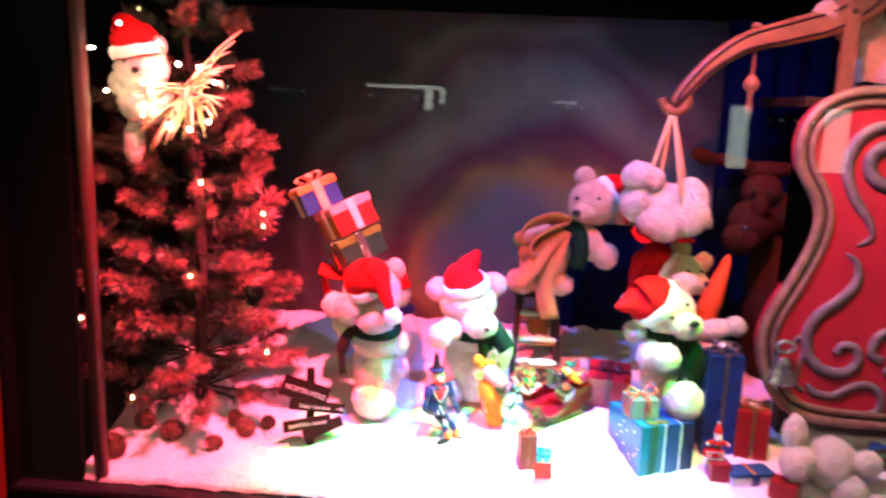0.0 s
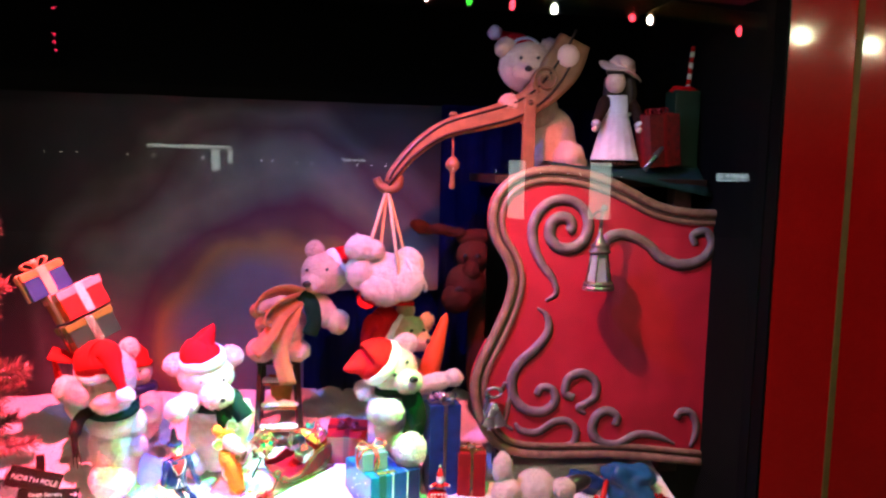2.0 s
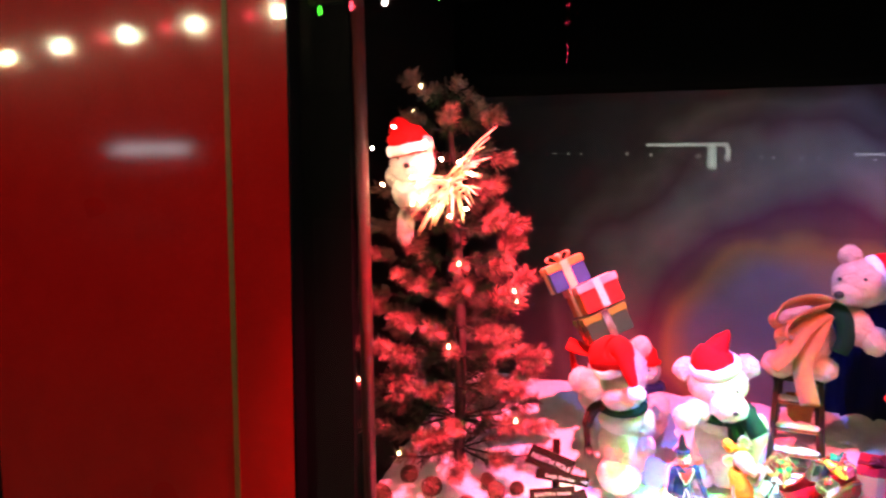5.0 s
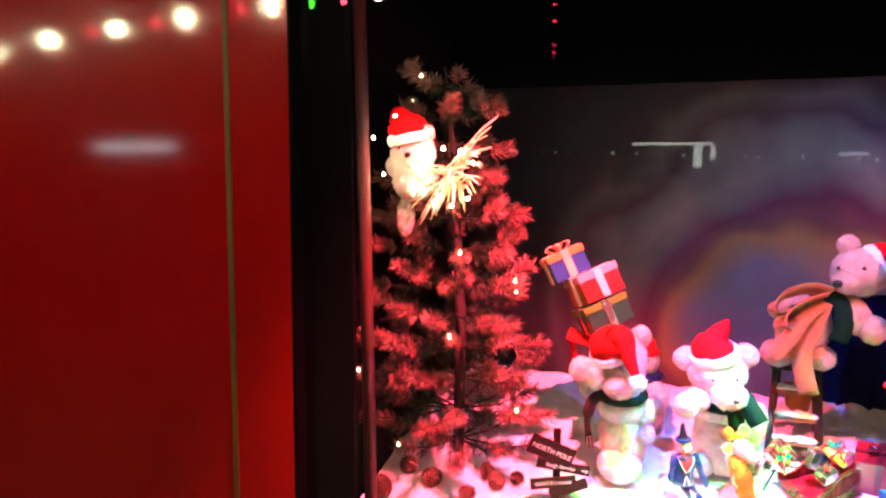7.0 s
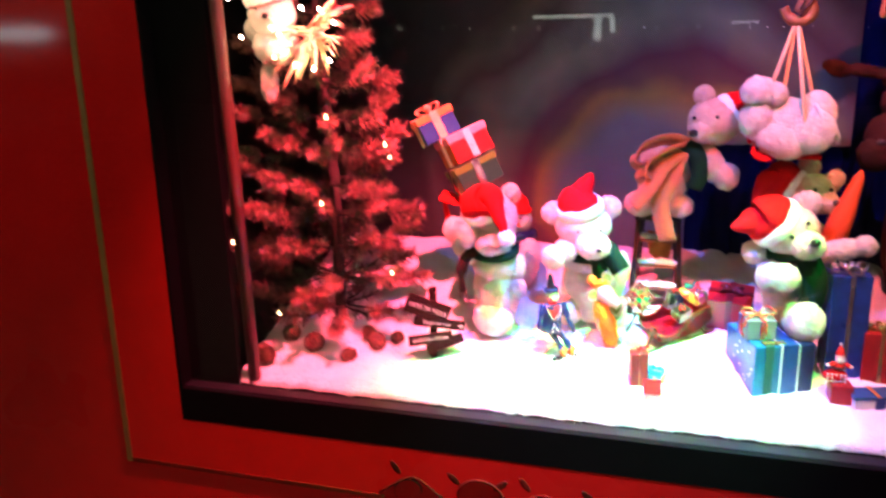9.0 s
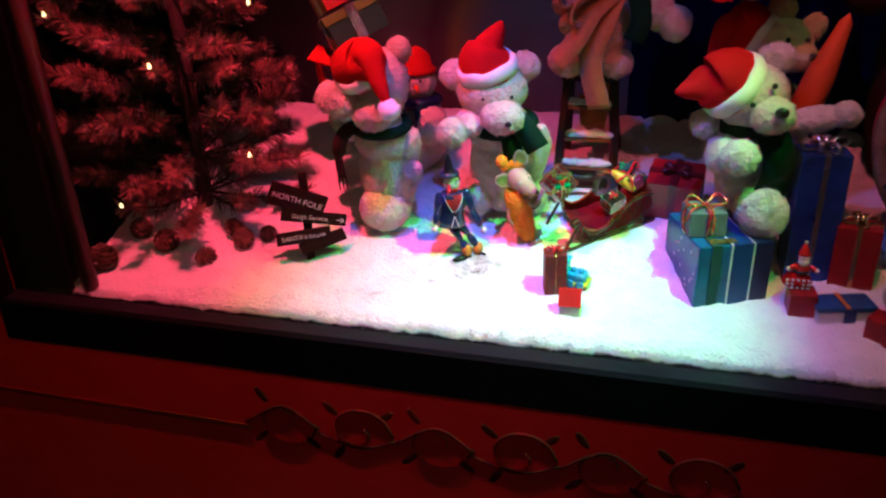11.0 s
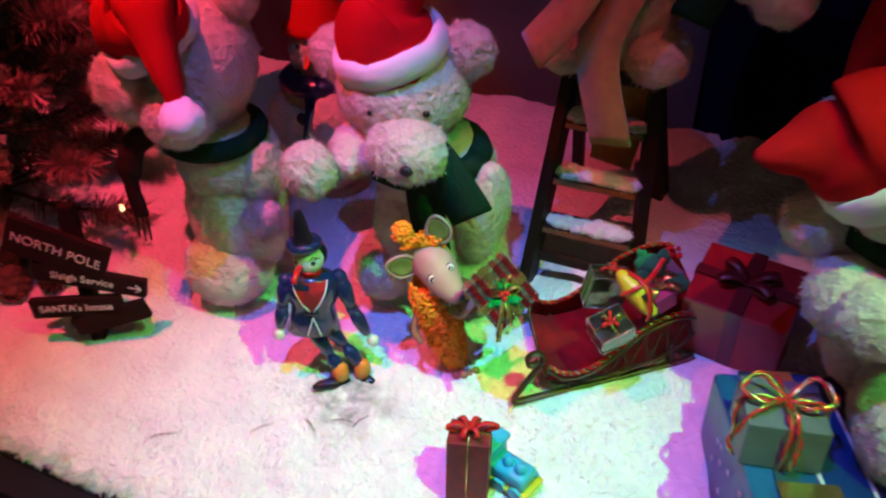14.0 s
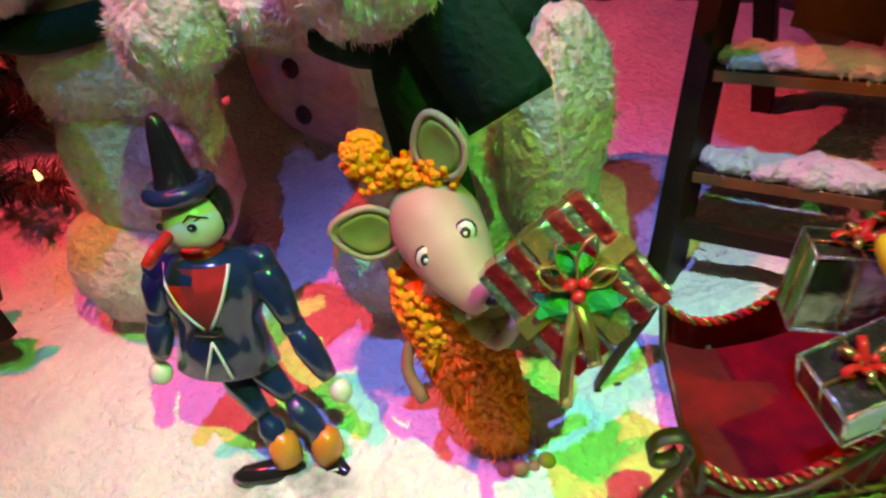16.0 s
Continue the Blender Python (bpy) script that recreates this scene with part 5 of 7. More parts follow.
P.hat((1.754, 0.384, 1.764), (-0.1, 1.0, 0.5), 0.038, (1.688, 0.400, 1.812), 17, (1.728, 0.418, 1.800), 0.015, 0.007)

# brown toy behind the sleigh
b = teddy("plush_reindeer", (1.64, 0.42, 0.905), "dark brown plush reindeer hanging its head behind the sleigh", [
    ((1.700, 0.430, 1.080), (0.050, 0.045, 0.185)), ((1.655, 0.400, 1.310), (0.038, 0.040, 0.036)), ((1.632, 0.375, 1.244), (0.044, 0.042, 0.046)), ((1.690, 0.42, 1.26), (0.05, 0.04, 0.05)), ((1.665, 0.400, 1.352), (0.052, 0.016, 0.018), (0, -4, 0)), ((1.590, 0.392, 1.366), (0.044, 0.011, 0.011), (0, 8, 0)), ((1.530, 0.388, 1.374), (0.026, 0.009, 0.013), (0, 20, 0)), ((1.610, 0.360, 1.215), (0.036, 0.034, 0.034)), ((1.640, 0.352, 1.278), (0.020, 0.018, 0.026))], "fur_brown", seed=71, group="")
tagged(b, category="plush toy")
Placed(b).face([(1.628, 0.364, 1.312), (1.656, 0.360, 1.312)], (1.612, 0.338, 1.238), 0.005, 0.009)

# snowman between the bears
s = thing("snowman", (0.925, 0.375, snow_z(0.375)), "grey white plush snowman with blue scarf and red hat", "snowman")
P = Placed(s)
P.add("body", plush([((0.905, 0.385, 0.960), (0.062, 0.048, 0.072)), ((0.945, 0.350, 0.985), (0.028, 0.030, 0.034)), ((0.915, 0.372, 1.055), (0.032, 0.030, 0.030))], 60000, 0.003, 0.0006, 77), "fur")
P.add("scarf", tube([(0.915 + 0.034 * math.cos(a), 0.374 + 0.031 * math.sin(a), 1.022) for a in np.linspace(0, 6.283, 18)], 0.012, 8), "paper_navy", "dark blue scarf")
P.add("scarf_end", band(spline([(0.930, 0.342, 1.020), (0.936, 0.330, 1.000), (0.932, 0.328, 0.972)], 5), 0.026, 0.004, (1, 0.2, 0)), "paper_navy", "dark blue scarf")
for x, y, z in ((0.912, 0.337, 0.990), (0.915, 0.335, 0.958), (0.916, 0.338, 0.926)):
    P.add("button", ball((x, y, z), (0.007, 0.004, 0.007), sub=2), "nose")
for dx in (-0.010, 0.010):
    P.add("eye", ball((0.920 + dx, 0.344, 1.064), (0.003, 0.003, 0.003), sub=2), "nose")
P.add("nose", tube([(0.922, 0.344, 1.054), (0.932, 0.322, 1.051)], [0.0045, 0.0015], 8), "carrot", "orange nose")
P.add("hat", lathe([(0.034, 0.0), (0.036, 0.006), (0.028, 0.012), (0.024, 0.030), (0.010, 0.042), (0.002, 0.046)], 16, None, Matrix.Translation((0.915, 0.374, 1.072))), "felt_red", "dark red felt hat")

# gifts balanced above the first bear, with the red cloth under them
def gift(name, at, size, rot, paper, ribbon, label, lid=None, bow=True, group="wrapped gifts", cross=True, bow_size=0.4, pivot=None):
    """A wrapped box on its base: body, optional lid, ribbon bands, bow of loops."""
    w, d, h = size
    g = thing(name, at, label, "gift", group, rx=rot[0], ry=rot[1], rz=rot[2])
    part("box", box((-w / 2, -d / 2, 0), (w / 2, d / 2, h), min(size) * 0.04), M[paper], g, smooth=False)
    top = h
    if lid:
        part("lid", box((-w * 0.53, -d * 0.53, h * 0.72), (w * 0.53, d * 0.53, h * 1.03), 0.001), M[lid], g, smooth=False)
        top, w, d = h * 1.03, w * 1.06, d * 1.06
    if ribbon:
        t, rw = 0.0012, max(0.006, min(w, d) * 0.14)
        part("ribbon", box((-rw / 2, -d / 2 - t, -0.0004), (rw / 2, d / 2 + t, top + t)), M[ribbon], g, smooth=False)
        if cross:
            part("ribbon", box((-w / 2 - t * 0.7, -rw / 2, -0.0002), (w / 2 + t * 0.7, rw / 2, top + t * 1.8)), M[ribbon], g, smooth=False)
        if bow:
            s = min(w, d) * bow_size
            for k, a in enumerate((20, 110, 200, 290, 65, 245)):
                c, sn = math.cos(radians(a)), math.sin(radians(a))
                r = s * (1.0 if k < 4 else 0.7)
                loop = [(0, 0, top + t * 2), (c * r * 0.5, sn * r * 0.5, top + s * 0.5), (c * r, sn * r, top + s * 0.45), (c * r * 0.95, sn * r * 0.95, top + s * 0.12), (c * r * 0.3, sn * r * 0.3, top + t * 2)]
                part("bow_loop", band(spline(loop, 4), rw * 0.9, 0.0008, (-sn, c, 0)), M[ribbon], g)
    return g


tilt = 26
sup = thing("gift_tray", (0.86, 0.26, 1.118), "red cloth sling under the stacked gifts", "cloth")
P = Placed(sup)
P.add("cloth", band(spline([(0.785, 0.235, 1.132), (0.815, 0.24, 1.122), (0.850, 0.245, 1.120), (0.890, 0.245, 1.124), (0.920, 0.250, 1.132)], 6), 0.060, 0.004, (0, 1, 0.1)), "felt_red")
P.add("cord", tube([(0.790, 0.235, 1.130), (0.797, 0.230, 1.085), (0.818, 0.222, 1.055)], 0.004, 6), "felt_red")
P.add("handle", tube([(0.792, 0.225, 1.132), (0.806, 0.222, 1.090), (0.830, 0.218, 1.065)], 0.004, 6), "felt_red")


def stacked(at, size, yaw, paper, lid, ribbon, label, panel=None, bow=False):
    """A lidded box whose sides and lid carry a ribbon; the whole stack leans."""
    w, d, h = size
    g = thing("gift_box", at, label, "gift", "wrapped gifts")
    g.matrix_world = Matrix.Translation(at) @ Matrix.Rotation(radians(-tilt), 4, "Y") @ Matrix.Rotation(radians(yaw), 4, "Z")
    part("box", box((-w / 2, -d / 2, 0), (w / 2, d / 2, h), 0.0015), M[paper], g, smooth=False)
    if panel:
        part("paper_panel", box((-w / 2 - 0.0006, -d / 2 + 0.001, 0.001), (-w / 2 + 0.002, d / 2 - 0.001, h * 0.74)), M[panel], g, "amber paper side", smooth=False)
    part("lid", box((-w * 0.53, -d * 0.53, h * 0.76), (w * 0.53, d * 0.53, h * 1.03), 0.0015), M[lid], g, smooth=False)
    x, y, z, t = w * 0.53 + 0.0012, d * 0.53 + 0.0012, h * 1.03 + 0.0012, 0.008
    part("ribbon", box((-t, -y, 0.0), (t, y, z), 0.0005), M[ribbon], g, smooth=False)
    part("ribbon", box((-x, -t, 0.0), (x, t, z + 0.0006), 0.0005), M[ribbon], g, smooth=False)
    if bow:
        for a in (20, 80, 140, 200, 260, 320):
            c, q = math.cos(radians(a)), math.sin(radians(a))
            part("bow_loop", band(spline([(0, 0, z), (c * 0.014, q * 0.014, z + 0.016), (c * 0.028, q * 0.028, z + 0.012), (c * 0.018, q * 0.018, z + 0.002), (0, 0, z)], 4), 0.010, 0.0008, (-q, c, 0)), M[ribbon], g)
    return g


stacked((0.866, 0.245, 1.152), (0.088, 0.080, 0.052), 32, "paper_green_dark", "olive_lid", "film_silver", "dark green gift box with silver ribbon bands")
stacked((0.846, 0.245, 1.208), (0.084, 0.080, 0.056), 38, "paper_red", "paper_pink", "raffia_white", "red and pink gift box with floral ribbon", panel="amber")
stacked((0.786, 0.245, 1.246), (0.076, 0.066, 0.054), 30, "paper_blue", "paper_orange", "ribbon_peach", "blue gift box with an orange lid and bow", bow=True)


# ---------------------------------------------------------------- christmas tree
def needles(tips, count, length, seed, width=0.0009):
    """Bottle-brush twigs: needles set round short stems (root, way, stem length)."""
    rng = np.random.default_rng(seed)
    vs, fs, at = [], [], 0
    for root, way, stem in tips:
        root, way = np.array(root), np.array(way) / np.linalg.norm(way)
        k = int(count * stem / 0.06)
        t = rng.uniform(0.0, 1.0, k)[:, None]
        p = root + way * stem * t
        out = np.cross(way, rng.normal(size=(k, 3)))
        out /= np.linalg.norm(out, axis=1)[:, None]
        d = out * 0.85 + way * (rng.uniform(0.15, 0.5, k)[:, None] + 0.5 * t)
        d /= np.linalg.norm(d, axis=1)[:, None]
        s = np.cross(d, rng.normal(size=(k, 3)))
        s /= np.linalg.norm(s, axis=1)[:, None]
        ln = length * rng.uniform(0.7, 1.1, k)[:, None]
        vs.append(np.stack([p - s * width, p + s * width, p + d * ln + s * width * 0.5, p + d * ln - s * width * 0.5], 1).reshape(-1, 3))
        fs.append(at + np.arange(k * 4).reshape(-1, 4))
        at += k * 4
    me = bpy.data.meshes.new("needles")
    me.from_pydata(np.concatenate(vs).tolist(), [], np.concatenate(fs).tolist())
    me.update()
    return me


def christmas_tree():
    foot = Vector((0.545, 0.235, snow_z(0.235) - 0.01))
    t = thing("christmas_tree", foot, "artificial christmas tree with dark needles and warm fairy lights", "christmas tree")
    top = 0.835
    part("trunk", tube([(0, 0, 0), (0.004, 0, 0.3), (-0.012, 0, 0.62), (-0.035, 0, top)], [0.014, 0.012, 0.008, 0.002], 8), M["bark"], t)
    rng = random.Random(8)
    inner, outer, stems, lamps = [], [], bmesh.new(), []
    n = 0
    for ring in range(12):
        h = 0.055 + (top - 0.075) * ring / 11
        reach = float(np.interp(h, [0.0, 0.10, 0.24, 0.45, 0.62, 0.78, 0.88], [0.155, 0.205, 0.215, 0.170, 0.140, 0.105, 0.03]))
        axis = -0.04 * h
        k = max(5, int(12 * reach / 0.2))
        for i in range(k):
            a = 2 * math.pi * (i + rng.random() * 0.7) / k + ring * 1.3
            r = reach * rng.uniform(0.70, 1.06)
            x, y = r * math.cos(a), r * math.sin(a)
            x, y = max(x, 0.372 - foot.x), max(y, 0.035 - foot.y)
            tip = Vector((axis + x, y, h + rng.uniform(-0.02, 0.03)))
            root = Vector((axis + x * 0.10, y * 0.10, h - 0.02))
            mid = root.lerp(tip, 0.5) + Vector((0, 0, -0.012))
            tube([root, mid, tip], [0.0028, 0.002, 0.001], 4, stems)
            way = (tip - mid).normalized()
            inner.append((root.lerp(mid, 0.4), (mid - root).normalized(), (mid - root).length * 0.8))
            # the branch end and two to three side twigs, each a dense brush
            outer.append((mid.lerp(tip, 0.35), way, (tip - mid).length * 0.75))
            for s in range(rng.choice((0, 0, 1, 1))):
                w = (way + Vector((rng.uniform(-1, 1), rng.uniform(-1.1, 0.8), rng.uniform(-0.2, 0.8)))).normalized()
                p = mid.lerp(tip, rng.uniform(0.0, 0.75))
                outer.append((p, w, rng.uniform(0.026, 0.042)))
            if n % 6 == 0 and y < 0.06:
                lamps.append(tip + Vector((0, -0.010, 0.006)))
            n += 1
    part("branches", stems, M["bark"], t)
    # inner needles coloured as shaded, outer tips as lit by the red lamp
    part("inner_needles", needles(inner, 75, 0.026, 3, 0.0008), M["needle"], t, "dark green needles, darkened as inner shade")
    part("needle_tips", needles(outer, 210, 0.024, 4, 0.0009), M["needle_tip"], t, "frosted brush-like needle tips tinted as if lit red")
    for p in lamps:
        part("fairy_light", tube([p, p + Vector((0.001, -0.002, 0.007))], [0.0028, 0.0012], 6), M["bulb_warm"], t, "small warm white light")
    return t


christmas_tree()

# bear and straw star high in the tree
b = teddy("teddy_bear", (0.50, 0.115, 1.40), "small white bear in a red hat sitting in the tree", [
    ((0.497, 0.105, 1.495), (0.046, 0.040, 0.042)), ((0.494, 0.115, 1.438), (0.042, 0.036, 0.042)), ((0.528, 0.100, 1.535), (0.016, 0.013, 0.016)), ((0.455, 0.110, 1.470), (0.018, 0.016, 0.022)),
    ((0.530, 0.095, 1.455), (0.026, 0.018, 0.016), (0, 15, 0)), ((0.476, 0.115, 1.370), (0.018, 0.020, 0.040))], "fur_white", seed=81)
P = Placed(b)
P.hat((0.492, 0.106, 1.526), (-0.22, -0.1, 1), 0.042, (0.448, 0.098, 1.556), 23, (0.466, 0.102, 1.566), 0.0, 0.010)
P.face([(0.485, 0.070, 1.505)], (0.505, 0.064, 1.492), 0.0035, 0.006)
ra = thing("straw_star", (0.585, 0.095, 1.45), "spiky bundle of pale straw with small lights in the tree", "ornament")
rng = random.Random(12)
for k in range(46):
    a, e = rng.uniform(-0.6, 3.9), rng.uniform(-0.5, 0.9)
    d = Vector((math.cos(a) * 0.9, -0.5 * e, -math.sin(a - 0.6)))
    p0 = Vector((rng.uniform(-0.02, 0.02), 0, rng.uniform(-0.02, 0.02)))
    ln = rng.uniform(0.05, 0.105)
    part("straw", tube(spline([p0, p0 + d * ln * 0.5 + Vector((0, 0, 0.012)), p0 + d * ln], 3), [0.0022] * 6 + [0.001], 5), M["raffia"], ra)
for k in range(9):
    a = 0.5 + k * 0.62
    part("fairy_light", ball((0.06 * math.cos(a), -0.02, 0.055 * math.sin(a)), (0.0035,) * 3, sub=1), M["bulb_star"], ra, "small warm white light")
for x, y, z in ((-0.150, -0.040, 0.075), (-0.030, -0.050, 0.085), (-0.125, -0.045, 0.005), (-0.055, -0.055, 0.020), (-0.092, -0.060, 0.115)):
    part("fairy_light", ball((x, y, z), (0.003,) * 3, sub=1), M["bulb_star"], ra, "small warm white light")


def pine_cone(at, size, tilt, seed):
    c = thing("pine_cone", at, "brown pine cone lying on the snow", "pine cone", "pine cones", rx=tilt, rz=seed * 70)
    core = bmesh.new()
    ball((0, 0, 0), (size * 0.62, size * 0.62, size * 0.9), bm=core, sub=2)
    part("core", core, M["cone"], c)
    bm = bmesh.new()
    for k in range(64):
        f = k / 63
        z = size * (-0.9 + 1.85 * f)
        r = size * (0.98 * math.sin(math.pi * (0.16 + 0.78 * f)) ** 0.8)
        a = k * 2.39996
        own = bmesh.new()
        bmesh.ops.create_icosphere(own, subdivisions=1, radius=1)
        m = Matrix.Rotation(a, 4, "Z") @ Matrix.Translation((r * 0.85, 0, z)) @ Matrix.Rotation(radians(-35), 4, "Y") @ Matrix.Diagonal((size * 0.26, size * 0.24, size * 0.07, 1))
        absorb(own, bm, m)
    part("scales", bm, M["cone"], c, "overlapping woody scales", smooth=False)
    return c


for i, (x, y, s, tl) in enumerate(((0.446, 0.060, 0.024, 10), (0.535, 0.115, 0.022, 70), (0.622, 0.092, 0.017, 85), (0.668, 0.140, 0.019, 80), (0.640, 0.165, 0.017, 20), (0.705, 0.16, 0.015, 60), (0.470, 0.14, 0.020, 45))):
    pine_cone((x, y, snow_z(y) + s * 0.72), s, tl, i)


# ---------------------------------------------------------------- signpost
def lettering(text, height, parent, m, name="lettering"):
    cu = bpy.data.curves.new(name, "FONT")
    cu.body, cu.size, cu.extrude, cu.align_x, cu.align_y = text, height, 0.0004, "CENTER", "CENTER"
    tmp = bpy.data.objects.new(name, cu)
    me = bpy.data.meshes.new_from_object(tmp)
    bpy.data.objects.remove(tmp)
    me.transform(m)
    return part(name, me, M["chalk"], parent, "white hand-painted letters", smooth=False)


def signpost():
    at = Vector((0.800, 0.118, snow_z(0.118)))
    s = thing("signpost", at, "small brown wooden signpost with white lettering", "sign")
    part("post", box((-0.007, 0.006, -0.01), (0.007, 0.018, 0.150), 0.0015), M["sign"], s, smooth=False)
    for (x0, z0), (x1, z1), h, text, size in (((-0.054, 0.128), (0.030, 0.092), 0.038, "NORTH POLE", 0.0132), ((-0.040, 0.088), (0.062, 0.068), 0.019, "Sleigh Service", 0.0105),
                                              ((-0.052, 0.043), (0.036, 0.050), 0.021, "SANTA's house", 0.0110), ((-0.015, 0.022), (0.058, 0.046), 0.020, "", 0)):
        w = math.hypot(x1 - x0, z1 - z0)
        ang = math.atan2(z1 - z0, x1 - x0)
        m = Matrix.Translation(((x0 + x1) / 2, 0, (z0 + z1) / 2)) @ Matrix.Rotation(-ang, 4, "Y")
        bm = box((-w / 2, -0.003, -h / 2), (w / 2, 0.004, h / 2), 0.0012, m=m)
        part("board", bm, M["sign"], s, smooth=False)
        if text:
            shift = -0.006 if "Sleigh" in text else 0
            lettering(text, size, s, m @ Matrix.Translation((shift, -0.0036, 0)) @ Matrix.Rotation(radians(90), 4, "X"))
        if "Sleigh" in text:
            for p, q in (((0.036, 0), (0.048, 0)), ((0.048, 0), (0.043, 0.004)), ((0.048, 0), (0.043, -0.004))):
                part("arrow", absorb(tube([(p[0], -0.0036, p[1]), (q[0], -0.0036, q[1])], 0.0009, 5), None, m), M["chalk"], s)
    s.matrix_world = Matrix.Translation(at) @ Matrix.Rotation(radians(24), 4, "Z")
    return s


signpost()


# ---------------------------------------------------------------- step ladder
def ladder():
    l = thing("step_ladder", (1.215, 0.35, snow_z(0.34)), "small dark wooden step ladder with snow on its steps", "ladder")
    P = Placed(l)

    def rail(a, b, w=0.0055, d=0.010):
        a, b = Vector(a), Vector(b)
        m = look(a, b)
        own = box((-w, -d, -(b - a).length), (w, d, 0), 0.0008)
        own.transform(m)
        P.add("rail", own, "wood_dark", smooth=False)
    foot, top = (0.322, 0.874), (0.383, 1.066)

    def front(z):
        return foot[0] + (top[0] - foot[0]) * (z - foot[1]) / (top[1] - foot[1])
    rail((1.169, foot[0], foot[1]), (1.178, top[0], top[1]))
    rail((1.266, foot[0] + 0.028, foot[1] + 0.008), (1.254, top[0], top[1]))
    rail((1.172, 0.470, 0.914), (1.182, 0.402, 1.062))
    rail((1.262, 0.472, 0.914), (1.250, 0.404, 1.062))
    for k, z in enumerate((1.030, 0.980, 0.935)):
        y = front(z) + 0.004
        x0, x1 = 1.1815 - 0.002 * k, 1.2535 + 0.0025 * k
        P.add("step", box((x0, y - 0.012, z - 0.008), (x1, y + 0.020, z - 0.003), 0.0008), "wood_dark", smooth=False)
        P.add("step_edge", box((x0, y - 0.0135, z - 0.009), (x1, y - 0.0121, z - 0.004), 0.0003), "wood_carved", "thin pale edge", smooth=False)
        me = plush([((x0 + (x1 - x0) * f, y - 0.001, z), (0.0165, 0.011, 0.0052)) for f in (0.20, 0.42, 0.62, 0.82)], 240000, 0.0040, 0.0004, 90 + k, 4)
        P.add("snow_cover", me, "snow", "white fluffy snow")
    P.add("brace", box((1.1785, 0.3200, 0.902), (1.2600, 0.3260, 0.911), 0.001), "wood_dark", smooth=False)
    P.add("top_board", box((1.168, 0.370, 1.066), (1.264, 0.418, 1.076), 0.002), "wood_dark", smooth=False)
    P.add("sack", tube([(1.216, 0.425, 1.030), (1.216, 0.420, 1.012), (1.216, 0.415, 0.985), (1.216, 0.415, 0.972)], [0.030, 0.028, 0.023, 0.006], 14, flat=0.35), "scarf_tan", "ochre cloth hanging behind the steps")


ladder()


# ---------------------------------------------------------------- puppet and mouse
def wooden_puppet():
    """One jointed figure in one mesh: slots blue, black, cream, red, orange, grey line."""
    bm = bmesh.new()
    slots = [M["enamel_blue"], M["enamel_black"], M["enamel_white"], M["enamel_red"], M["enamel_orange"], M["paper_white"], M["velvet"]]
    base, side, ahead = Vector((1.026, 0.160, 0)), Vector((0.857, 0.515, 0)), Vector((0.515, -0.857, 0))

    def at(u, z, f=0.0):
        return base + side * u + ahead * f + Vector((0, 0, z))
    turn = Matrix.Rotation(radians(31), 4, "Z")

    def spun(profile, u, z, f, slot, segs=20, tip=0.0, sx=1.0, sy=1.0):
        lathe(profile, segs, bm, Matrix.Translation(at(u, z, f)) @ turn @ Matrix.Rotation(radians(tip), 4, "Y") @ Matrix.Diagonal((sx, sy, 1, 1)), slot)
    # hat: steep cone above a fat rolled brim
    spun([(0.0128, 0.002), (0.0085, 0.006), (0.0070, 0.014), (0.0050, 0.026), (0.0030, 0.033), (0.0012, 0.0345)], 0.001, 0.9655, 0, 1, tip=-4)
    tube([at(0.0012 + 0.0112 * math.cos(t), 0.9680 + 0.0008 * math.cos(t), 0.0112 * math.sin(t)) for t in np.linspace(0, 2 * math.pi, 25)], 0.0040, 12, bm, 0)
    spun([(0.0112, -0.002), (0.0116, 0.000), (0.0112, 0.003)], 0.0012, 0.9675, 0, 1)
    # head: cream ball, black hair behind, eye with lashes, long red nose, mouth
    ball(at(0.0040, 0.9535), (0.0128, 0.0128, 0.0132), bm=bm, slot=2)
    ball(at(0.0085, 0.9550, -0.0060), (0.0112, 0.0105, 0.0130), bm=bm, slot=1)
    tube([at(-0.0030, 0.9525, 0.0110), at(-0.0060, 0.9500, 0.0200), at(-0.0078, 0.9470, 0.0260)], [0.0026, 0.0028, 0.0024], 8, bm, 3)
    ball(at(0.0078, 0.9555, 0.0118), (0.0022, 0.0012, 0.0020), (0, 0, 31), bm=bm, slot=1, sub=2)
    ball(at(0.0078, 0.9560, 0.0124), (0.0007, 0.0008, 0.0007), (0, 0, 31), bm=bm, slot=2, sub=1)
    for dz, du in ((0.0032, 0.0), (0.0012, 0.0036)):
        tube([at(0.0050 + du, 0.9575 + dz * 0.3, 0.0125 - du * 0.5), at(0.0078 + du, 0.9578 + dz, 0.0115 - du * 0.6), at(0.0108 + du * 0.8, 0.9572 + dz * 0.6, 0.0095 - du * 0.4)], 0.00038, 5, bm, 1)
    ball(at(-0.0062, 0.9560, 0.0098), (0.0016, 0.0012, 0.0018), (0, 0, 31), bm=bm, slot=1, sub=2)
    ball(at(0.0050, 0.9452, 0.0108), (0.0052, 0.0016, 0.0014), (0, 0, 31), bm=bm, slot=3, sub=2)
    spun([(0.0080, -0.003), (0.0095, 0.000), (0.0075, 0.003)], 0.0045, 0.9405, 0, 3)
    # coat: one turned piece, broad at the shoulders, waisted, flared at the hem
    spun([(0.0060, 0.004), (0.0160, 0.001), (0.0205, -0.006), (0.0205, -0.018), (0.0168, -0.029), (0.0178, -0.040), (0.0212, -0.054), (0.0175, -0.0565)], 0.0055, 0.9370, 0, 0, 26, 3, 1.12, 0.78)

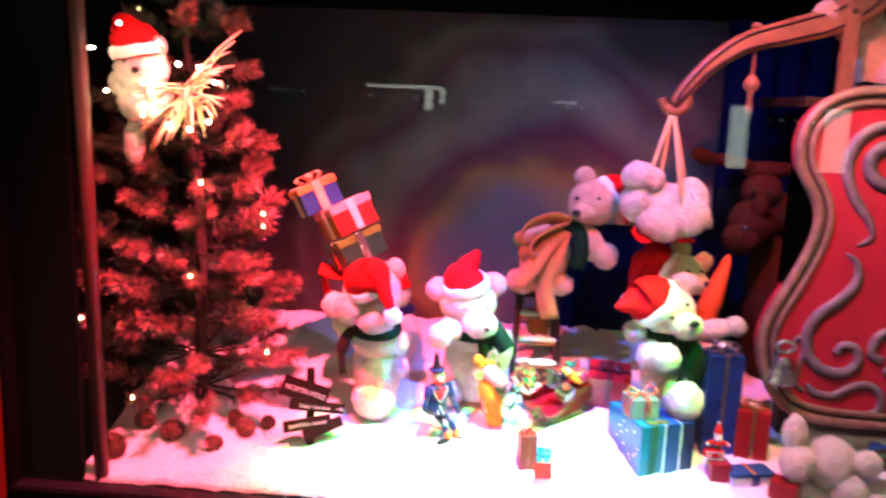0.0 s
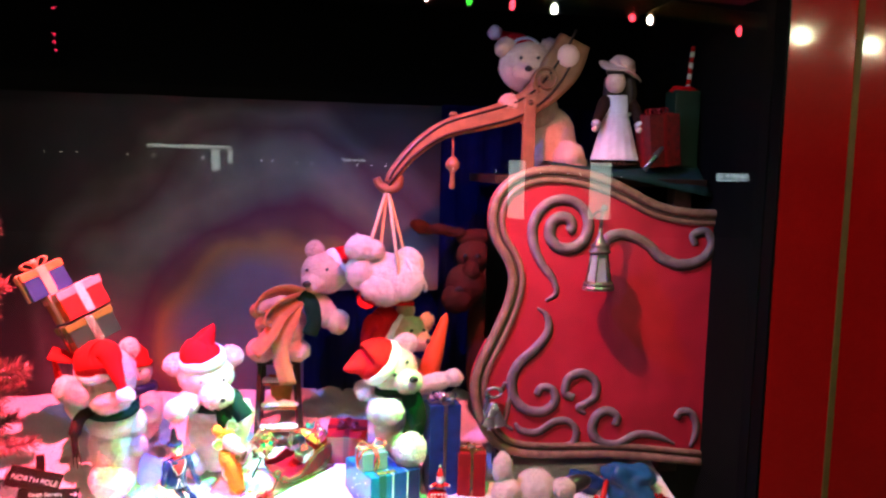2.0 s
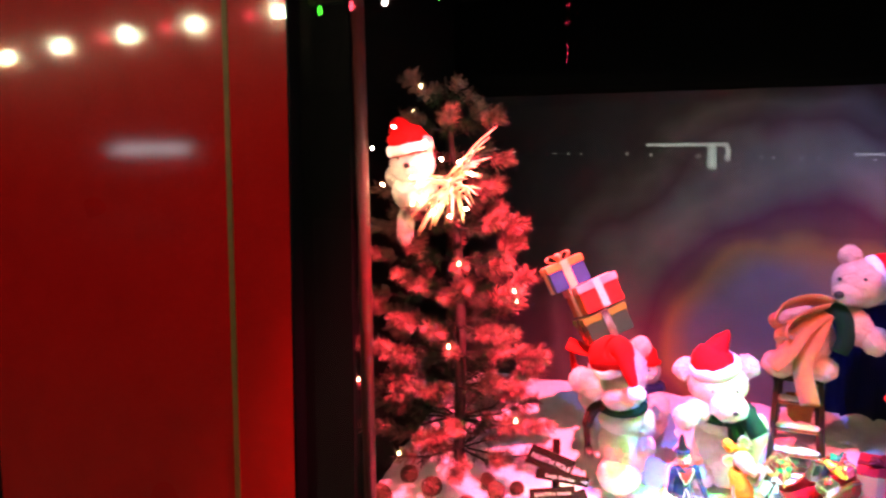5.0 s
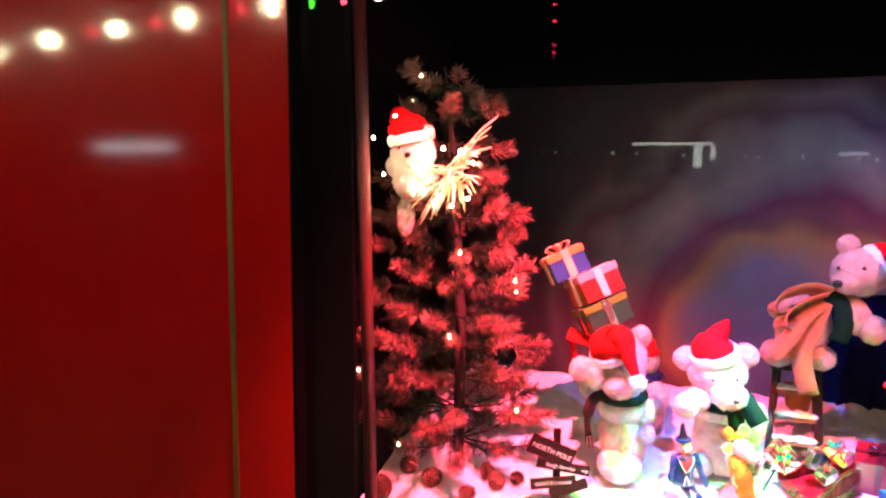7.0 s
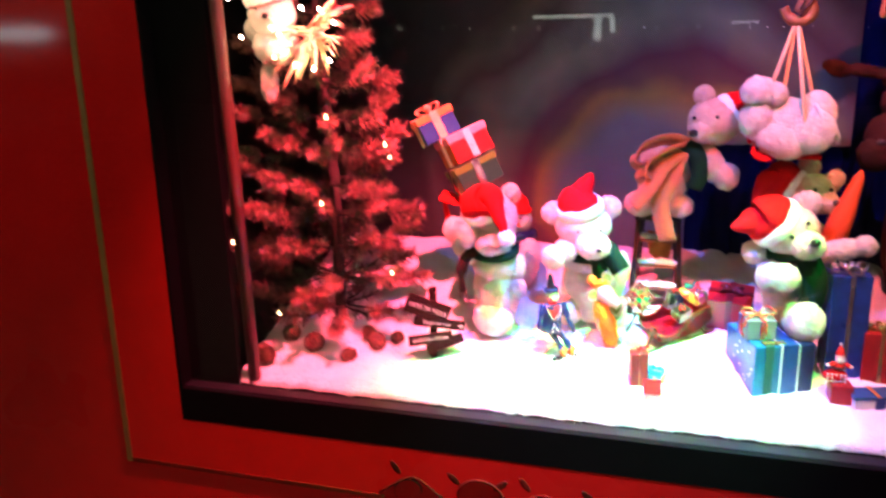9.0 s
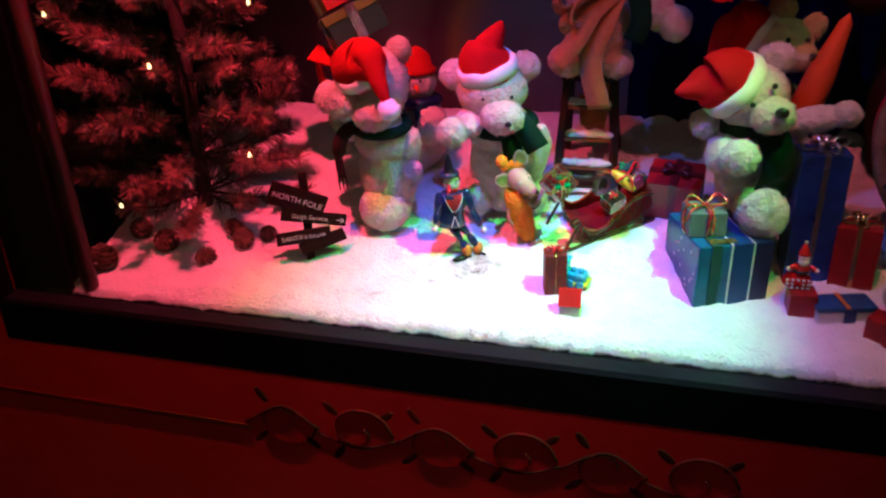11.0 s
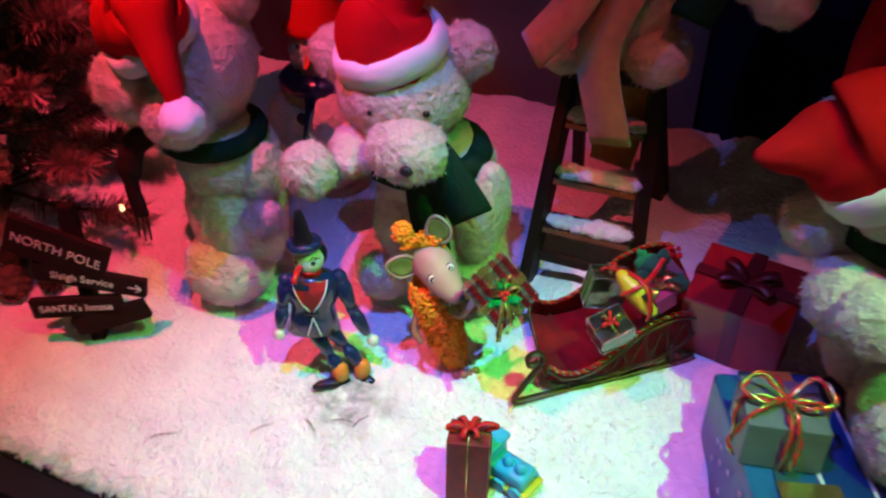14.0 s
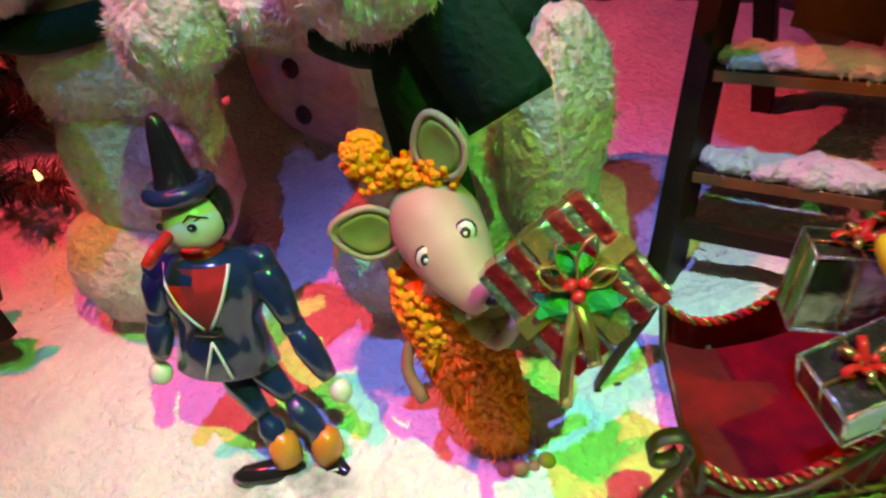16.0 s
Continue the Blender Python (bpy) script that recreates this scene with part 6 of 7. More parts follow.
    def chest(u, z):
        r = float(np.interp(z, [0.883, 0.897, 0.908, 0.919, 0.931, 0.936], [0.0212, 0.0178, 0.0168, 0.0205, 0.0205, 0.0160]))
        return at(0.0055 + u, z, 0.0006 + 0.78 * math.sqrt(max(1e-6, r * r - (u / 1.12) ** 2)))
    own = bmesh.new()
    rows = [[own.verts.new(chest((0.0125 * (1 - (k / 8) ** 1.5) + 0.0012) * (j - 3) / 3 - 0.002, 0.9375 - 0.029 * k / 8)) for j in range(7)] for k in range(9)]
    for k in range(8):
        for j in range(6):
            own.faces.new((rows[k][j], rows[k][j + 1], rows[k + 1][j + 1], rows[k + 1][j]))
    absorb(own, bm, None, 6)
    for sgn in (-1, 1):
        tube([chest(sgn * (0.0130 * (1 - (k / 8) ** 1.6) + 0.0014) - 0.002, 0.9375 - 0.029 * k / 8) for k in range(9)], 0.0008, 6, bm, 5)
        tube([chest(sgn * 0.0060 * k / 5 - 0.0015, 0.9020 - 0.0175 * k / 5) for k in range(6)], 0.0007, 6, bm, 5)
    tube([chest(u - 0.002, 0.9065) for u in (-0.006, -0.003, 0, 0.003, 0.006)], 0.0018, 6, bm, 1)
    # arms: turned segments with ball elbows and round cream hands
    for sh, el, wr, hd in (((-0.0160, 0.9330, 0.002), (-0.0215, 0.9100, 0.004), (-0.0250, 0.8900, 0.006), (-0.0270, 0.8820, 0.007)),
                           ((0.0275, 0.9330, 0.000), (0.0370, 0.9020, 0.003), (0.0490, 0.8760, 0.006), (0.0535, 0.8690, 0.007))):
        a, e, w, h = (at(*q) for q in (sh, el, wr, hd))
        ball(a, (0.0078, 0.0070, 0.0080), bm=bm, slot=0, sub=2)
        tube([a, a.lerp(e, 0.35), a.lerp(e, 0.75), e], [0.0062, 0.0076, 0.0058, 0.0046], 12, bm, 0)
        ball(e, (0.0056,) * 3, bm=bm, slot=0, sub=2)
        tube([e, e.lerp(w, 0.4), e.lerp(w, 0.8), w], [0.0046, 0.0064, 0.0052, 0.0040], 12, bm, 0)
        ball(h, (0.0056, 0.0052, 0.0060), bm=bm, slot=2, sub=2)
    # legs: thighs, shanks, orange boots, long black shoes
    for hip, knee, boot, toe, heel in (((0.000, 0.884, 0.000), (0.0160, 0.8560, 0.008), (0.0235, 0.8400, 0.012), (-0.0020, 0.8285, 0.018), (0.0250, 0.8285, 0.013)),
                                       ((0.0120, 0.886, 0.000), (0.0290, 0.8640, 0.005), (0.0435, 0.8395, 0.010), (0.0560, 0.8265, 0.020), (0.0400, 0.8290, 0.008))):
        h, k, b, t, q = (at(*p) for p in (hip, knee, boot, toe, heel))
        tube([h, h.lerp(k, 0.4), h.lerp(k, 0.85), k], [0.0060, 0.0072, 0.0050, 0.0036], 12, bm, 0)
        tube([k, k.lerp(b, 0.3), k.lerp(b, 0.7), b], [0.0036, 0.0066, 0.0056, 0.0030], 12, bm, 0)
        tube([b + Vector((0, 0, 0.010)), b + Vector((0, 0, 0.006)), b, b.lerp(q, 0.6), q + Vector((0, 0, 0.003))], [0.0030, 0.0066, 0.0076, 0.0070, 0.0045], 12, bm, 4)
        tube([q + (q - t) * 0.25, q + (q - t) * 0.08, q.lerp(t, 0.35), q.lerp(t, 0.8), t], [0.0020, 0.0050, 0.0062, 0.0050, 0.0018], 12, bm, 1, flat=0.8)
    me = finish(bm, "wooden_puppet")
    return solo("wooden_puppet", me, slots, "blue lacquered wooden puppet with pointed hat and red nose", "puppet")


wooden_puppet()
st = thing("puppet_strings", (1.027, 0.160, 1.000), "thin thread holding the wooden puppet below the bear's paw", "string")
part("thread", tube([(0, 0, -0.003), (0.0, 0.008, 0.022)], 0.0003, 5), M["raffia"], st)


def knitted_mouse():
    """One figure in one mesh: slots wool, clay, olive, white, black, dark olive, rose."""
    bm = bmesh.new()
    slots = [M["knit_orange"], M["clay"], M["olive"], M["enamel_white"], M["nose"], M["olive_dark"], M["clay_rose"], M["lash"]]
    base, side, ahead = Vector((1.124, 0.200, 0)), Vector((0.857, 0.515, 0)), Vector((0.515, -0.857, 0))

    def at(u, z, f=0.0):
        return base + side * u + ahead * f + Vector((0, 0, z + 0.007 * min(1.0, max(0.0, (z - 0.855) / 0.06))))
    rng = random.Random(4)
    # egg-shaped head that narrows to the snout, which looks down and to one side
    path = [at(-0.004, 0.957, -0.010), at(-0.003, 0.954, -0.006), at(0.001, 0.948, 0.001), at(0.007, 0.941, 0.011), at(0.013, 0.935, 0.021), at(0.0185, 0.9310, 0.0285), at(0.0205, 0.9298, 0.0305)]
    pp = spline(path, 4)
    tube(pp, [float(np.interp(i / (len(pp) - 1), [0, 0.06, 0.18, 0.36, 0.55, 0.74, 0.88, 0.96, 1.0], [0.003, 0.0105, 0.0160, 0.0178, 0.0150, 0.0098, 0.0070, 0.0052, 0.0018])) for i in range(len(pp))], 24, bm, 1)
    ball(at(0.0215, 0.9312, 0.0305), (0.0034, 0.0030, 0.0028), bm=bm, slot=4, sub=2)
    ball(at(0.0015, 0.9315, 0.0200), (0.0060, 0.0025, 0.0045), (0, 0, 31), 2, bm, 6)
    tube([at(0.0085, 0.9255, 0.0255), at(0.0125, 0.9240, 0.0280), at(0.0180, 0.9250, 0.0300)], 0.0009, 5, bm, 6)
    ball(at(0.0125, 0.9235, 0.0285), (0.0014, 0.0012, 0.0016), sub=1, bm=bm, slot=3)
    for u, z, f, k in ((-0.0010, 0.9440, 0.0196, 1.0), (0.0135, 0.9525, 0.0165, 0.86)):
        e = at(u, z, f)
        for r, slot, out in ((1.0, 7, 0.0012), (0.86, 3, 0.0020), (0.52, 7, 0.0028), (0.24, 3, 0.0034)):
            ball(e + ahead * out + Vector((0, 0, 0.0006 * (1 - r))), (0.0048 * r * k, 0.0018, 0.0058 * r * k), (0, 8, 31), 2, bm, slot)
    # ears: cupped leaves, olive inside
    for c, ry, rz, w, h in ((at(-0.0255, 0.9475, 0.002), -12, 40, 0.0135, 0.0105), (at(0.0065, 0.9795, 0.000), -78, 10, 0.0125, 0.0105)):
        m = Matrix.Translation(c) @ Matrix.Rotation(radians(rz), 4, "Z") @ Matrix.Rotation(radians(-ry), 4, "Y")
        for scale, depth, slot, push in ((1.0, 0.0046, 1, 0.0), (0.80, 0.0034, 2, -0.0022)):
            own = bmesh.new()
            bmesh.ops.create_icosphere(own, subdivisions=3, radius=1)
            for v in own.verts:
                r = math.hypot(v.co.x, v.co.z)
                narrow = 1 - 0.28 * max(0.0, -v.co.x)
                v.co = Vector((v.co.x * w * scale, v.co.y * depth + push - 0.0050 * r * r * 0.8 + 0.002, v.co.z * h * scale * narrow))
            absorb(own, bm, m, slot)
        rim = [m @ Vector((w * 1.0 * math.cos(t), -0.0036, h * 1.0 * math.sin(t) * (1 - 0.28 * max(0.0, -math.cos(t))))) for t in np.linspace(0, 2 * math.pi, 26)]
        tube(rim, 0.0015, 6, bm, 1)

    def wool(p, r):
        ball(p, (r * rng.uniform(0.85, 1.2), r * rng.uniform(0.85, 1.2), r * rng.uniform(0.85, 1.25)), (rng.uniform(0, 90), rng.uniform(0, 90), 0), 1, bm, 0)
    # wool bun and hair
    for k in range(150):
        a, e = rng.uniform(0, 6.28), rng.uniform(-1.2, 1.5)
        wool(at(-0.0235 + 0.0085 * math.cos(a) * math.cos(e), 0.9755 + 0.0085 * math.sin(e), -0.002 + 0.008 * math.sin(a) * math.cos(e)), 0.0017)
    ball(at(-0.0235, 0.9755, -0.002), (0.0080, 0.0076, 0.0080), bm=bm, slot=0)
    for k in range(240):
        f = k / 239
        wool(at(-0.022 + 0.030 * f + rng.uniform(-0.004, 0.004), 0.9650 + 0.006 * math.sin(f * 3) + rng.uniform(-0.005, 0.004), 0.001 + rng.uniform(-0.006, 0.005)), 0.0018)
    # body wrapped in brushed wool, with loose hairs
    spine = spline([at(-0.004, 0.926, 0.002), at(0.002, 0.908, 0.001), at(0.010, 0.884, 0.000), at(0.017, 0.862, 0.000), at(0.022, 0.848, 0.001)], 6)
    wide = [float(np.interp(i / (len(spine) - 1), [0, 0.15, 0.4, 0.7, 1.0], [0.0140, 0.0180, 0.0185, 0.0140, 0.0085])) for i in range(len(spine))]
    tube(spine, [w * 0.86 for w in wide], 16, bm, 0)
    for k in range(1500):
        i = rng.randrange(len(spine))
        a = rng.uniform(0, 6.28)
        wool(spine[i] + side * wide[i] * math.cos(a) + ahead * wide[i] * 0.9 * math.sin(a) + Vector((0, 0, rng.uniform(-0.003, 0.003))), 0.0020)
    for k in range(240):
        i = rng.randrange(len(spine) // 3, len(spine))
        a = rng.uniform(0, 6.28)
        p = spine[i] + side * wide[i] * math.cos(a) + ahead * wide[i] * 0.9 * math.sin(a)
        out = side * math.cos(a) * 0.0035 + ahead * math.sin(a) * 0.0035 + Vector((rng.uniform(-0.003, 0.003), rng.uniform(-0.003, 0.003), -rng.uniform(0.004, 0.010)))
        tube([p, p + out * 0.6 + Vector((0, 0, -0.001)), p + out], [0.0004, 0.0003, 0.0001], 4, bm, 0)
    # olive felt belly at the back, olive scarf under the chin
    ball(at(0.0275, 0.9070, -0.004), (0.0160, 0.0165, 0.0185), bm=bm, slot=5)
    for k, (u, z, f) in enumerate(((0.012, 0.9185, 0.016), (0.020, 0.9195, 0.015), (0.027, 0.9225, 0.012), (0.016, 0.9120, 0.018))):
        ball(at(u, z, f), (0.0070, 0.0050, 0.0055), (0, 20 * k, 31), 2, bm, 2, lump=0.3, seed=k)
    # arms with small clay hands
    tube(spline([at(0.012, 0.912, 0.014), at(0.022, 0.906, 0.020), at(0.030, 0.916, 0.022), at(0.036, 0.925, 0.020)], 4), 0.0030, 8, bm, 1)
    ball(at(0.037, 0.927, 0.020), (0.0052, 0.0034, 0.0060), (0, 30, 31), 2, bm, 1)
    tube(spline([at(-0.012, 0.905, 0.006), at(-0.016, 0.890, 0.010), at(-0.010, 0.878, 0.014)], 4), 0.0026, 8, bm, 6)
    # wooden legs and flower-shaped felt feet
    for u0, u1, f1, slot in ((0.026, 0.0365, 0.008, 2), (0.018, 0.0250, 0.012, 6)):
        tube([at(u0, 0.862, 0.0), at(u1, 0.843, f1 * 0.7)], 0.0015, 6, bm, 6)
        c = at(u1 + 0.002, 0.8395, f1)
        ball(c, (0.0050, 0.0045, 0.0040), sub=2, bm=bm, slot=slot)
        for k in range(5):
            a = k * 1.2566 + 0.3
            ball(c + side * 0.0062 * math.cos(a) + ahead * 0.0040 * math.sin(a) + Vector((0, 0, 0.0050 * math.sin(a))), (0.0042, 0.0036, 0.0042), sub=2, bm=bm, slot=slot)
    return solo("knitted_mouse", finish(bm, "knitted_mouse"), slots, "marionette mouse in orange wool with painted clay face", "puppet")


knitted_mouse()
st = thing("puppet_strings", (1.135, 0.205, 0.990), "fine thread above the marionette mouse", "string")
part("thread", tube([(0, 0, -0.006), (-0.008, 0.015, 0.052)], 0.0002, 4), M["raffia"], st)


def held_gift():
    """Flat square candy-striped box hanging cornerwise, with holly and gold cord."""
    g = thing("gift_box", (1.1925, 0.1800, 0.9575), "tiny candy striped gift with holly and gold ribbon", "gift", "wrapped gifts", rx=-22, rz=34)
    spin = Matrix.Rotation(radians(-37), 4, "Y") @ Matrix.Scale(1.08, 4)
    part("box", box((-0.0195, -0.0085, -0.0195), (0.0195, 0.0085, 0.0195), 0.0012, m=spin), M["film_silver"], g, smooth=False)
    for k in range(5):
        x = -0.0165 + 0.0076 * k
        part("stripe", box((x, -0.0092, -0.0200), (x + 0.0042, 0.0092, 0.0200), 0.0004, m=spin), M["stripe_red"], g, "red candy stripe", smooth=False)
    part("ribbon", box((-0.0202, -0.0098, -0.0030), (0.0202, 0.0098, 0.0030), 0.0004, m=spin), M["gold"], g, smooth=False)
    part("ribbon", box((-0.0030, -0.0096, -0.0202), (0.0030, 0.0096, 0.0202), 0.0004, m=spin), M["gold"], g, smooth=False)
    for a in (100, 215, 330):
        bm = bmesh.new()
        c = Vector((0.0082 * math.cos(radians(a)), -0.0125, 0.0082 * math.sin(radians(a))))
        pts = []
        for j in range(16):
            t = 2 * math.pi * j / 16
            r = 0.0062 * (1.0 + 0.28 * math.cos(5 * t))
            pts.append(bm.verts.new(c + Vector((r * math.cos(t), 0.0016 * math.sin(3 * t), r * math.sin(t) * 0.8))))
        f = bm.faces.new(pts)
        bmesh.ops.solidify(bm, geom=[f], thickness=0.0010)
        part("holly_leaf", bm, M["holly"], g, "green holly leaf", smooth=False)
    for x, z in ((-0.002, 0.001), (0.0025, 0.0015), (0.0002, -0.0025)):
        part("berry", ball((x, -0.0140, z), (0.0023,) * 3, sub=2), M["enamel_red"], g, "red berry")
    for a, ln in ((70, 0.017), (110, 0.015), (25, 0.013), (150, 0.013)):
        c, q = math.cos(radians(a)), math.sin(radians(a))
        loop = [(0, -0.0115, 0), (c * ln * 0.6 - q * 0.003, -0.0165, q * ln * 0.6 + c * 0.003), (c * ln, -0.0150, q * ln), (c * ln * 0.6 + q * 0.003, -0.0125, q * ln * 0.6 - c * 0.003), (0, -0.0115, 0)]
        part("bow_loop", band(spline(loop, 4), 0.0034, 0.0005, (0, 1, 0.2)), M["gold"], g)
    for dx, ln in ((-0.006, 0.036), (0.004, 0.024)):
        part("ribbon_tail", band(spline([(0, -0.0125, -0.003), (dx * 0.6, -0.0150, -ln * 0.5), (dx, -0.0140, -ln)], 5), 0.0044, 0.0005, (1, 0.3, 0)), M["gold"], g)
    part("thread", tube([(0, 0, 0.024), (-0.002, 0.006, 0.075)], 0.0002, 4), M["raffia"], g)


held_gift()


# ---------------------------------------------------------------- little iron sleigh with presents
RUN = Vector((0.128, 0.090, 0.026)).normalized()      # along the runners, front to back
TIP = Vector((1.205, 0.190, 0.838))                    # front of one runner
ACROSS = Vector((-0.038, 0.059, 0.017))                # to the other runner
RIM = ([0.030, 0.040, 0.050, 0.060, 0.070, 0.082, 0.092, 0.112, 0.134, 0.150, 0.164], [0.036, 0.026, 0.0215, 0.0215, 0.024, 0.031, 0.038, 0.054, 0.0595, 0.058, 0.054])
SILL = ([0.030, 0.045, 0.070, 0.100, 0.130, 0.150, 0.164], [0.018, 0.011, 0.008, 0.008, 0.013, 0.024, 0.042])


def on_sleigh(a, side, h):
    return TIP + RUN * a + ACROSS * side + Vector((0, 0, h))


def little_sleigh():
    s = thing("toy_sleigh", (1.265, 0.250, snow_z(0.25)), "small iron sleigh with red velvet seat carrying presents", "toy sleigh")
    P = Placed(s)
    at = on_sleigh
    for side in (0.0, 1.0):
        # flat strip: along the snow, folded back at the tip, then a curl
        run = spline([at(0.164, side, 0.0035), at(0.150, side, 0.0010), at(0.080, side, 0.0012), at(0.006, side, 0.0010)], 5) + [at(0.000, side, 0.0030), at(0.003, side, 0.0075)]
        run += [at(0.013, side, 0.0225), at(0.022, side, 0.0345), at(0.0255, side, 0.0405)]
        c = at(0.0165, side, 0.0425)
        run += [c + RUN * (0.0090 * (1 - t / 10.5) * math.cos(t)) + Vector((0, 0, 0.0080 * (1 - t / 10.5) * math.sin(t))) for t in np.linspace(0.1, 6.0, 20)]
        P.add("runner", band(run, 0.0062, 0.0013, tuple(ACROSS)), "iron", "curled iron runner")
        for a in (0.050, 0.098, 0.142):
            P.add("strut", tube([at(a, side, 0.001), at(a, side, float(np.interp(a, *SILL)) + 0.002)], 0.0015, 6), "iron")
        out = side + (side - 0.5) * 0.10
        bm = bmesh.new()
        lo, hi = [], []
        for a in np.linspace(0.030, 0.164, 25):
            lo.append(bm.verts.new(at(a, side, float(np.interp(a, *SILL)))))
            hi.append(bm.verts.new(at(a, out, float(np.interp(a, *RIM)))))
        for k in range(24):
            bm.faces.new((lo[k], lo[k + 1], hi[k + 1], hi[k]))
        rim = [v.co.copy() for v in hi]
        bmesh.ops.solidify(bm, geom=bm.faces[:], thickness=0.0022)
        P.add("side_panel", bm, "velvet", "dark red side")
        # two twisted strands along the rim, red and gold
        for ph, m in ((0.0, "enamel_red"), (math.pi, "gold")):
            fine = spline(rim, 5)
            P.add("rim_cord", tube([q + Vector((0, 0, 0.0013 * math.sin(i * 1.05 + ph))) + ACROSS.normalized() * 0.0013 * math.cos(i * 1.05 + ph) for i, q in enumerate(fine)], 0.0011, 5), m, "twisted red and gold cord")
        P.add("rim_wire", tube([q + Vector((0, 0, -0.0042)) + ACROSS.normalized() * (side - 0.5) * 0.005 for q in rim], 0.0013, 6), "iron", "bronze wire below the rim")
        for ph in (0.0, math.pi):
            lace = []
            for k in range(97):
                a = 0.036 + 0.122 * k / 96
                top, low = float(np.interp(a, *RIM)) - 0.005, float(np.interp(a, *SILL)) - 0.001
                mid, amp = (top + low) / 2, max(0.001, (top - low) / 2)
                lace.append(at(a + 0.003 * math.sin(k * 0.9 + ph), side + (side - 0.5) * 0.09, mid + amp * math.sin(k * 0.45 + ph)))
            P.add("wire_lace", tube(lace, 0.0004, 5), "iron", "thin dark wire scrollwork")
        P.add("sill_wire", tube([at(a, side + (side - 0.5) * 0.05, float(np.interp(a, *SILL)) - 0.001) for a in np.linspace(0.032, 0.164, 20)], 0.0011, 6), "iron")
    for a in (0.060, 0.142):
        P.add("cross_bar", tube([at(a, 0.0, 0.0022), at(a, 1.0, 0.0022)], 0.0014, 6), "iron")
    # velvet floor that rises to the back, front lip, back board
    bm = bmesh.new()
    rows = [[bm.verts.new(at(a, 0.02 + 0.96 * j / 6, float(np.interp(a, *SILL)) + 0.003 + 0.002 * math.sin(j * 2.1 + a * 90) * 0.6)) for j in range(7)] for a in np.linspace(0.030, 0.162, 18)]
    for r, q in zip(rows, rows[1:]):
        for j in range(6):
            bm.faces.new((r[j], r[j + 1], q[j + 1], q[j]))
    bmesh.ops.solidify(bm, geom=bm.faces[:], thickness=0.002)
    P.add("seat", bm, "velvet", "red velvet seat")
    P.add("dash", tube([at(0.030, -0.05, 0.036), at(0.030, 0.0, 0.019), at(0.0295, 0.5, 0.0185), at(0.030, 1.0, 0.019), at(0.030, 1.05, 0.036)], 0.0018, 8), "iron", "bronze front rail")
    bm = bmesh.new()
    v = [bm.verts.new(p) for p in (at(0.163, -0.04, 0.053), at(0.163, 1.04, 0.053), at(0.163, 1.0, 0.040), at(0.163, 0.0, 0.040))]
    bm.faces.new(v)
    bmesh.ops.solidify(bm, geom=bm.faces[:], thickness=0.002)
    P.add("back_panel", bm, "velvet", smooth=False)


little_sleigh()


def film_gift(at, size, rx, ry, rz, label, cord):
    """Small silver box whose creased film shines along its edges."""
    g = thing("gift_box", at, label, "gift", "wrapped gifts", rx=rx, ry=ry, rz=rz)
    w, d, h = size
    part("box", box((-w / 2, -d / 2, 0), (w / 2, d / 2, h), 0.001), M["film_dark"], g, smooth=False)
    for x in (-w / 2, w / 2):
        for y in (-d / 2, d / 2):
            part("film_edge", tube([(x, y, 0), (x, y, h)], 0.0008, 5), M["film_silver"], g)
    for z in (0.0, h):
        part("film_edge", tube([(-w / 2, -d / 2, z), (w / 2, -d / 2, z), (w / 2, d / 2, z), (-w / 2, d / 2, z), (-w / 2, -d / 2, z)], 0.0008, 5), M["film_silver"], g)
    for p, q in (((-w / 2, 0), (w / 2, 0)), ((0, -d / 2), (0, d / 2))):
        part("cord", tube([(p[0], p[1], 0), (p[0], p[1], h + 0.0006), (q[0], q[1], h + 0.0006), (q[0], q[1], 0)], 0.0007, 5), M["gold"], g)
    rng = random.Random(int(w * 1e5))
    for k in range(6):
        a = k * 1.05 + rng.uniform(-0.2, 0.2)
        c, q, r = math.cos(a), math.sin(a), rng.uniform(0.007, 0.011)
        part("bow_loop", band(spline([(0, 0, h + 0.001), (c * r * 0.6, q * r * 0.6, h + 0.006), (c * r, q * r, h + 0.004), (c * r * 0.5, q * r * 0.5, h + 0.001)], 4), 0.0026, 0.0004, (-q, c, 0)), M[cord if k % 2 else "gold"], g)
    for k in range(3):
        part("berry", ball((0.003 * math.cos(k * 2.1), 0.003 * math.sin(k * 2.1), h + 0.004), (0.0018,) * 3, sub=1), M["enamel_red"], g, "red berry")
    return g


film_gift((1.272, 0.229, 0.908), (0.029, 0.025, 0.020), 22, -18, 44, "small silver film gift with red berries and gold cord", "enamel_red")
film_gift((1.254, 0.262, 0.914), (0.032, 0.017, 0.033), 8, 8, 30, "small upright silver film gift with gold cord", "enamel_red")
y = thing("toy_car", (1.286, 0.242, 0.945), "small yellow toy car tied on with a red ribbon", "toy", rz=-17, ry=34, rx=10)
bm = ball((0, 0, 0), (0.0235, 0.0090, 0.0085), sub=3)
for v in bm.verts:
    v.co.z += 0.004 * max(0.0, 1 - abs(v.co.x) / 0.012) if v.co.z > 0 else 0
part("body", bm, M["yellow"], y)
part("window", box((0.004, -0.006, 0.0085), (0.010, 0.006, 0.0105), 0.0008), M["nose"], y, smooth=False)
part("grille", box((0.0222, -0.0035, -0.002), (0.0240, 0.0035, 0.002), 0.0004), M["nose"], y, smooth=False)
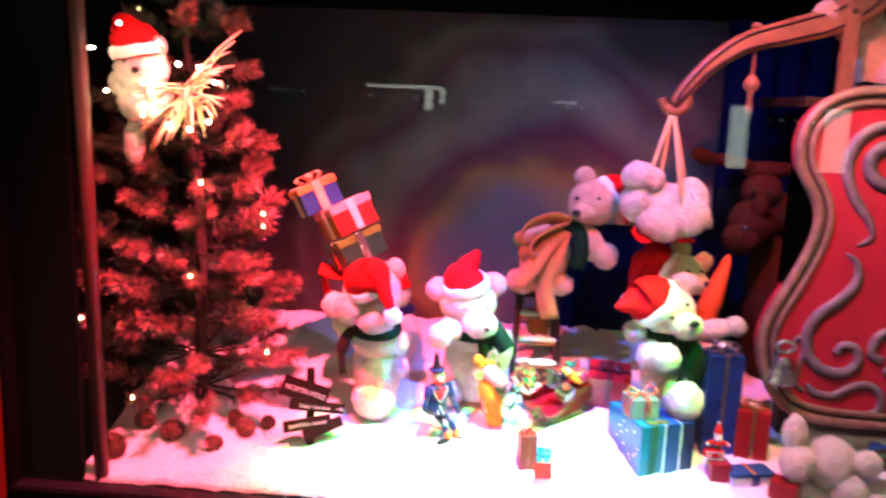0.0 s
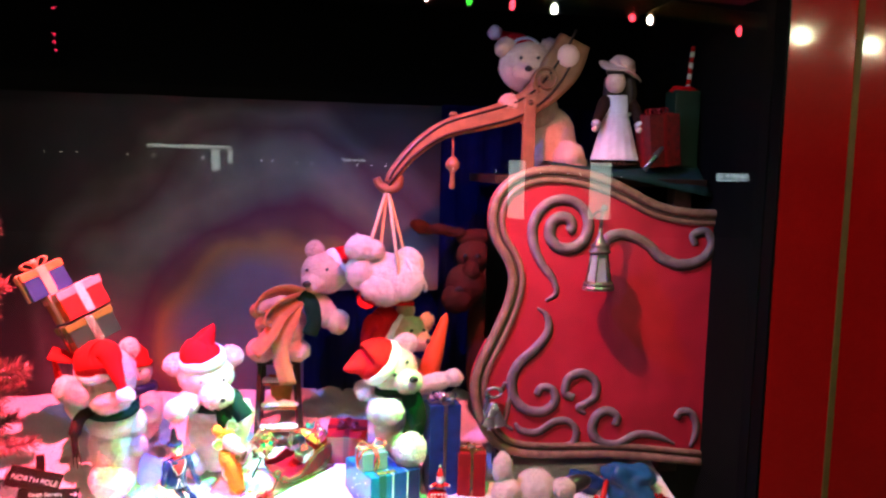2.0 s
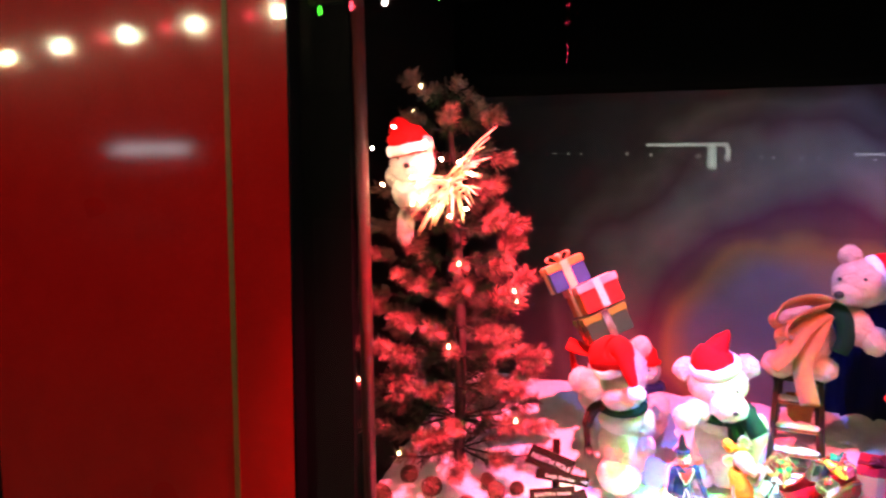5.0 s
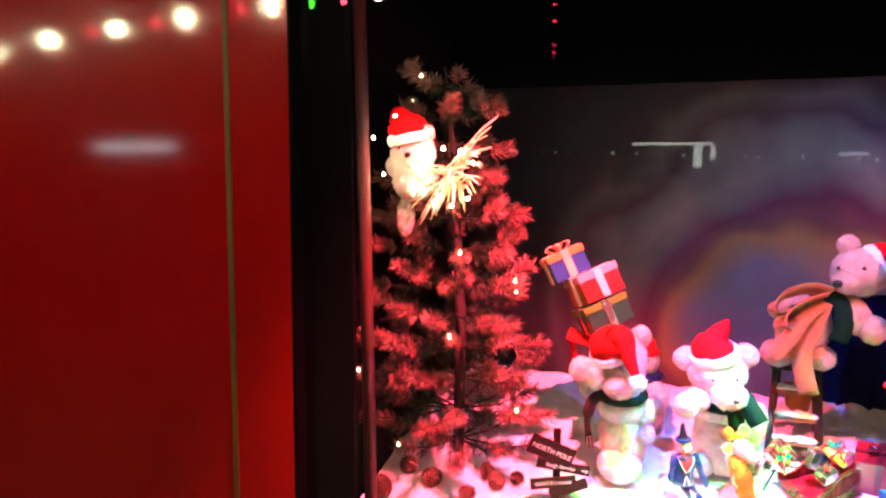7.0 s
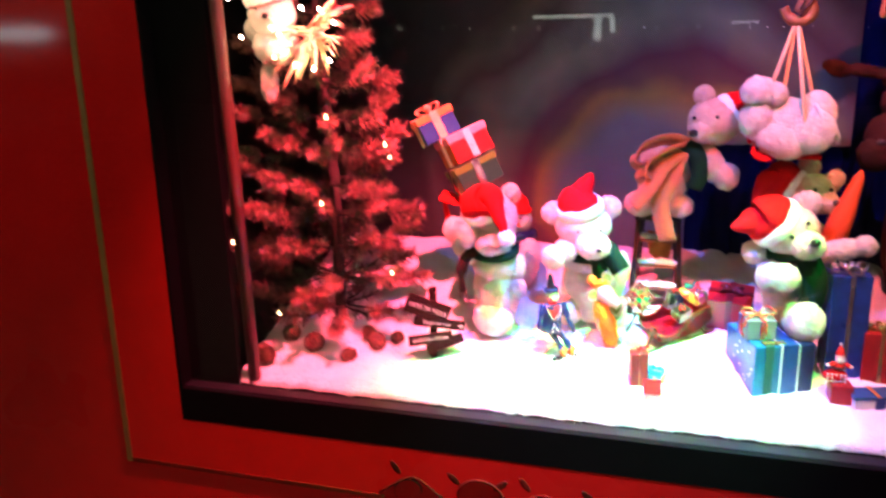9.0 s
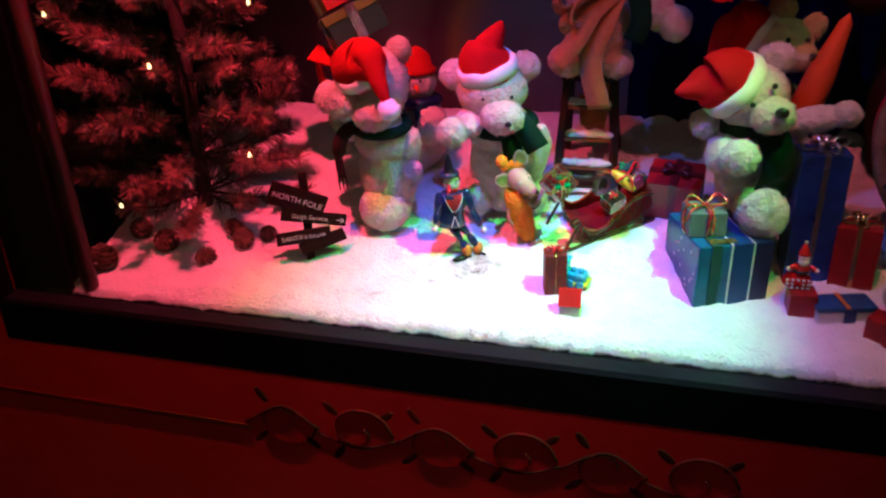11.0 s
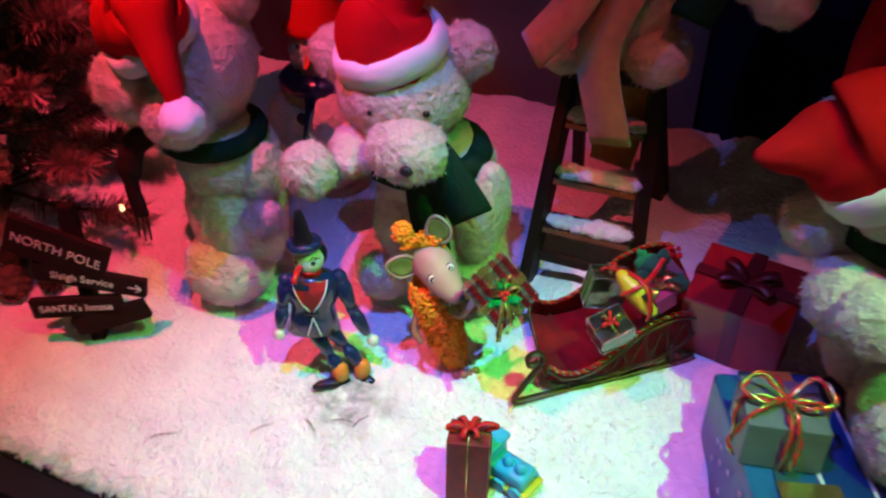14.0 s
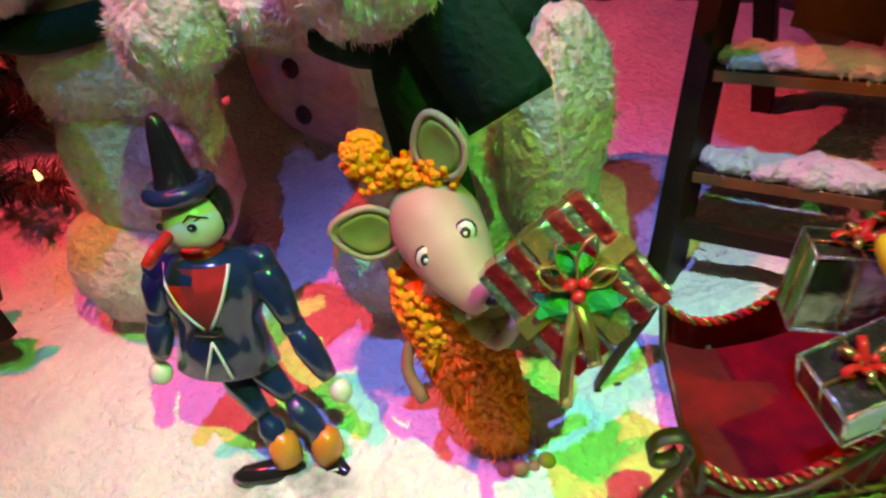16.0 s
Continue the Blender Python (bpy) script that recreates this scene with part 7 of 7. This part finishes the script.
part("ribbon", band(spline([(-0.024, 0.004, -0.002), (-0.010, 0.002, 0.0105), (0.002, 0.000, 0.0142), (0.016, -0.006, 0.0085), (0.022, -0.010, 0.000)], 5), 0.0045, 0.0008, (0.1, 1, 0)), M["enamel_red"], y, "red ribbon")
part("ribbon", band(spline([(-0.006, -0.013, -0.002), (-0.003, -0.007, 0.010), (-0.002, 0.003, 0.014), (-0.004, 0.016, 0.016), (-0.008, 0.026, 0.022)], 5), 0.0042, 0.0008, (1, 0, 0)), M["enamel_red"], y, "red ribbon")
pk = gift("gift_box", (1.303, 0.254, 0.932), (0.022, 0.019, 0.017), (6, -14, 52), "magenta", "", "small magenta gift with a pale gold bow", bow=False)
for a, ln in ((15, 0.020), (75, 0.018), (200, 0.014), (320, 0.017)):
    c, q = math.cos(radians(a)), math.sin(radians(a))
    part("bow_loop", band(spline([(0, 0, 0.0178), (c * ln * 0.5, q * ln * 0.5, 0.0235), (c * ln, q * ln, 0.0190)], 4), [0.003] * 4 + [0.008] * 5, 0.0006, (-q, c, 0)), M["gold"], pk, "pale gold ribbon")
t = thing("plush_ornament", (1.290, 0.285, 0.930), "small dark green teddy sitting on the sleigh", "ornament")
part("body", plush([(Vector((0.004, -0.004, 0.004)), (0.0150, 0.0120, 0.0110)), (Vector((-0.002, -0.006, 0.0200)), (0.0115, 0.0105, 0.0100)), (Vector((-0.010, -0.004, 0.0275)), (0.0042, 0.0034, 0.0044)), (Vector((0.007, -0.002, 0.0285)), (0.0042, 0.0034, 0.0044)), (Vector((-0.004, -0.0155, 0.0165)), (0.0050, 0.0046, 0.0042)), (Vector((0.020, 0.002, 0.004)), (0.0100, 0.0080, 0.0070))], 300000, 0.0016, 0.0003, 99, 3), M["holly_plush"], t)
for p in ((-0.007, -0.0160, 0.0220), (0.001, -0.0158, 0.0225)):
    part("eye", ball(p, (0.0010,) * 3, sub=1), M["nose"], t)
pk = gift("gift_box", on_sleigh(0.142, 0.55, 0.050), (0.022, 0.030, 0.018), (0, -8, 40), "paper_grey", "", "small grey paper gift at the back of the sleigh", bow=False)
t = thing("berry_sprig", on_sleigh(0.152, 0.75, 0.062), "sprig of red berries on the sleigh", "ornament")
for k in range(9):
    part("berry", ball((0.007 * math.cos(k * 2.4), 0.006 * math.sin(k * 2.4), 0.003 + 0.0015 * (k % 4)), (0.0026,) * 3, sub=1), M["enamel_red"], t)


# ---------------------------------------------------------------- presents on the snow
rb = gift("gift_box", (1.366, 0.316, 0.876), (0.084, 0.070, 0.070), (17, 2, -8), "paper_red", "", "dark red wrapped gift with dark ribbon leaning in the snow", bow=False)
for lo, hi in (((-0.006, -0.0356, -0.0005), (0.006, 0.0356, 0.0728)), ((-0.0427, -0.005, -0.0003), (0.0427, 0.005, 0.0732))):
    part("ribbon", box(lo, hi, 0.0004), M["ribbon_dark"], rb, "dark red satin ribbon", smooth=False)
for a in (25, 150, 205, 330):
    c, q = math.cos(radians(a)), math.sin(radians(a))
    part("bow_loop", band(spline([(0, 0, 0.073), (c * 0.012, q * 0.012, 0.082), (c * 0.024, q * 0.024, 0.080), (c * 0.014, q * 0.014, 0.0745), (0, 0, 0.073)], 4), 0.009, 0.0008, (-q, c, 0)), M["ribbon_dark"], rb)
big = gift("gift_box", (1.4285, 0.176, snow_z(0.11) - 0.002), (0.106, 0.128, 0.096), (0, 0, 20), "paper_sky", "", "large blue patterned gift box with orange band", bow=False)
for x0, x1, m in ((-0.0345, -0.020, "teal"), (-0.0065, -0.0040, "paper_white"), (-0.0038, 0.0250, "paper_blue"), (0.0252, 0.0275, "paper_white"), (0.0277, 0.0536, "paper_navy")):
    part("paper_stripe", box((x0, -0.0655, 0.002), (x1, 0.0655, 0.0975)), M[m], big, smooth=False)
part("band", box((-0.020, 0.010, 0.0974), (0.004, 0.0658, 0.0990)), M["paper_orange"], big, "orange band", smooth=False)
part("label", box((-0.036, -0.060, 0.0974), (0.004, -0.046, 0.0990)), M["gold"], big, "gold label", smooth=False)
rng = random.Random(9)
for k in range(16):
    part("snowflake", ball((-0.0538, rng.uniform(-0.055, 0.055), rng.uniform(0.012, 0.088)), (0.0008, 0.003, 0.003), sub=1), M["paper_white"], big)
grey = gift("gift_box", (1.405, 0.158, snow_z(0.11) + 0.095), (0.052, 0.050, 0.036), (0, 0, 14), "paper_grey", "", "small grey gift box with twisted red gold cord", bow=False)


def twisted(points, r, parent):
    p = spline(points, 8)
    for ph, m in ((0, "enamel_red"), (math.pi, "gold")):
        q = [v + Vector((math.cos(i * 0.9 + ph), math.sin(i * 0.9 + ph) * 0.4, math.sin(i * 0.9 + ph))) * r * 0.6 for i, v in enumerate(p)]
        part("cord", tube(q, r, 6), M[m], parent, "twisted cord")


twisted([(-0.027, 0, 0), (-0.027, 0, 0.036), (0, 0, 0.039), (0.027, 0, 0.036), (0.027, 0, 0.0)], 0.0014, grey)
twisted([(0, -0.026, 0), (0, -0.026, 0.036), (0, 0, 0.039), (0, 0.026, 0.036)], 0.0014, grey)
twisted([(0, 0, 0.040), (0.018, 0.010, 0.052), (0.030, -0.004, 0.046), (0.014, -0.010, 0.042), (0, 0, 0.040)], 0.0014, grey)
twisted([(0, 0, 0.040), (-0.016, 0.012, 0.050), (-0.028, 0.000, 0.044), (-0.012, -0.008, 0.042), (0, 0, 0.040)], 0.0014, grey)
twisted([(0, 0, 0.040), (-0.020, -0.016, 0.040), (-0.034, -0.022, 0.020), (-0.030, -0.020, 0.004)], 0.0014, grey)
twisted([(0, 0, 0.040), (0.004, -0.020, 0.042), (0.006, -0.031, 0.024), (0.004, -0.031, 0.006)], 0.0014, grey)

tall = gift("gift_box", (1.556, 0.205, snow_z(0.17) - 0.004), (0.066, 0.055, 0.196), (0, 0, 6), "paper_royal", "silver", "tall dark blue gift with silver ribbon bow", bow_size=0.6, cross=False)
part("ribbon_tail", band(spline([(-0.01, -0.02, 0.20), (-0.05, -0.045, 0.175), (-0.085, -0.060, 0.165), (-0.105, -0.066, 0.175)], 6), 0.0055, 0.0004, (0, 0.4, 1)), M["cellophane"], tall, "curled clear ribbon")
part("ribbon_tail", band(spline([(-0.085, -0.060, 0.165), (-0.075, -0.075, 0.130), (-0.095, -0.085, 0.110)], 6), 0.008, 0.0006, (0.6, 0.4, 0.3)), M["cellophane"], tall, "curled clear ribbon")
gift("gift_box", (1.618, 0.190, snow_z(0.17) - 0.003), (0.058, 0.045, 0.094), (0, 0, -8), "paper_red", "gold", "upright red gift with gold ribbon", bow_size=0.5)
gift("gift_box", (1.545, 0.118, snow_z(0.105)), (0.036, 0.034, 0.034), (0, 0, 4), "paper_red", "", "small plain red gift box", bow=False)
flat = gift("gift_box", (1.598, 0.118, snow_z(0.10)), (0.076, 0.040, 0.024), (0, 0, 14), "paper_white", "paper_orange", "flat white and blue gift box", "paper_sky", bow=False, cross=False)
part("paper_stripe", box((-0.004, -0.0225, 0.001), (0.012, -0.0203, 0.0235)), M["paper_blue"], flat, smooth=False)
gift("gift_box", (1.650, 0.078, snow_z(0.065)), (0.046, 0.036, 0.036), (0, 0, -34), "paper_red", "", "small plain red gift box beside the bear", bow=False)


def santa_ornament():
    bm = bmesh.new()
    slots = [M["enamel_red"], M["enamel_white"], M["skin"], M["nose"], M["felt_red"]]
    o = Vector((1.541, 0.128, snow_z(0.105) + 0.034))
    own = bmesh.new()
    ball(o + Vector((-0.004, 0, 0.010)), (0.020, 0.014, 0.012), bm=bm, slot=4)
    for i in range(5):
        for j in range(3):
            ball(o + Vector((-0.018 + 0.007 * i, -0.0125, 0.004 + 0.006 * j)), (0.0026, 0.0014, 0.0022), sub=1, bm=bm, slot=1)
    ball(o + Vector((0, 0, 0.028)), (0.010, 0.009, 0.013), bm=bm, slot=0)
    lathe([(0.0105, 0.024), (0.0112, 0.026), (0.0105, 0.028)], 14, bm, Matrix.Translation(o), 3)
    ball(o + Vector((0, -0.002, 0.046)), (0.0075, 0.007, 0.0075), bm=bm, slot=2)
    ball(o + Vector((0, -0.005, 0.041)), (0.0075, 0.005, 0.006), bm=bm, slot=1)
    lathe([(0.008, 0.050), (0.0082, 0.052), (0.004, 0.062), (0.001, 0.068)], 12, bm, Matrix.Translation(o), 0)
    ball(o + Vector((0, 0, 0.069)), (0.0028,) * 3, sub=2, bm=bm, slot=1)
    for s in (-1, 1):
        tube([o + Vector((s * 0.009, -0.002, 0.034)), o + Vector((s * 0.017, -0.006, 0.030))], 0.0038, 8, bm, 0)
        ball(o + Vector((s * 0.018, -0.006, 0.030)), (0.0038,) * 3, sub=2, bm=bm, slot=1)
    solo("santa_figure", finish(bm, "santa_figure"), slots, "tiny red santa figure sitting on a checked cushion", "ornament")


santa_ornament()

tiny = gift("gift_box", (1.200, 0.108, snow_z(0.105)), (0.032, 0.026, 0.064), (0, 0, 16), "glitter_red", "", "tiny upright glittering red gift", bow=False)
for p, q in (((0, -0.0134, 0.0), (0, -0.0134, 0.064)), ((0, -0.0134, 0.064), (0, 0.0134, 0.0645)), ((-0.0164, 0, 0.064), (0.0164, 0, 0.0645)), ((0.0164, 0, 0.0), (0.0164, 0, 0.064))):
    part("cord", tube([p, q], 0.0009, 5), M["gold"], tiny, "thin gold cord")
for a, ln in ((10, 0.022), (60, 0.012), (135, 0.013), (190, 0.018), (250, 0.012), (310, 0.012)):
    c, q = math.cos(radians(a)), math.sin(radians(a))
    part("bow_loop", band(spline([(0, 0, 0.0655), (c * ln * 0.5, q * ln * 0.5, 0.0735), (c * ln, q * ln, 0.0700), (c * ln * 0.6, q * ln * 0.6, 0.0665)], 4), 0.004, 0.0007, (-q, c, 0)), M["enamel_red"], tiny, "red ribbon loop")
tr = thing("toy_train", (1.224, 0.128, snow_z(0.128)), "tiny sky blue toy engine with yellow trim", "toy", rz=-16, rx=8)
part("boiler", box((-0.010, -0.010, 0.008), (0.024, 0.010, 0.022), 0.004), M["enamel_sky"], tr)
part("cab", box((-0.022, -0.012, 0.006), (-0.006, 0.012, 0.036), 0.002), M["enamel_sky"], tr)
part("roof", box((-0.025, -0.014, 0.035), (-0.003, 0.014, 0.039), 0.0015), M["enamel_sky"], tr)
for x, r in ((0.004, 0.0045), (0.016, 0.0050)):
    part("dome", ball((x, 0, 0.0235), (r, r, 0.006), sub=2), M["enamel_sky"], tr)
part("footplate", box((-0.026, -0.013, 0.004), (0.028, 0.013, 0.008), 0.001), M["yellow"], tr, "yellow footplate", smooth=False)
for x in (-0.016, 0.002, 0.018):
    for y in (-0.012, 0.012):
        part("wheel", lathe([(0.0015, -0.0015), (0.0062, -0.0015), (0.0062, 0.0015), (0.0015, 0.0015)], 12, None, Matrix.Translation((x, y, 0.0062)) @ Matrix.Rotation(radians(90), 4, "X")), M["enamel_sky"], tr, smooth=False)
h = thing("toy_house", (1.2285, 0.066, snow_z(0.062)), "tiny cardboard house with a red roof", "toy house", rz=4)
part("wall", box((-0.0145, -0.010, 0), (0.0145, 0.010, 0.022), 0.0006), M["paper_white"], h, smooth=False)
bm = bmesh.new()
pr = [(-0.0160, -0.0130, 0.0185), (0.0160, -0.0130, 0.0185), (0.0160, 0.0130, 0.0185), (-0.0160, 0.0130, 0.0185), (-0.0160, 0.003, 0.0415), (0.0160, 0.003, 0.0415)]
v = [bm.verts.new(q) for q in pr]
for f in ((0, 1, 5, 4), (2, 3, 4, 5), (0, 4, 3), (1, 2, 5), (0, 3, 2, 1)):
    bm.faces.new([v[i] for i in f])
part("roof", bm, M["enamel_red"], h, "red roof", smooth=False)

# twigs dropped on the snow
for k, (x, y, a) in enumerate(((1.010, 0.095, 60), (1.075, 0.125, 20), (1.09, 0.13, 75), (1.05, 0.112, -30), (0.93, 0.06, 40))):
    tw = thing("twig", (x, y, snow_z(y) + 0.0035), "thin dark twig fallen on the snow", "twig", "twigs", rz=a)
    part("stem", tube([(-0.010, 0, 0), (0, 0.001, 0.001), (0.011, -0.001, 0.0)], [0.0004, 0.0005, 0.0003], 5), M["bark"], tw)

# ---------------------------------------------------------------- foreground right
b = teddy("teddy_bear", (1.74, 0.105, snow_z(0.09)), "white teddy bear lying on its side in the snow", [
    ((1.735, 0.110, 0.860), (0.048, 0.042, 0.046), (0, 30, 20)), ((1.668, 0.085, 0.868), (0.028, 0.030, 0.034)), ((1.662, 0.095, 0.918), (0.020, 0.020, 0.032)), ((1.760, 0.085, 0.822), (0.032, 0.032, 0.034)), ((1.785, 0.090, 0.870), (0.026, 0.024, 0.024)),
    ((1.800, 0.060, 0.812), (0.020, 0.022, 0.018))], "fur_white", seed=101)
Placed(b).add("vest", ball((1.818, 0.110, 0.872), (0.036, 0.018, 0.018), (0, -18, 0)), "nose", "black cloth")
for x, y, r in ((1.845, 0.085, 0.016), (1.880, 0.070, 0.010), (1.820, 0.070, 0.013)):
    c = thing("coal_lump", (x, y, snow_z(y) + r * 0.6), "black lump of coal on the snow", "coal", "coal lumps")
    part("lump", ball((0, 0, 0), (r, r * 0.8, r * 0.75), (0, 0, 30), 2, lump=0.5, seed=int(x * 100)), M["nose"], c, smooth=False)
b = thing("cloth_bundle", (1.955, 0.150, snow_z(0.14)), "bright blue cloth bundle on the sled", "cloth")
part("cloth", ball((0, 0, 0.030), (0.058, 0.036, 0.040), (0, 14, 0), 4, lump=0.45, seed=7), M["paper_sky"], b)
part("fold", ball((-0.09, 0.02, 0.030), (0.040, 0.024, 0.020), (0, 20, 0), 3, lump=0.5, seed=9), M["paper_blue"], b)
s = thing("red_sled", (1.94, 0.075, snow_z(0.06)), "small red wooden sled frame on the snow", "sled")
P = Placed(s)
for a, c in (((1.856, 0.100, 0.848), (1.988, 0.028, 0.798)), ((1.900, 0.175, 0.862), (2.03, 0.11, 0.826)), ((1.950, 0.050, 0.815), (2.010, 0.115, 0.838)), ((1.872, 0.092, 0.848), (1.912, 0.168, 0.862))):
    P.add("slat", tube([a, c], 0.0058, 6), "enamel_red")

# silver bells on the sleigh's corner
o = thing("silver_bells", (1.660, 0.186, 0.975), "pair of silver bells with ribbon hanging on the sleigh", "ornament")
part("knot", tube([(0.016 * math.cos(a), -0.004, 0.072 + 0.010 * math.sin(a)) for a in np.linspace(0, 6.28, 14)], 0.004, 6), M["silver"], o)
for dx, tl in ((-0.012, 12), (0.012, -14)):
    part("bell", lathe([(0.003, 0.052), (0.008, 0.046), (0.010, 0.028), (0.014, 0.008), (0.016, 0.002), (0.013, 0.000)], 14, None, Matrix.Translation((dx, -0.006, 0.002)) @ Matrix.Rotation(radians(tl), 4, "Y")), M["silver"], o)
part("ribbon_tail", band(spline([(-0.01, 0.0, 0.07), (-0.016, 0.0, 0.03), (-0.008, 0.0, -0.01)], 4), 0.010, 0.001, (1, 0, 0)), M["clear"], o)

# ---------------------------------------------------------------- toys on top of the sleigh
cl = thing("cloth_cover", (1.90, 0.30, 1.497), "dark teal cloth laid over the top of the sleigh", "cloth")
bm = bmesh.new()
rows = []
for j in range(9):
    row_v = []
    for i in range(25):
        x = -0.12 + 0.355 * i / 24
        lip = float(np.interp(x, [-0.12, -0.05, 0.09, 0.22], [0.020, 0.014, -0.012, -0.036]))
        top = 0.026 + 0.004 * math.sin(i * 0.5 + j * 0.4) + 0.005 * noise.noise(Vector((i * 0.5, j * 0.6, 0)))
        row_v.append(bm.verts.new((x, -0.095 + 0.20 * j / 8 + 0.003 * math.sin(i * 0.8), lip + (top - lip) * min(1.0, j / 3))))
    rows.append(row_v)
for j in range(8):
    for i in range(24):
        bm.faces.new((rows[j][i], rows[j][i + 1], rows[j + 1][i + 1], rows[j + 1][i]))
bmesh.ops.solidify(bm, geom=bm.faces[:], thickness=0.003)
part("cloth", bm, M["teal"], cl)


def porcelain_doll():
    """Stands turned a quarter to one side: dark dress, pinafore, wide straw hat tipped back."""
    bm = bmesh.new()
    slots = [M["dress"], M["skin"], M["hair"], M["straw"], M["scarf_dark"]]
    cx, cy = 1.945, 0.300
    o = Matrix.Translation((cx, cy, 1.512))
    lathe([(0.048, 0.0), (0.050, 0.006), (0.046, 0.030), (0.036, 0.080), (0.024, 0.112), (0.026, 0.130), (0.023, 0.146), (0.010, 0.156)], 22, bm, o, 4)
    # pinafore: bib and gathered apron, over the front
    for z0, z1, r0, r1, half in ((0.010, 0.108, 0.0535, 0.0275, 62), (0.104, 0.150, 0.0275, 0.0265, 52)):
        grid = []
        for j in range(9):
            row_v = []
            for i in range(21):
                a = radians(-112 + half * (2 * i / 20 - 1))
                fold = 0.0018 * math.sin(i * 1.9) * (1 - j / 9) * (1.0 if z0 < 0.05 else 0.2)
                r = r0 + (r1 - r0) * j / 8 + fold + 0.005 * (1 - j / 12)
                row_v.append(bm.verts.new((cx + r * math.cos(a), cy + r * math.sin(a), 1.512 + z0 + (z1 - z0) * j / 8)))
            grid.append(row_v)
        for j in range(8):
            for i in range(20):
                bm.faces.new((grid[j][i], grid[j][i + 1], grid[j + 1][i + 1], grid[j + 1][i])).material_index = 0
    tube([(cx + 0.030 * math.cos(a), cy + 0.030 * math.sin(a), 1.512 + 0.110) for a in np.linspace(0, 6.283, 18)], 0.0035, 6, bm, 0)
    for k in range(26):
        a = 2 * math.pi * k / 26
        ball((cx + 0.048 * math.cos(a), cy + 0.048 * math.sin(a), 1.514), (0.008, 0.008, 0.006), sub=2, bm=bm, slot=4)
    # head with fringe and locks, looking over one shoulder
    ball((cx - 0.011, cy - 0.017, 1.689), (0.0215, 0.021, 0.0245), bm=bm, slot=1)
    ball((cx - 0.022, cy - 0.036, 1.686), (0.004, 0.004, 0.004), sub=2, bm=bm, slot=1)
    ball((cx + 0.007, cy + 0.004, 1.692), (0.028, 0.024, 0.031), bm=bm, slot=2)
    ball((cx - 0.011, cy - 0.018, 1.711), (0.023, 0.021, 0.008), bm=bm, slot=2)
    for dx, dy in ((0.020, -0.012), (0.028, 0.0), (0.012, 0.020), (-0.014, 0.012)):
        tube(spline([(cx + dx, cy + dy, 1.700), (cx + dx * 1.25, cy + dy - 0.002, 1.670), (cx + dx * 1.15, cy + dy, 1.640)], 4), [0.011, 0.012, 0.012, 0.011, 0.011, 0.010, 0.009, 0.008, 0.005], 8, bm, 2)
    # sleeves and hands
    for s, hx, hy in ((-1, -0.056, -0.026), (1, 0.040, -0.036)):
        tube(spline([(cx + s * 0.022, cy - 0.002, 1.654), (cx + s * 0.040, cy - 0.014, 1.628), (cx + hx, cy + hy, 1.598)], 4), [0.013, 0.016, 0.016, 0.015, 0.013, 0.012, 0.011, 0.010, 0.009], 8, bm, 4)
        tube([(cx + hx * 0.96, cy + hy * 0.96, 1.602), (cx + hx, cy + hy - 0.002, 1.596)], 0.0105, 8, bm, 0)
        ball((cx + hx - 0.002, cy + hy - 0.004, 1.588), (0.0075,) * 3, sub=2, bm=bm, slot=1)
    hat = Matrix.Translation((cx + 0.004, cy - 0.004, 1.717)) @ Matrix.Rotation(radians(12), 4, "X") @ Matrix.Rotation(radians(17), 4, "Y")
    own = lathe([(0.050, -0.004), (0.051, -0.001), (0.038, 0.003), (0.028, 0.006), (0.027, 0.018), (0.020, 0.028), (0.004, 0.032)], 28)
    for v in own.verts:
        r = math.hypot(v.co.x, v.co.y)
        if r > 0.030:
            v.co.z += 0.006 * math.sin(3 * math.atan2(v.co.y, v.co.x))
    absorb(own, bm, hat, 3)
    tube([hat @ Vector((0.0285 * math.cos(a), 0.0285 * math.sin(a), 0.010)) for a in np.linspace(0, 6.283, 20)], 0.003, 6, bm, 1)
    bmesh.ops.translate(bm, verts=bm.verts[:], vec=(0, 0, 0.012))
    solo("porcelain_doll", finish(bm, "porcelain_doll"), slots, "porcelain doll with white pinafore, dark dress and pink hat", "doll")


porcelain_doll()
gift("gift_box", (2.036, 0.268, 1.523), (0.080, 0.052, 0.112), (0, -6, 14), "glitter_red", "paper_red", "red glitter gift box on the sleigh", bow_size=0.5)
bag = thing("gift_bag", (2.104, 0.300, 1.521), "dark green gift bag with a candy cane stick", "bag")
part("bag", box((-0.032, -0.022, 0.0), (0.028, 0.03, 0.170), 0.004), M["bag_green"], bag, smooth=False)
part("tissue", ball((-0.002, 0.004, 0.172), (0.032, 0.026, 0.010), lump=0.5, seed=3), M["felt_red"], bag)
for k in range(8):
    part("stick", tube([(0.006 + 0.001 * k, 0, 0.172 + 0.012 * k), (0.007 + 0.001 * k, 0, 0.184 + 0.012 * k)], 0.0050, 8), M["enamel_red" if k % 2 else "enamel_white"], bag)
f = thing("silver_flute", (1.986, 0.232, 1.512), "small silver toy leaning by the doll", "toy", ry=38)
part("body", tube([(0, 0, 0.002), (0, 0, 0.022), (0, 0, 0.044), (0, 0, 0.066)], [0.007, 0.005, 0.007, 0.004], 8), M["silver"], f)
